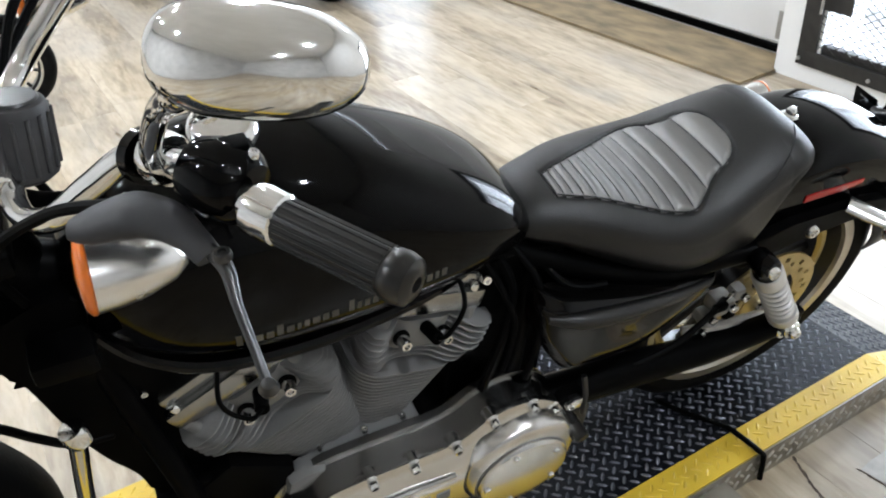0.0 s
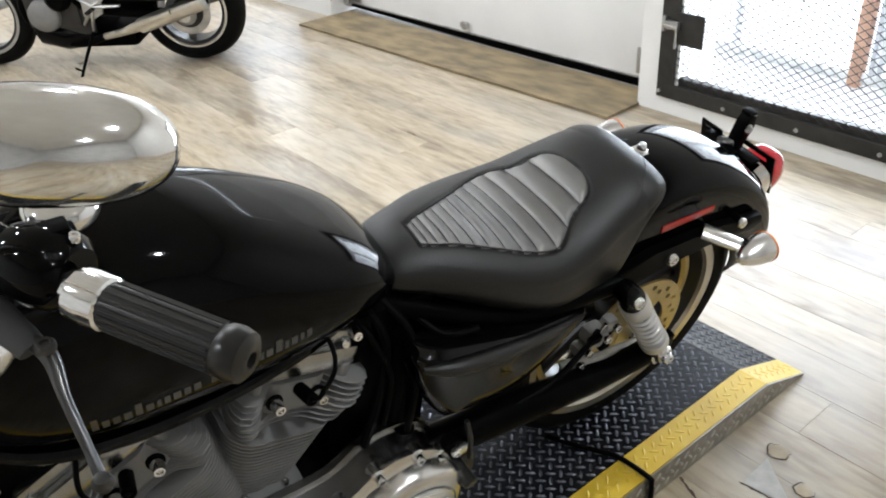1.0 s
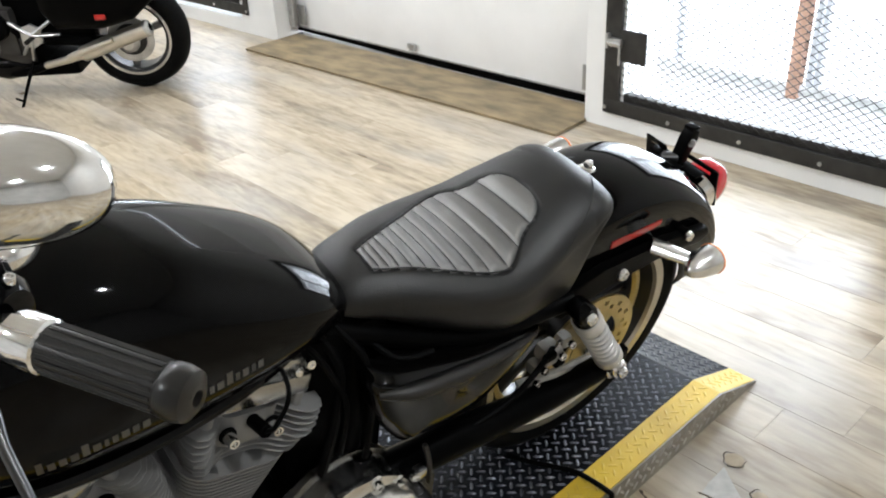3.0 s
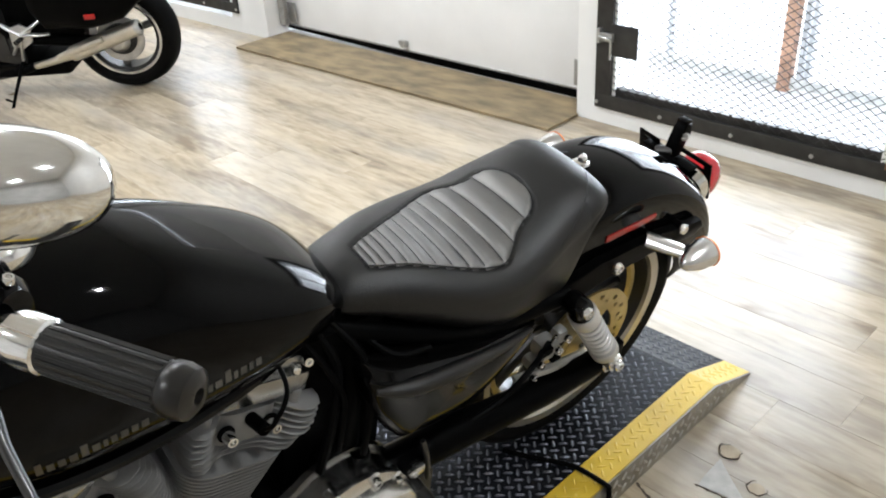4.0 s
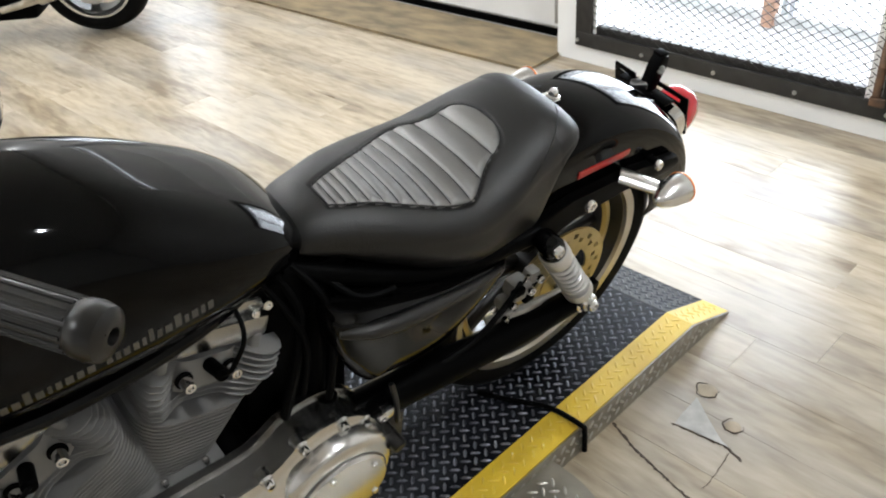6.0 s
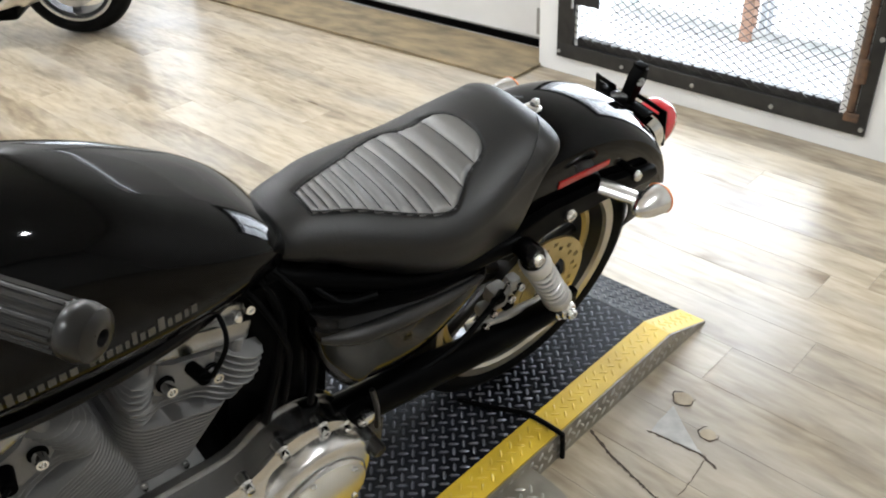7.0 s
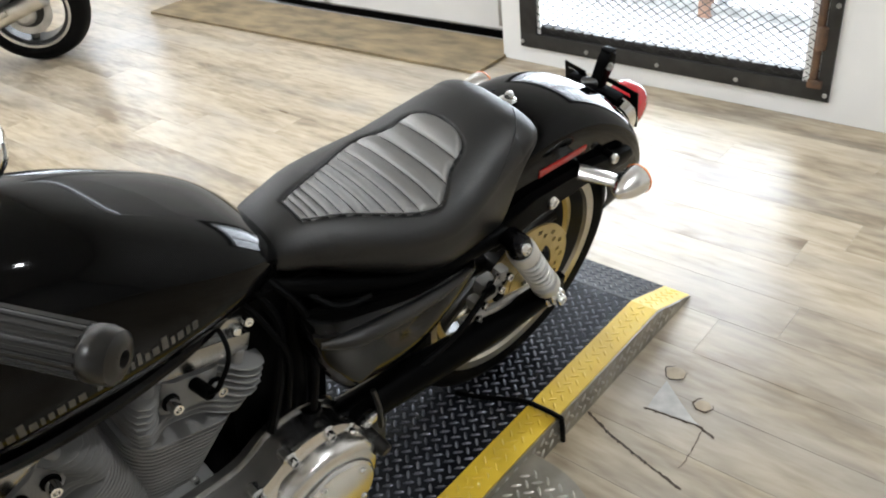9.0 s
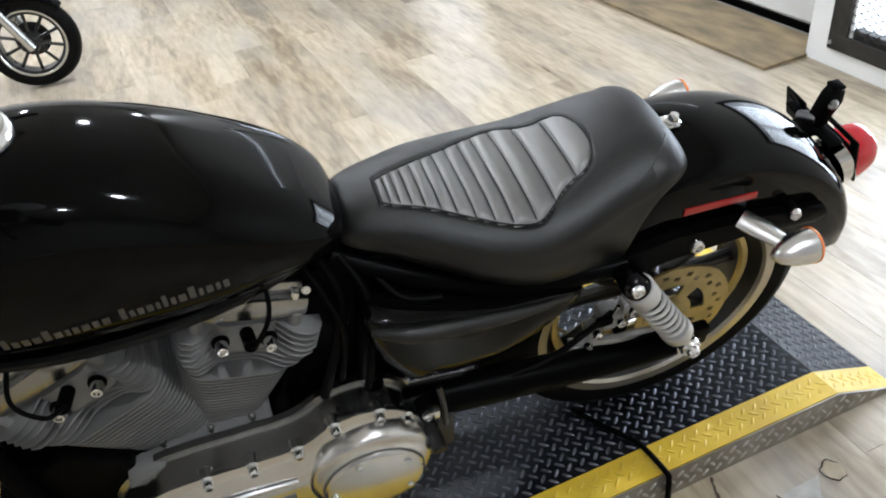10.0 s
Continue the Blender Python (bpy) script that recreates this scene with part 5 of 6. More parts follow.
for x, z in ((-0.891, 0.332), (-0.830, 0.348), (-0.761, 0.350), (-0.689, 0.358), (-0.627, 0.393), (-0.557, 0.396), (-0.515, 0.364), (-0.484, 0.285), (-0.505, 0.215), (-0.60, 0.168), (-0.72, 0.172), (-0.85, 0.186), (-0.955, 0.24)):
    q = Vector((x, -0.162, z - 0.005))
    part("cover_bolt", bolt(q, (0, -1, 0), 0.0088, 0.013), M_CHROME, prim, "chrome perimeter bolt")
    part("bolt_lug", rod(q + Vector((0, 0.022, 0)), q + Vector((0, -0.001, 0)), 0.0135), M_POLISH, prim)
for k in range(3):
    part("cast_bar", prism([(-0.80 + 0.034 * k, 0.258), (-0.80 + 0.034 * k, 0.280), (-0.776 + 0.034 * k, 0.282), (-0.776 + 0.034 * k, 0.260)], -0.1925, -0.190, 0.0008), M_CAST, prim, "bar of the cast mark on the cover")
part("front_boss", prism([(-0.945, 0.20), (-0.955, 0.29), (-0.944, 0.338), (-0.920, 0.350), (-0.885, 0.348), (-0.90, 0.22)], -0.118, -0.078, 0.012), M_CAST, bike, "silver front engine mount")

# foot peg, shifter, stand
peg = part("foot_peg", rod((-0.475, -0.145, 0.31), (-0.47, -0.205, 0.30), 0.013), M_RUBBER, bike, "black folding foot peg")
part("peg_mount", boxes(((-0.47, -0.14, 0.325), (0.05, 0.03, 0.06)), bevel=0.006), M_SATIN, peg)
part("shift_linkage", tube([(-0.455, -0.15, 0.40), (-0.45, -0.16, 0.36), (-0.448, -0.165, 0.31)], 0.005, 8), M_LEVER, peg, "dull steel linkage rod")
part("clevis", boxes(((-0.468, -0.158, 0.345), (0.022, 0.018, 0.022)), bevel=0.004), M_POLISH, peg)
part("hanger", boxes(((-0.445, -0.152, 0.27), (0.03, 0.012, 0.09)), bevel=0.003), M_STEELBLACK, peg, "dark steel hanger")
part("peg_bolt", bolt((-0.478, -0.156, 0.342), (0, -1, 0), 0.009, 0.012), M_CHROME, peg)
stand = part("side_stand", tube([(-0.66, -0.12, 0.17), (-0.70, -0.19, 0.11), (-0.74, -0.262, 0.055), (-0.78, -0.282, 0.050)], [0.016, 0.013, 0.012, 0.013], 10), M_SATIN, bike, "black side stand, folded out")
part("stand_foot", boxes(((-0.77, -0.276, 0.052), (0.055, 0.03, 0.008)), bevel=0.003), M_SATIN, stand)
# exhaust on the far side
pipe = part("exhaust", tube([(-0.99, 0.12, 0.50), (-1.03, 0.16, 0.40), (-0.95, 0.19, 0.28), (-0.75, 0.19, 0.24), (-0.45, 0.19, 0.24)], 0.022, 14), M_CHROME, bike, "chrome exhaust pipes")
part("muffler", tube([(-0.47, 0.195, 0.24), (-0.40, 0.20, 0.24), (0.20, 0.215, 0.27), (0.24, 0.216, 0.272)], [0.024, 0.042, 0.044, 0.040], 18, 4), M_CHROME, pipe, "chrome muffler")
part("rear_header", tube([(-0.69, 0.12, 0.50), (-0.66, 0.17, 0.42), (-0.60, 0.19, 0.31), (-0.45, 0.20, 0.29)], 0.022, 14), M_CHROME, pipe)
part("air_cleaner", lathe([(0, 0.07), (0.06, 0.07), (0.085, 0.055), (0.09, 0.02), (0.085, 0.0), (0, 0.0)], (-0.83, 0.13, 0.56), (0, 1, 0), 40), M_CHROME, bike, "round chrome air cleaner cover")
for pts, r in ([[(-0.60, -0.05, 0.66), (-0.58, -0.085, 0.60), (-0.60, -0.11, 0.52), (-0.63, -0.12, 0.42)], 0.008], [[(-0.57, -0.055, 0.655), (-0.545, -0.10, 0.61), (-0.55, -0.13, 0.53), (-0.565, -0.14, 0.44)], 0.006],
               [[(-0.54, -0.05, 0.64), (-0.50, -0.11, 0.60), (-0.44, -0.125, 0.592)], 0.006], [[(-0.62, -0.06, 0.65), (-0.60, -0.09, 0.61), (-0.585, -0.115, 0.55), (-0.60, -0.125, 0.46)], 0.005]):
    part("wiring", tube(pts, r, 8), M_CABLE, bike, "black wiring loom")
# Black block added to close the bright gap behind the rear cylinder.
part("rear_filler", boxes(((-0.575, 0.0, 0.475), (0.18, 0.14, 0.35)), bevel=0.012), M_BLACKIN, bike, "black filler block behind the rear cylinder")
part("tank_fitting", bolt((-0.625, -0.078, 0.632), (0, -1, 0.4), 0.008, 0.01), M_CHROME, bike)
# Two black blocks added to hide bright floor seen ahead of the engine.
part("upright_filler", boxes(((-1.06, -0.02, 0.30), (0.05, 0.15, 0.20)), bevel=0.006), M_SATIN, bike, "black filler block ahead of the engine")
part("low_filler", prism([(-1.10, 0.16), (-1.13, 0.34), (-1.02, 0.42), (-0.93, 0.36), (-0.92, 0.18)], -0.10, 0.10, 0.01), M_SATIN, bike, "black filler block below the front cylinder")
# Outline of a block added for the black mass of tubes and wiring.
FRONT_DARK = [(-1.175, 0.80), (-1.222, 0.775), (-1.237, 0.74), (-1.238, 0.705), (-1.222, 0.682), (-1.213, 0.65), (-1.203, 0.60), (-1.190, 0.545), (-1.168, 0.481), (-1.14, 0.42), (-1.12, 0.34), (-1.06, 0.30), (-1.0, 0.42), (-1.03, 0.56), (-1.04, 0.70), (-1.10, 0.78)]
part("front_filler", prism([(p.x, p.z) for p in smooth_line([(x, 0, z) for x, z in FRONT_DARK + FRONT_DARK[:1]], 4)[:-1]], -0.062, 0.062, 0.010), M_BLACKIN, bike, "black filler block below the steering head")
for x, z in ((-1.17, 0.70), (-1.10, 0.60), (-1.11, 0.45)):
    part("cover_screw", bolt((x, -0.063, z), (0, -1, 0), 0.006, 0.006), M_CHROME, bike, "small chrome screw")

# ---- front end and controls ----
fork = part("fork", boxes(((-1.205, 0.0, 0.905), (0.07, 0.22, 0.030)), ((-1.165, 0.0, 0.735), (0.07, 0.22, 0.034)), bevel=0.008), M_SATIN, bike, "front fork with black clamps")
AX_F = Vector((-1.572, 0, 0.318))
for sg in (-1, 1):
    a, b = Vector((-1.23, sg * 0.095, 0.945)), AX_F + Vector((0.0, sg * 0.095, 0.0))
    part("fork_tube", rod(a, a.lerp(b, 0.62), 0.0205, 20), M_CHROME, fork, "chrome fork tube")
    part("fork_slider", rod(a.lerp(b, 0.50), b + (b - a).normalized() * 0.03, 0.030, 20), M_POLISH, fork, "polished fork slider")
part("front_fender", fender_shell(150, 40, [(40, 0.337), (95, 0.345), (150, 0.340)], [(40, 0.062), (95, 0.070), (150, 0.062)], AX_F, drop=0.045), M_PAINT, fork, "gloss black front fender", smooth=1.0)
part("front_axle", rod(AX_F + Vector((0, -0.13, 0)), AX_F + Vector((0, 0.13, 0)), 0.013), M_CHROME, fork)
part("headlamp", lathe([(0, 0.0), (0.03, 0.002), (0.065, 0.025), (0.082, 0.07), (0.086, 0.10), (0.088, 0.112), (0.080, 0.118), (0, 0.125)], (-1.215, 0, 0.825), (-1, 0, -0.06), 36), M_PAINT, fork, "black headlamp shell")
part("headlamp_lens", lathe([(0.080, 0.114), (0.078, 0.120), (0.04, 0.130), (0, 0.133)], (-1.215, 0, 0.825), (-1, 0, -0.06), 36), M_CHROME, fork, "headlamp glass in a chrome ring")

# handlebar, right and left
bar = part("handlebar", tube([(-0.964, -0.300, 1.068), (-1.003, -0.235, 1.069), (-1.040, -0.168, 1.048), (-1.082, -0.145, 1.008), (-1.122, -0.128, 0.968), (-1.150, -0.085, 0.948), (-1.156, 0, 0.948), (-1.150, 0.085, 0.948), (-1.122, 0.128, 0.968), (-1.082, 0.145, 1.008), (-1.040, 0.168, 1.045), (-1.000, 0.24, 1.058), (-0.900, 0.400, 1.050)], 0.0127, 14), M_CHROME, bike, "chrome handlebar")
for sg in (-1, 1):
    part("riser", boxes(((-1.165, sg * 0.045, 0.935), (0.036, 0.036, 0.07)), bevel=0.008), M_CHROME, bar)
M_GREYRUBBER = surface("greyed_rubber", (0.042, 0.042, 0.044), 0.5, mix=0.3, scale=30, bump=0.15, spec=0.4)
METER_AT, METER_AXIS = Vector((-1.140, -0.012, 0.945)), Vector((0.10, 0.22, 1)).normalized()
meter = part("speedometer", lathe([(0, -0.012), (0.026, -0.012), (0.033, -0.006), (0.034, 0.062), (0.031, 0.068), (0.026, 0.070), (0, 0.070)], METER_AT, METER_AXIS, 36), M_GREYRUBBER, bar, "ribbed grey rubber speedometer housing")
for k in range(16):
    off = axis_frame(METER_AXIS).to_3x3() @ Vector((0.0342 * math.cos(2 * math.pi * k / 16), 0.0342 * math.sin(2 * math.pi * k / 16), 0))
    part("rib", rod(METER_AT + off, METER_AT + off + METER_AXIS * 0.060, 0.0026, 8), M_GREYRUBBER, meter)
part("dial", lathe([(0.027, 0.0705), (0.025, 0.073), (0, 0.0735)], METER_AT, METER_AXIS, 36), M_RIMBLACK, meter, "dark dial glass")
part("meter_arm", tube([(-1.175, -0.02, 0.925), (-1.14, -0.045, 0.925), (-1.105, -0.06, 0.93)], [0.016, 0.014, 0.010], 10, flat=0.5), M_SATIN, meter, "black meter bracket")


def grip(inner, outer):
    a, b = Vector(inner), Vector(outer)
    d = (b - a).normalized()
    n = (b - a).length
    g = part("grip", lathe([(0, 0), (0.0182, 0.0), (0.0182, n - 0.02), (0, n - 0.02)], a, d, 30), M_RUBBER, bar, "ribbed black grip with a chrome collar")
    ridge = bmesh.new()
    m = axis_frame(d)
    for k in range(18):
        t = 2 * math.pi * k / 18
        off = m.to_3x3() @ Vector((0.0176 * math.cos(t), 0.0176 * math.sin(t), 0))
        tube([a + off + d * 0.018, a + off + d * (n - 0.022)], 0.0020, 6, 1, ridge)
    part("grip_rib", ridge, M_RUBBER, g)
    part("collar", lathe([(0.0168, -0.012), (0.0205, -0.012), (0.0215, -0.002), (0.0205, 0.014), (0.0175, 0.016)], a, d, 30), M_CHROME, g, "chrome collar")
    part("end_cap", lathe([(0.0170, -0.022), (0.0198, -0.018), (0.0205, -0.010), (0.0185, -0.001), (0.012, 0.003), (0.0062, 0.003), (0.0050, -0.004), (0, -0.005)], b, d, 30), M_RUBBER, g)
    return g


GL0, GL1 = (-0.966, -0.297, 1.068), (-0.894, -0.404, 1.070)
grip(GL0, GL1)
grip((-0.974, 0.300, 1.056), (-0.895, 0.405, 1.050))


def controls(sg):
    c = Vector((-0.986, sg * 0.250, 1.070))
    d = Vector((0.6, sg * 0.8, 0)).normalized()
    h = part("switch_housing", lathe([(0, -0.036), (0.014, -0.035), (0.026, -0.028), (0.032, -0.012), (0.033, 0.004), (0.030, 0.020), (0.022, 0.028), (0, 0.030)], c, d, 28), M_PAINT, bar, "black switch housing")
    part("switch", boxes((c + Vector((0.012, sg * -0.004, 0.026)), (0.022, 0.018, 0.012)), (c + Vector((0.020, sg * -0.012, 0.012)), (0.016, 0.014, 0.018)), bevel=0.003), M_BLACKIN, h)
    # The perch's grey colour stands for reflections on dark rubber.
    part("perch_clamp", tube([c + Vector((-0.118, sg * -0.020, -0.030)), c + Vector((-0.100, sg * -0.014, -0.026)), c + Vector((-0.072, sg * -0.006, -0.018)), c + Vector((-0.050, sg * 0.012, -0.016)), c + Vector((-0.036, sg * 0.034, -0.020)), c + Vector((-0.028, sg * 0.052, -0.026))],
                             [0.010, 0.019, 0.023, 0.019, 0.013, 0.011], 20, 5, flat=0.62), M_GREYRUBBER, h, "lever perch, grey for what it reflects")
    part("bar_clamp", lathe([(0.013, -0.012), (0.021, -0.012), (0.023, -0.006), (0.023, 0.006), (0.021, 0.012), (0.013, 0.012)], c + Vector((-0.036, sg * -0.052, -0.008)), Vector((0.45, sg * 0.85, 0.25)), 24), M_CHROME, h, "chrome bar clamp")
    part("clamp_band", lathe([(0.013, -0.006), (0.024, -0.006), (0.024, 0.006), (0.013, 0.006)], c + Vector((-0.048, sg * -0.070, -0.016)), Vector((0.45, sg * 0.85, 0.25)), 24), M_PAINT, h)
    part("clamp_screw", bolt(c + Vector((-0.070, sg * -0.012, -0.012)), (0, 0, 1), 0.006, 0.006), M_CHROME, h, "chrome screw")
    part("clamp_screw", bolt(c + Vector((0.022, sg * 0.012, 0.026)), (0.3, 0, 1), 0.005, 0.005), M_CHROME, h, "chrome screw")
    piv = Vector((-1.006, sg * 0.312, 1.043))
    tip = Vector((-1.003, sg * 0.402, 1.002))
    lev = part("lever", tube([piv + Vector((-0.014, sg * -0.03, 0.006)), piv, piv.lerp(tip, 0.35) + Vector((-0.001, 0, 0.001)), piv.lerp(tip, 0.75), tip], [0.008, 0.0066, 0.0043, 0.0038, 0.0046], 12, flat=0.8), M_LEVER, bar, "dull polished hand lever with a ball end")
    part("ball_end", lathe([(0, -0.008), (0.0055, -0.006), (0.008, 0), (0.0055, 0.006), (0, 0.008)], tip, (0, 0, 1), 20), M_LEVER, lev)
    part("pivot_screw", bolt(piv + Vector((0, 0, 0.008)), (0, 0, 1), 0.0075, 0.006), M_LEVER, lev)
    return c


controls(-1), controls(1)


def mirror(sg):
    """Teardrop chrome mirror head on a short stalk."""
    c = Vector((-0.966, sg * 0.318, 1.214))
    secs = []
    n = 40
    for s, dx in ((0.05, -0.034), (0.35, -0.031), (0.62, -0.024), (0.84, -0.013), (0.96, -0.002), (1.0, 0.008), (0.985, 0.013), (0.955, 0.013)):
        ring = []
        for j in range(n):
            a = 2 * math.pi * j / n
            y = 0.070 * math.copysign(abs(math.cos(a)) ** 0.80, math.cos(a)) * s
            z = 0.0375 * math.copysign(abs(math.sin(a)) ** 0.85, math.sin(a)) * s * (1.0 - 0.10 * math.cos(a))
            ring.append(Vector((dx, y, z)))
        secs.append(ring)
    face = Vector((-0.30, sg * 0.80, 0.52)).normalized()          # the way the polished back looks
    wide = Vector((0.127, sg * 0.040, -0.016))
    wide = (wide - face * wide.dot(face)).normalized()
    turn = Matrix((-face, wide, (-face).cross(wide))).transposed().to_4x4()
    place = Matrix.Translation(c) @ turn
    bm = loft(secs)
    bmesh.ops.transform(bm, matrix=place, verts=bm.verts)
    head = part("mirror", bm, M_CHROME, bike, "chrome teardrop mirror", smooth=0.9)
    bm = bmesh.new()
    bm.faces.new([bm.verts.new(place @ (p + Vector((0.0005, 0, 0)))) for p in secs[-1]])
    part("mirror_glass", bm, surface("mirror_silver", (0.9, 0.9, 0.9), 0.02, 1.0, mix=0.02, rough_var=0.01), head, "mirror glass")
    part("mirror_stalk", tube([c - wide * 0.035 + Vector((0.0, 0, -0.012)), c - wide * 0.052 + Vector((0.0, 0, -0.03)), (-1.022, sg * 0.250, 1.145), (-1.032, sg * 0.228, 1.10), (-1.030, sg * 0.208, 1.066)], [0.011, 0.011, 0.009, 0.0085, 0.0095], 12), M_CHROME, head, "chrome stalk")


mirror(-1), mirror(1)
for sg in (-1, 1):
    marker_lamp(bike, (-1.050, sg * 0.190, 1.020), (-1.085, sg * 0.235, 0.992), (-1, 0, 0.08), 0.98)
part("clutch_cable", tube([(-1.050, -0.235, 1.052), (-1.12, -0.17, 1.01), (-1.19, -0.10, 0.91), (-1.18, -0.05, 0.78), (-1.12, -0.05, 0.60), (-1.09, -0.06, 0.40), (-1.02, -0.08, 0.25)], 0.0055, 8), M_CABLE, bike, "black clutch cable")
part("throttle_cable", tube([(-1.050, 0.235, 1.052), (-1.12, 0.17, 1.00), (-1.15, 0.08, 0.88), (-1.05, 0.08, 0.70), (-0.90, 0.10, 0.60)], 0.0055, 8), M_CABLE, bike, "black throttle cable")
part("brake_line", tube([(-1.050, 0.235, 1.045), (-1.13, 0.16, 0.97), (-1.24, 0.02, 0.90), (-1.30, -0.06, 0.78), (-1.43, -0.10, 0.60), (-1.52, -0.11, 0.42)], 0.0055, 8), M_CABLE, bike, "black brake line")
part("brake_line", tube([(-1.32, -0.03, 0.625), (-1.268, -0.05, 0.600), (-1.235, -0.052, 0.560), (-1.20, -0.058, 0.535), (-1.15, -0.06, 0.53)], 0.0062, 8), M_CABLE, bike, "black hose over the front fender")
part("engine_guard", tube([(-1.186, -0.095, 0.600), (-1.190, -0.095, 0.572), (-1.207, -0.096, 0.455), (-1.216, -0.096, 0.36), (-1.195, -0.094, 0.25), (-1.12, -0.09, 0.18), (-1.04, -0.085, 0.16)], 0.0115, 14), M_CHROME, bike, "chrome guard tube ahead of the engine")
part("cable_ferrule", lathe([(0, 0), (0.009, 0.001), (0.0125, 0.006), (0.0120, 0.022), (0.004, 0.050), (0, 0.052)], (-1.120, -0.010, 0.425), (0.25, 0, -1), 16), M_BULLET, bike, "chrome cable ferrule")
part("guard_clamp", lathe([(0.0115, -0.013), (0.017, -0.012), (0.0185, -0.004), (0.0185, 0.006), (0.016, 0.013), (0, 0.014)], (-1.186, -0.095, 0.602), (-0.3, 0.1, 1), 20), M_CHROME, bike, "chrome clamp")

# ---- parked motorcycles in the room ----
def simple_wheel(parent, name, c, r, w, rim, spokes, rim_mat, spoke_mat, rotor=True, label=""):
    c = Vector(c)
    t = part(name, lathe([(rim - 0.01, -w * 0.42), (rim + 0.02, -w * 0.5), (r - 0.04, -w * 0.5), (r - 0.015, -w * 0.36), (r, 0), (r - 0.015, w * 0.36), (r - 0.04, w * 0.5), (rim + 0.02, w * 0.5), (rim - 0.01, w * 0.42), (rim - 0.01, -w * 0.42)],
                         c, (0, 1, 0), 56), M_TYRE, parent, label, smooth=0.9)
    part("rim", lathe([(rim - 0.028, -w * 0.36), (rim - 0.006, -w * 0.45), (rim + 0.004, -w * 0.45), (rim - 0.01, -w * 0.3), (rim - 0.01, w * 0.3), (rim + 0.004, w * 0.45), (rim - 0.006, w * 0.45), (rim - 0.028, w * 0.36), (rim - 0.028, -w * 0.36)], c, (0, 1, 0), 56), M_RIMBLACK, t)
    for sg in (-1, 1):
        part("rim_edge", lathe([(rim - 0.012, sg * w * 0.44), (rim - 0.008, sg * w * 0.465), (rim + 0.005, sg * w * 0.465), (rim + 0.003, sg * w * 0.43), (rim - 0.012, sg * w * 0.44)], c, (0, 1, 0), 56), rim_mat, t, "bright rim edge")
    part("hub", lathe([(0, -0.06), (0.035, -0.06), (0.05, -0.03), (0.05, 0.03), (0.035, 0.06), (0, 0.06)], c, (0, 1, 0), 24), spoke_mat, t)
    for k in range(spokes):
        a = 2 * math.pi * k / spokes + 0.3
        d = Vector((math.cos(a), 0, math.sin(a)))
        fat = 0.020 if spokes < 6 else 0.0115
        part("spoke", tube([c + d * 0.035, c + d * (rim * 0.5), c + d * (rim - 0.018)], [fat * 1.3, fat, fat * 1.15], 8, 3), spoke_mat, t)
    if rotor:
        part("brake_rotor", lathe([(0.075, -w * 0.5 - 0.012), (0.125, -w * 0.5 - 0.012), (0.125, -w * 0.5 - 0.007), (0.075, -w * 0.5 - 0.007), (0.075, -w * 0.5 - 0.012)], c, (0, 1, 0), 40), M_GALV, t, "steel brake rotor")
    return t


def body_loft(rows, n=24, p=0.8):
    """Rows of x, half width, top, bottom."""
    secs = []
    for x, w, top, bot in rows:
        mid, h = (top + bot) / 2, (top - bot) / 2
        secs.append([Vector((x, w * math.copysign(abs(math.cos(a)) ** p, math.cos(a)), mid + h * math.copysign(abs(math.sin(a)) ** p, math.sin(a)))) for a in (2 * math.pi * k / n for k in range(n))])
    return loft(secs)


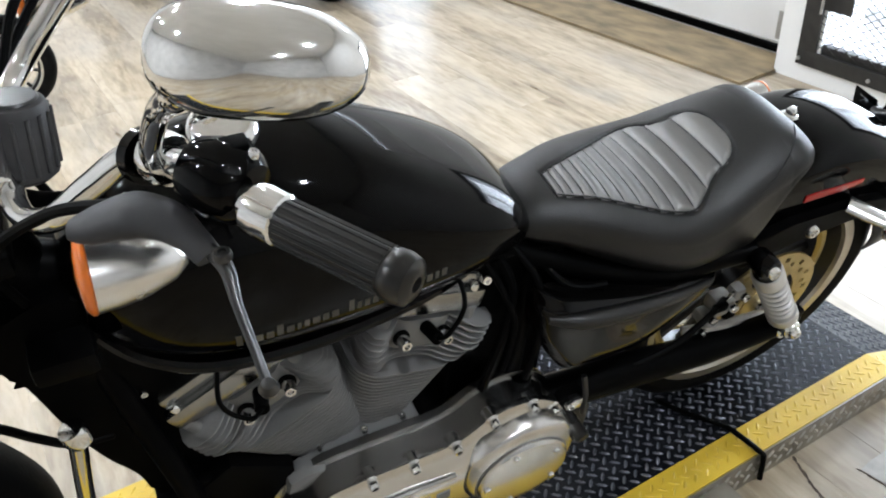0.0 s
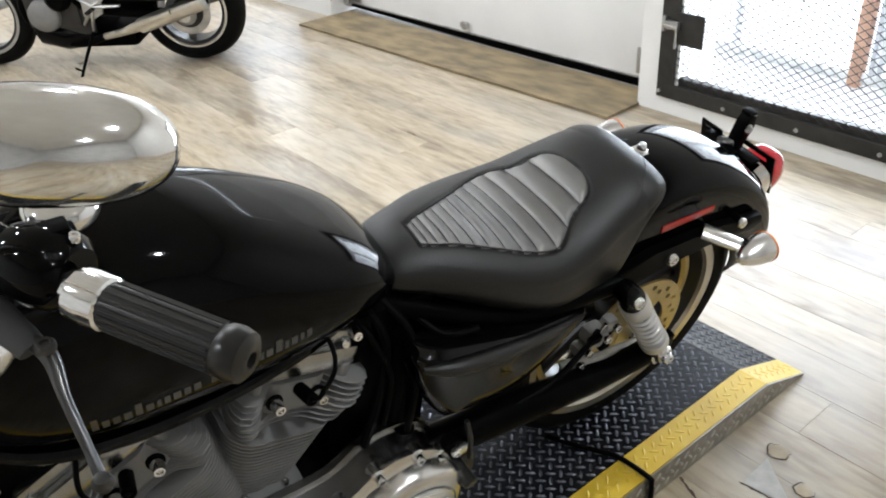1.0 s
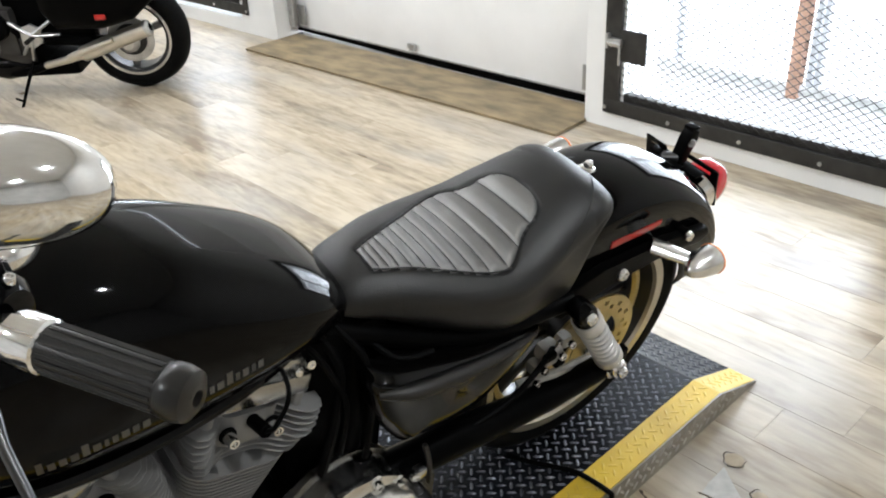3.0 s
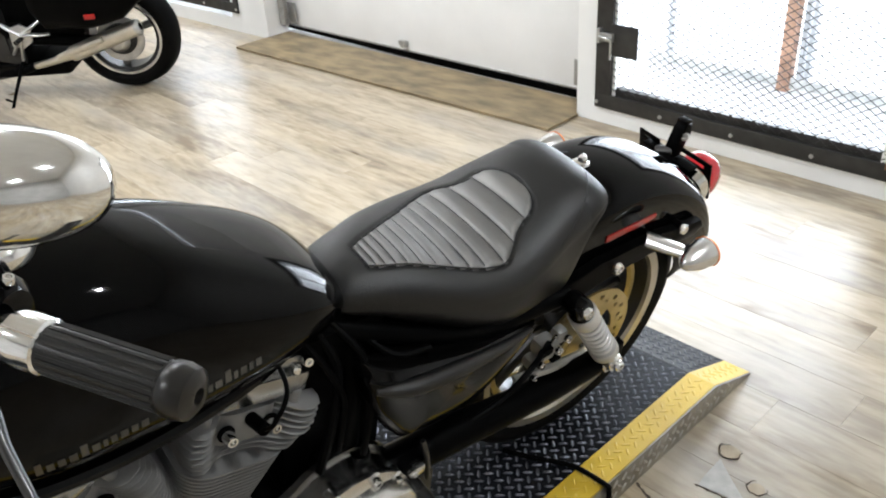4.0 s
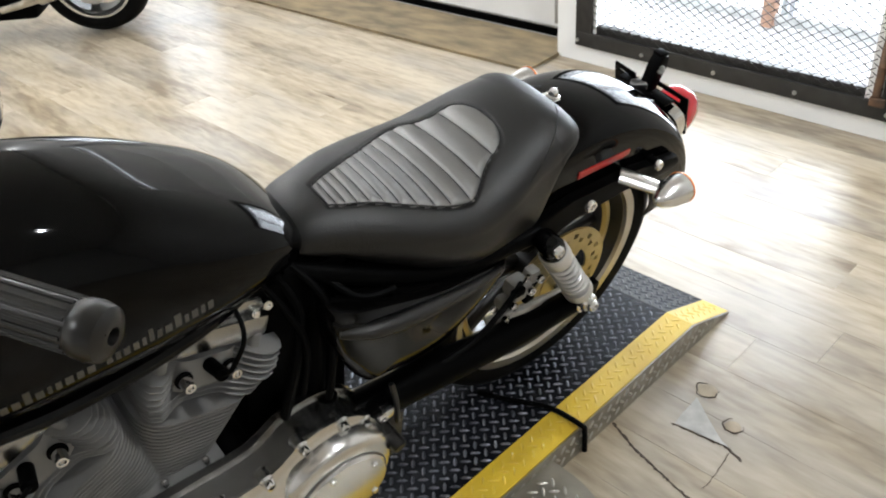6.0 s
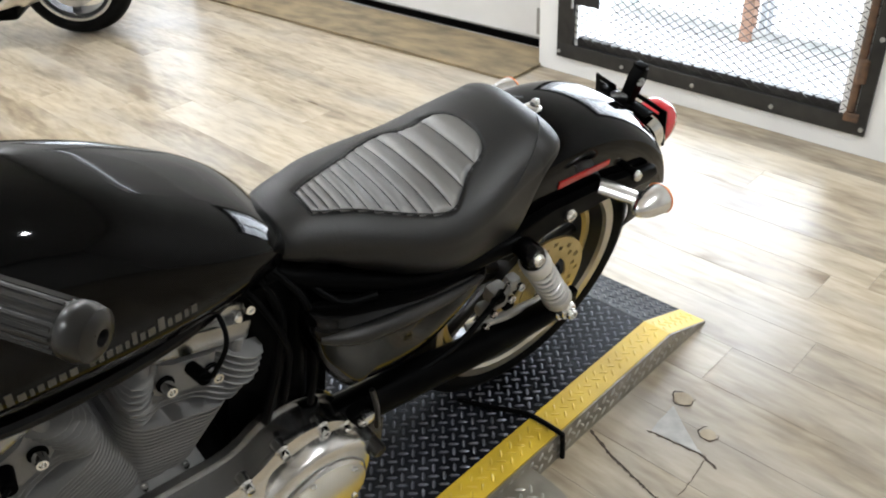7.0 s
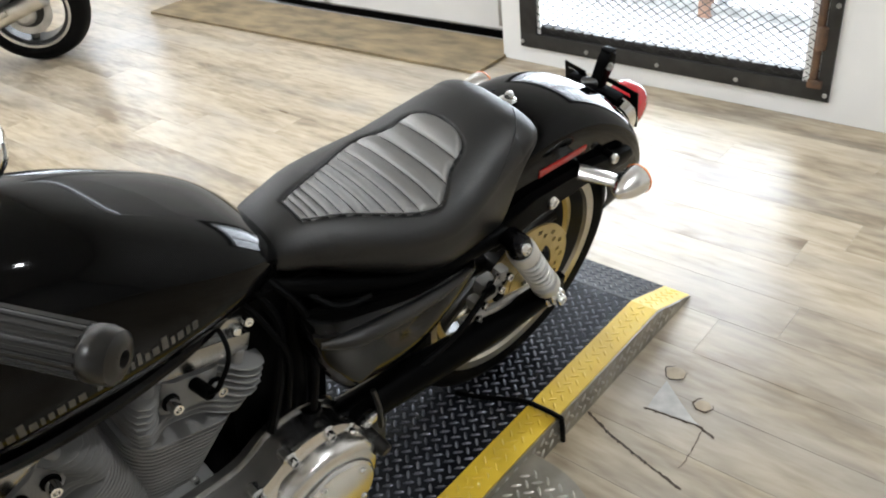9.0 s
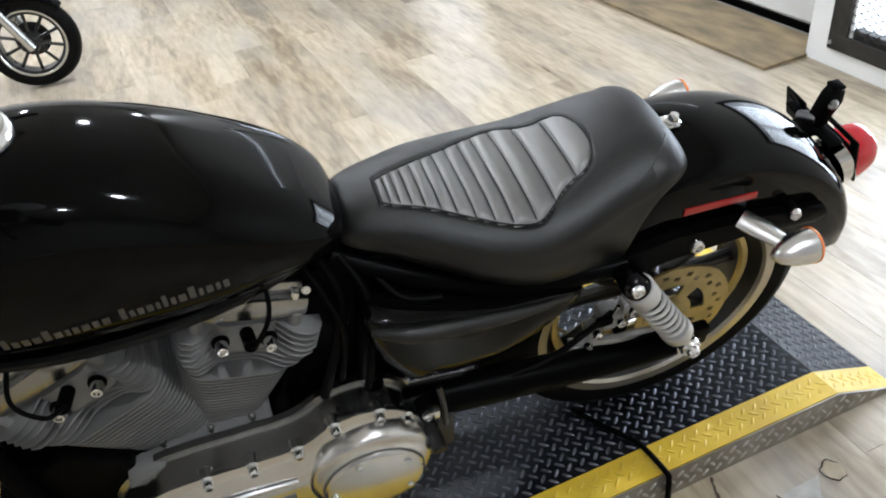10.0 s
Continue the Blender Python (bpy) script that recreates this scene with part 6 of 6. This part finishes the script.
def tourer(m):
    b = thing("sport_touring_motorcycle", "black sport touring motorcycle with a silver muffler on its side stand", "motorcycle", m)
    simple_wheel(b, "rear_wheel", (0.06, 0, 0.295), 0.295, 0.165, 0.205, 3, M_DULLCHROME, M_CAST, True, "rear wheel with a silver three-spoke rim")
    simple_wheel(b, "front_wheel", (-1.15, 0, 0.30), 0.30, 0.118, 0.222, 3, M_GALV, M_GALV, True, "front wheel with a silver three-spoke rim")
    part("swingarm", tube([(-0.50, -0.10, 0.34), (-0.25, -0.115, 0.315), (0.06, -0.12, 0.295)], [0.034, 0.03, 0.026], 10), M_SATIN, b, "dark swingarm")
    part("final_drive", lathe([(0, -0.05), (0.06, -0.045), (0.085, -0.015), (0.085, 0.03), (0, 0.03)], (0.06, -0.09, 0.295), (0, 1, 0), 30), M_STEELBLACK, b)
    mf = part("muffler", tube([(-0.40, -0.17, 0.20), (-0.28, -0.19, 0.230), (-0.185, -0.20, 0.258), (-0.165, -0.20, 0.266), (0.0, -0.20, 0.320), (0.20, -0.20, 0.385)], [0.018, 0.020, 0.024, 0.041, 0.044, 0.042], 22, 4), M_MACH, b, "satin silver muffler")
    cap = part("end_cap", tube([(0.192, -0.20, 0.382), (0.206, -0.20, 0.387), (0.214, -0.20, 0.3895)], [0.045, 0.044, 0.034], 20, 2), M_GALV, mf)
    part("outlet", rod((0.205, -0.2, 0.386), (0.2165, -0.2, 0.3903), 0.022), M_BLACKIN, cap)
    part("heat_shield", tube([(-0.24, -0.236, 0.262), (-0.1, -0.243, 0.308), (0.02, -0.243, 0.347)], [0.014, 0.02, 0.016], 10, 4), M_MACH, mf)
    part("header", tube([(-0.78, -0.10, 0.50), (-0.84, -0.12, 0.36), (-0.76, -0.13, 0.20), (-0.56, -0.15, 0.16), (-0.40, -0.17, 0.20)], 0.022, 12), M_SATIN, mf)
    en = part("engine", boxes(((-0.66, 0, 0.38), (0.30, 0.34, 0.26)), ((-0.58, 0, 0.30), (0.26, 0.30, 0.20)), ((-0.74, 0, 0.56), (0.22, 0.34, 0.16)), bevel=0.03), M_STEELBLACK, b, "dark engine block")
    part("clutch_cover", lathe([(0, 0.05), (0.06, 0.048), (0.085, 0.03), (0.09, 0.0), (0, 0)], (-0.70, -0.165, 0.33), (0, -1, 0), 30), M_CAST, en)
    part("stator_cover", lathe([(0, 0.05), (0.045, 0.048), (0.065, 0.03), (0.07, 0.0), (0, 0)], (-0.60, -0.17, 0.42), (0, -1, 0), 30), M_SATIN, en)
    part("foot_peg", rod((-0.42, -0.16, 0.36), (-0.43, -0.25, 0.355), 0.012), M_RUBBER, b)
    pp = part("peg_plate", prism([(-0.485, 0.315), (-0.48, 0.41), (-0.42, 0.43), (-0.37, 0.40), (-0.375, 0.33), (-0.43, 0.30)], -0.178, -0.160, 0.005), M_GALV, b, "bare alloy foot rest plate")
    for q in ((-0.31, 0.44), (-0.28, 0.365), (-0.53, 0.44), (-0.46, 0.235), (-0.50, 0.27)):
        part("plate_arm", tube([(-0.425, -0.168, 0.37), ((q[0] - 0.425) / 2, -0.170, (q[1] + 0.37) / 2), (q[0], -0.160, q[1])], [0.024, 0.019, 0.016], 8, 3, flat=0.5), M_GALV, pp)
    # Black boxes added to close see-through gaps between saddlebag and engine.
    part("frame_filler", boxes(((-0.34, 0, 0.47), (0.46, 0.22, 0.28)), ((-0.52, 0, 0.30), (0.22, 0.26, 0.26)), bevel=0.03), M_BLACKIN, b, "black filler boxes inside the frame")
    part("undertray", boxes(((-0.42, 0, 0.17), (0.34, 0.24, 0.10)), bevel=0.025), M_BLACKIN, b, "black under-belly tray")
    part("tail_fairing", body_loft([(-0.52, 0.10, 0.76, 0.56), (-0.35, 0.15, 0.80, 0.56), (-0.1, 0.15, 0.82, 0.62), (0.15, 0.11, 0.85, 0.72), (0.32, 0.05, 0.87, 0.80)]), M_PAINT, b, "gloss black tail fairing")
    bag = part("saddlebag", body_loft([(-0.30, 0.05, 0.70, 0.50), (-0.24, 0.09, 0.76, 0.42), (0.0, 0.10, 0.78, 0.41), (0.16, 0.095, 0.78, 0.45), (0.26, 0.085, 0.77, 0.53), (0.33, 0.04, 0.74, 0.62)], p=0.6), M_SATIN, b, "black hard saddlebag")
    bag.location.y = -0.22
    part("reflector", boxes(((0.017, -0.1, 0.49), (0.055, 0.012, 0.026)), bevel=0.004), M_RED, bag, "red reflector")
    part("seat", body_loft([(-0.62, 0.10, 0.78, 0.70), (-0.4, 0.15, 0.80, 0.72), (-0.1, 0.14, 0.86, 0.78), (0.1, 0.10, 0.87, 0.80)]), M_SEAT, b, "black seat")
    part("fuel_tank", body_loft([(-0.98, 0.08, 0.90, 0.72), (-0.9, 0.15, 0.97, 0.70), (-0.74, 0.16, 0.97, 0.68), (-0.60, 0.10, 0.84, 0.68), (-0.56, 0.04, 0.80, 0.70)]), M_PAINT, b, "gloss black fuel tank")
    part("fairing", body_loft([(-1.30, 0.06, 1.0, 0.85), (-1.18, 0.20, 1.10, 0.70), (-1.0, 0.25, 1.05, 0.56), (-0.82, 0.22, 0.92, 0.56), (-0.74, 0.16, 0.85, 0.62)], p=0.7), M_PAINT, b, "gloss black front fairing")
    part("lower_cowl", body_loft([(-0.86, 0.10, 0.40, 0.22), (-0.78, 0.17, 0.34, 0.13), (-0.64, 0.18, 0.28, 0.10), (-0.46, 0.13, 0.24, 0.12)]), M_PAINT, b)
    part("frame_rail", tube([(-0.95, -0.05, 0.78), (-0.78, -0.15, 0.64), (-0.60, -0.16, 0.50), (-0.50, -0.13, 0.36)], 0.03, 10), M_SATIN, b)
    for sg in (-1, 1):
        part("fork_leg", rod((-0.96, sg * 0.10, 0.85), (-1.15, sg * 0.10, 0.28), 0.026), M_GALV, b)
    part("front_fender", fender_shell(150, 35, [(35, 0.325), (150, 0.325)], [(35, 0.06), (95, 0.066), (150, 0.06)], Vector((-1.15, 0, 0.30)), drop=0.05), M_PAINT, b, "black front fender", smooth=1.0)
    st = part("side_stand", tube([(-0.47, -0.15, 0.22), (-0.505, -0.235, 0.115), (-0.540, -0.292, 0.014)], [0.011, 0.009, 0.008], 10), M_SATIN, b, "black side stand, folded out")
    part("stand_foot", boxes(((-0.543, -0.296, 0.008), (0.055, 0.03, 0.012)), bevel=0.003), M_SATIN, st)
    part("stand_spur", rod((-0.528, -0.276, 0.045), (-0.572, -0.268, 0.062), 0.006), M_SATIN, st)
    part("brake_caliper", boxes(((-1.08, -0.075, 0.40), (0.05, 0.035, 0.10)), ((-1.06, -0.08, 0.36), (0.03, 0.03, 0.05)), bevel=0.008), M_STEELBLACK, b, "dark front brake caliper")
    part("drive_cover", lathe([(0, 0.04), (0.035, 0.038), (0.055, 0.02), (0.06, 0.0), (0, 0)], (0.06, -0.135, 0.295), (0, -1, 0), 28), M_GALV, b, "bare alloy hub cover")
    part("handlebar", tube([(-0.82, -0.34, 1.02), (-0.90, -0.16, 1.05), (-0.92, 0, 1.05), (-0.90, 0.16, 1.05), (-0.82, 0.34, 1.02)], 0.012, 10), M_SATIN, b)
    return b


def cruiser(m):
    b = thing("cruiser_motorcycle", "dark cruiser motorcycle with a spoked front wheel and chrome fork", "motorcycle", m)
    simple_wheel(b, "front_wheel", (-1.55, 0, 0.325), 0.325, 0.13, 0.232, 10, M_DULLCHROME, M_RIMBLACK, False, "front wheel with black cast spokes and a bright rim edge")
    simple_wheel(b, "rear_wheel", (0, 0, 0.315), 0.315, 0.15, 0.22, 10, M_MACH, M_RIMBLACK, True, "rear wheel with black cast spokes")
    part("brake_disc", lathe([(0.02, -0.07), (0.085, -0.07), (0.12, -0.066), (0.12, -0.06), (0.02, -0.06)], (-1.55, 0, 0.325), (0, 1, 0), 40), M_RIMBLACK, b, "dark front brake disc")
    part("hub_cover", lathe([(0, -0.085), (0.055, -0.08), (0.06, -0.06), (0.06, 0.06), (0.055, 0.08), (0, 0.085)], (-1.55, 0, 0.325), (0, 1, 0), 30), M_RIMBLACK, b, "black hub")
    for sg in (-1, 1):
        a, q = Vector((-1.20, sg * 0.10, 0.98)), Vector((-1.55, sg * 0.10, 0.325))
        part("fork_tube", rod(a, a.lerp(q, 0.6), 0.021), M_CHROME, b, "chrome fork tube")
        part("fork_slider", rod(a.lerp(q, 0.55), q + (q - a).normalized() * 0.03, 0.034), M_DULLCHROME, b, "dull chrome fork slider")
    part("front_fender", fender_shell(140, 50, [(50, 0.352), (140, 0.352)], [(50, 0.06), (95, 0.068), (140, 0.06)], Vector((-1.55, 0, 0.325)), drop=0.05), M_PAINT, b, "gloss black front fender", smooth=1.0)
    part("fuel_tank", body_loft([(-1.14, 0.05, 0.86, 0.74), (-1.05, 0.12, 0.92, 0.70), (-0.85, 0.14, 0.92, 0.68), (-0.62, 0.07, 0.80, 0.70)]), M_PAINT, b, "gloss black fuel tank")
    part("seat", body_loft([(-0.62, 0.07, 0.74, 0.66), (-0.4, 0.14, 0.72, 0.62), (-0.15, 0.13, 0.78, 0.66), (0.0, 0.08, 0.80, 0.72)]), M_SEAT, b, "black seat")
    part("rear_fender", fender_shell(125, 18, [(18, 0.38), (125, 0.40)], [(18, 0.09), (125, 0.10)], Vector((0, 0, 0.315))), M_PAINT, b, "gloss black rear fender", smooth=1.0)
    part("engine", boxes(((-0.78, 0, 0.32), (0.36, 0.24, 0.26)), ((-0.70, 0, 0.54), (0.15, 0.17, 0.24)), ((-0.90, 0, 0.53), (0.15, 0.17, 0.24)), bevel=0.025), M_CAST, b, "silver engine")
    part("frame_tube", tube([(-1.18, 0, 0.85), (-1.08, 0.0, 0.40), (-1.0, 0.0, 0.17), (-0.6, 0, 0.16), (-0.45, 0, 0.45), (-0.2, 0, 0.58)], 0.02, 10), M_SATIN, b)
    part("swingarm", tube([(-0.5, -0.12, 0.33), (0.02, -0.12, 0.315)], 0.024, 10, 2), M_SATIN, b)
    part("swingarm", tube([(-0.5, 0.12, 0.33), (0.02, 0.12, 0.315)], 0.024, 10, 2), M_SATIN, b)
    part("handlebar", tube([(-0.98, -0.38, 1.08), (-1.10, -0.20, 1.10), (-1.18, 0, 1.02), (-1.10, 0.20, 1.10), (-0.98, 0.38, 1.08)], 0.0127, 10), M_CHROME, b)
    part("headlamp", lathe([(0, 0.0), (0.06, 0.02), (0.085, 0.08), (0.088, 0.11), (0, 0.12)], (-1.24, 0, 0.88), (-1, 0, -0.05), 30), M_CHROME, b, "chrome headlamp")
    part("side_stand", tube([(-0.66, 0.12, 0.2), (-0.70, 0.20, 0.1), (-0.74, 0.26, 0.012)], 0.012, 10), M_SATIN, b)
    part("muffler", tube([(-0.6, 0.18, 0.2), (-0.4, 0.20, 0.22), (0.15, 0.21, 0.26)], [0.03, 0.045, 0.042], 14), M_CHROME, b, "chrome muffler")
    return b


tourer(Matrix.Translation((0.800, 3.570, 0.0)) @ pose(0, 0, 0, 0, 0, -42.5) @ pose(0, 0, 0, 4, 0, 0) @ Matrix.Scale(0.95, 4))
cruiser(Matrix.Translation((-1.79, 3.09, 0.0)) @ pose(0, 0, 0, 0, 0, 172) @ Matrix.Scale(0.60, 4))

# ---- floor planks and the torn patch ----
PW, PL = 0.150, 1.22


def plank_mesh():
    bm = bmesh.new()
    w, n, g, ch = PW / 2 - 0.0002, PL / 2 - 0.0002, 0.0038, 0.0005
    low = [bm.verts.new((x, y, -g)) for x, y in ((-w, -n), (w, -n), (w, n), (-w, n))]
    mid = [bm.verts.new((x, y, -ch)) for x, y in ((-w, -n), (w, -n), (w, n), (-w, n))]
    top = [bm.verts.new((x, y, 0)) for x, y in ((-w + ch, -n + ch), (w - ch, -n + ch), (w - ch, n - ch), (-w + ch, n - ch))]
    for a, b in ((low, mid), (mid, top)):
        for k in range(4):
            bm.faces.new((a[k], a[(k + 1) % 4], b[(k + 1) % 4], b[k]))
    bm.faces.new(top)
    return bm


def lay_planks():
    proto = plank_mesh()
    me = bpy.data.meshes.new("plank")
    proto.to_mesh(me)
    me.materials.append(M_PLANK)
    rest = bmesh.new()
    rng = random.Random(11)
    rows = int((WX - X0) / PW) + 1
    for r in range(rows):
        x = WX - PW / 2 - r * PW
        y = Y0 + PL * rng.random() - PL
        while y < Y1:
            if -2.35 < x < 1.9 and -1.3 < y < 5.2:
                ob = new("plank", me)
                ob.parent = FLOOR
                ob.location = (x, y, 0.0)
            elif -4.9 < x:
                a, b = max(y - PL / 2, Y0 + 0.002), min(y + PL / 2, Y1 - 0.002)
                if b - a > 0.02 and x - PW / 2 > X0:
                    tmp = me.copy()
                    tmp.transform(Matrix.Translation((x, (a + b) / 2, 0)) @ Matrix.Diagonal((1, (b - a) / PL, 1, 1)))
                    rest.from_mesh(tmp)
                    bpy.data.meshes.remove(tmp)
            y += PL
    ob = part("planks_far_off", rest, M_PLANK, FLOOR, "wood-look planks further off", smooth=0)
    tagged(ob, kind="stuff")
    proto.free()


lay_planks()
M_ADHESIVE = surface("bared_adhesive", (0.50, 0.49, 0.46), 0.7, mix=0.25, scale=30, bump=0.2)
M_BARED = surface("bared_pale_base", (0.46, 0.38, 0.27), 0.7, mix=0.25, scale=40, bump=0.2)
M_TORN = surface("torn_edge", (0.085, 0.062, 0.045), 0.8, mix=0.4, scale=60, bump=0.3)


def blob(name, pts, z, mat, lab, cat):
    bm = bmesh.new()
    top = [bm.verts.new((x, y, z)) for x, y in pts]
    low = [bm.verts.new((x, y, 0.0002)) for x, y in pts]
    bm.faces.new(top)
    for k in range(len(pts)):
        bm.faces.new((top[k], low[k], low[(k + 1) % len(pts)], top[(k + 1) % len(pts)]))
    return solid(name, bm, mat, lab, cat, smooth=0)


def ragged(line, w, seed):
    """A narrow crack of changing width."""
    rng = random.Random(seed)
    pts = smooth_line([(x, y, 0) for x, y in line], 6)
    left, right = [], []
    for k, p in enumerate(pts):
        d = (pts[min(k + 1, len(pts) - 1)] - pts[max(k - 1, 0)]).normalized()
        s = Vector((-d.y, d.x, 0)) * w * (0.35 + 0.9 * rng.random()) * (0.25 if k in (0, len(pts) - 1) else 1)
        j = Vector((rng.uniform(-1, 1), rng.uniform(-1, 1), 0)) * 0.0015
        left.append((p + s + j).to_2d()), right.append((p - s + j).to_2d())
    return [tuple(v) for v in left] + [tuple(v) for v in right[::-1]]


CRACK_A = [(0.212, -0.066), (0.206, -0.075), (0.192, -0.110), (0.180, -0.137), (0.168, -0.181), (0.158, -0.215), (0.152, -0.244), (0.140, -0.290), (0.13, -0.33)]
CRACK_B = [(0.291, -0.158), (0.297, -0.205), (0.303, -0.255), (0.306, -0.281), (0.290, -0.325)]
SEAM = [(0.178, -0.300), (0.22, -0.302), (0.26, -0.297), (0.299, -0.294)]
for line, seed, wide in ((CRACK_A, 2, 0.0032), (CRACK_B, 3, 0.0026), (SEAM, 7, 0.0012)):
    blob("floor_crack", ragged(line, wide, seed), 0.0011, M_TORN, "dark ragged crack in the vinyl floor beside the lift", "crack")


def torn_flap():
    """A pale corner of the vinyl's underlay that curls up towards its tip."""
    rows = [((0.296, -0.166), (0.396, -0.158)), ((0.299, -0.19), (0.378, -0.182)), ((0.301, -0.215), (0.357, -0.210)), ((0.303, -0.245), (0.334, -0.241)), ((0.305, -0.270), (0.314, -0.268)), ((0.3062, -0.284), (0.3075, -0.2835))]
    bm = bmesh.new()
    grid = []
    for k, (a, b) in enumerate(rows):
        lift = 0.0016 + 0.004 * (k / 5) ** 2
        grid.append([[bm.verts.new((a[0] + (b[0] - a[0]) * u, a[1] + (b[1] - a[1]) * u + 0.002 * math.sin(5 * u + k), lift * (1 - 0.5 * u) - d)) for u in (0, 0.33, 0.67, 1)] for d in (0.0, 0.0008)])
    for p, q in zip(grid, grid[1:]):
        for side in (0, 1):
            for c in range(3):
                bm.faces.new((p[side][c], p[side][c + 1], q[side][c + 1], q[side][c]))
        for c in (0, 3):
            bm.faces.new((p[0][c], q[0][c], q[1][c], p[1][c]))
    for p in (grid[0], grid[-1]):
        for c in range(3):
            bm.faces.new((p[0][c], p[0][c + 1], p[1][c + 1], p[1][c]))
    solid("torn_flap", bm, M_ADHESIVE, "pale grey torn flap of vinyl curling off the floor", "floor flap", smooth=0.8)


torn_flap()


def torn_ring(x, y, r, seed):
    rng = random.Random(seed)
    pts = [(x + r * (0.85 + 0.3 * rng.random()) * math.cos(a), y + r * (0.85 + 0.3 * rng.random()) * math.sin(a), 0.002 + 0.003 * rng.random()) for a in (2 * math.pi * k / 12 * 0.82 + 0.5 for k in range(12))]
    t = thing("torn_hole", "round torn hole in the vinyl floor", "floor hole", None, "torn holes in the floor")
    part("curled_edge", tube(pts, [0.0003, 0.0017, 0.0008, 0.0019, 0.0004], 8, 4), M_TORN, t)
    bm = bmesh.new()
    ring = [bm.verts.new((x + r * 0.85 * math.cos(a), y + r * 0.85 * math.sin(a), 0.0014)) for a in (2 * math.pi * k / 20 for k in range(20))]
    low = [bm.verts.new((v.co.x, v.co.y, 0.0002)) for v in ring]
    bm.faces.new(ring)
    for k in range(20):
        bm.faces.new((ring[k], low[k], low[(k + 1) % 20], ring[(k + 1) % 20]))
    part("bared_base", bm, M_BARED, t, smooth=0)


torn_ring(0.430, -0.166, 0.025, 4)
torn_ring(0.366, -0.263, 0.020, 5)
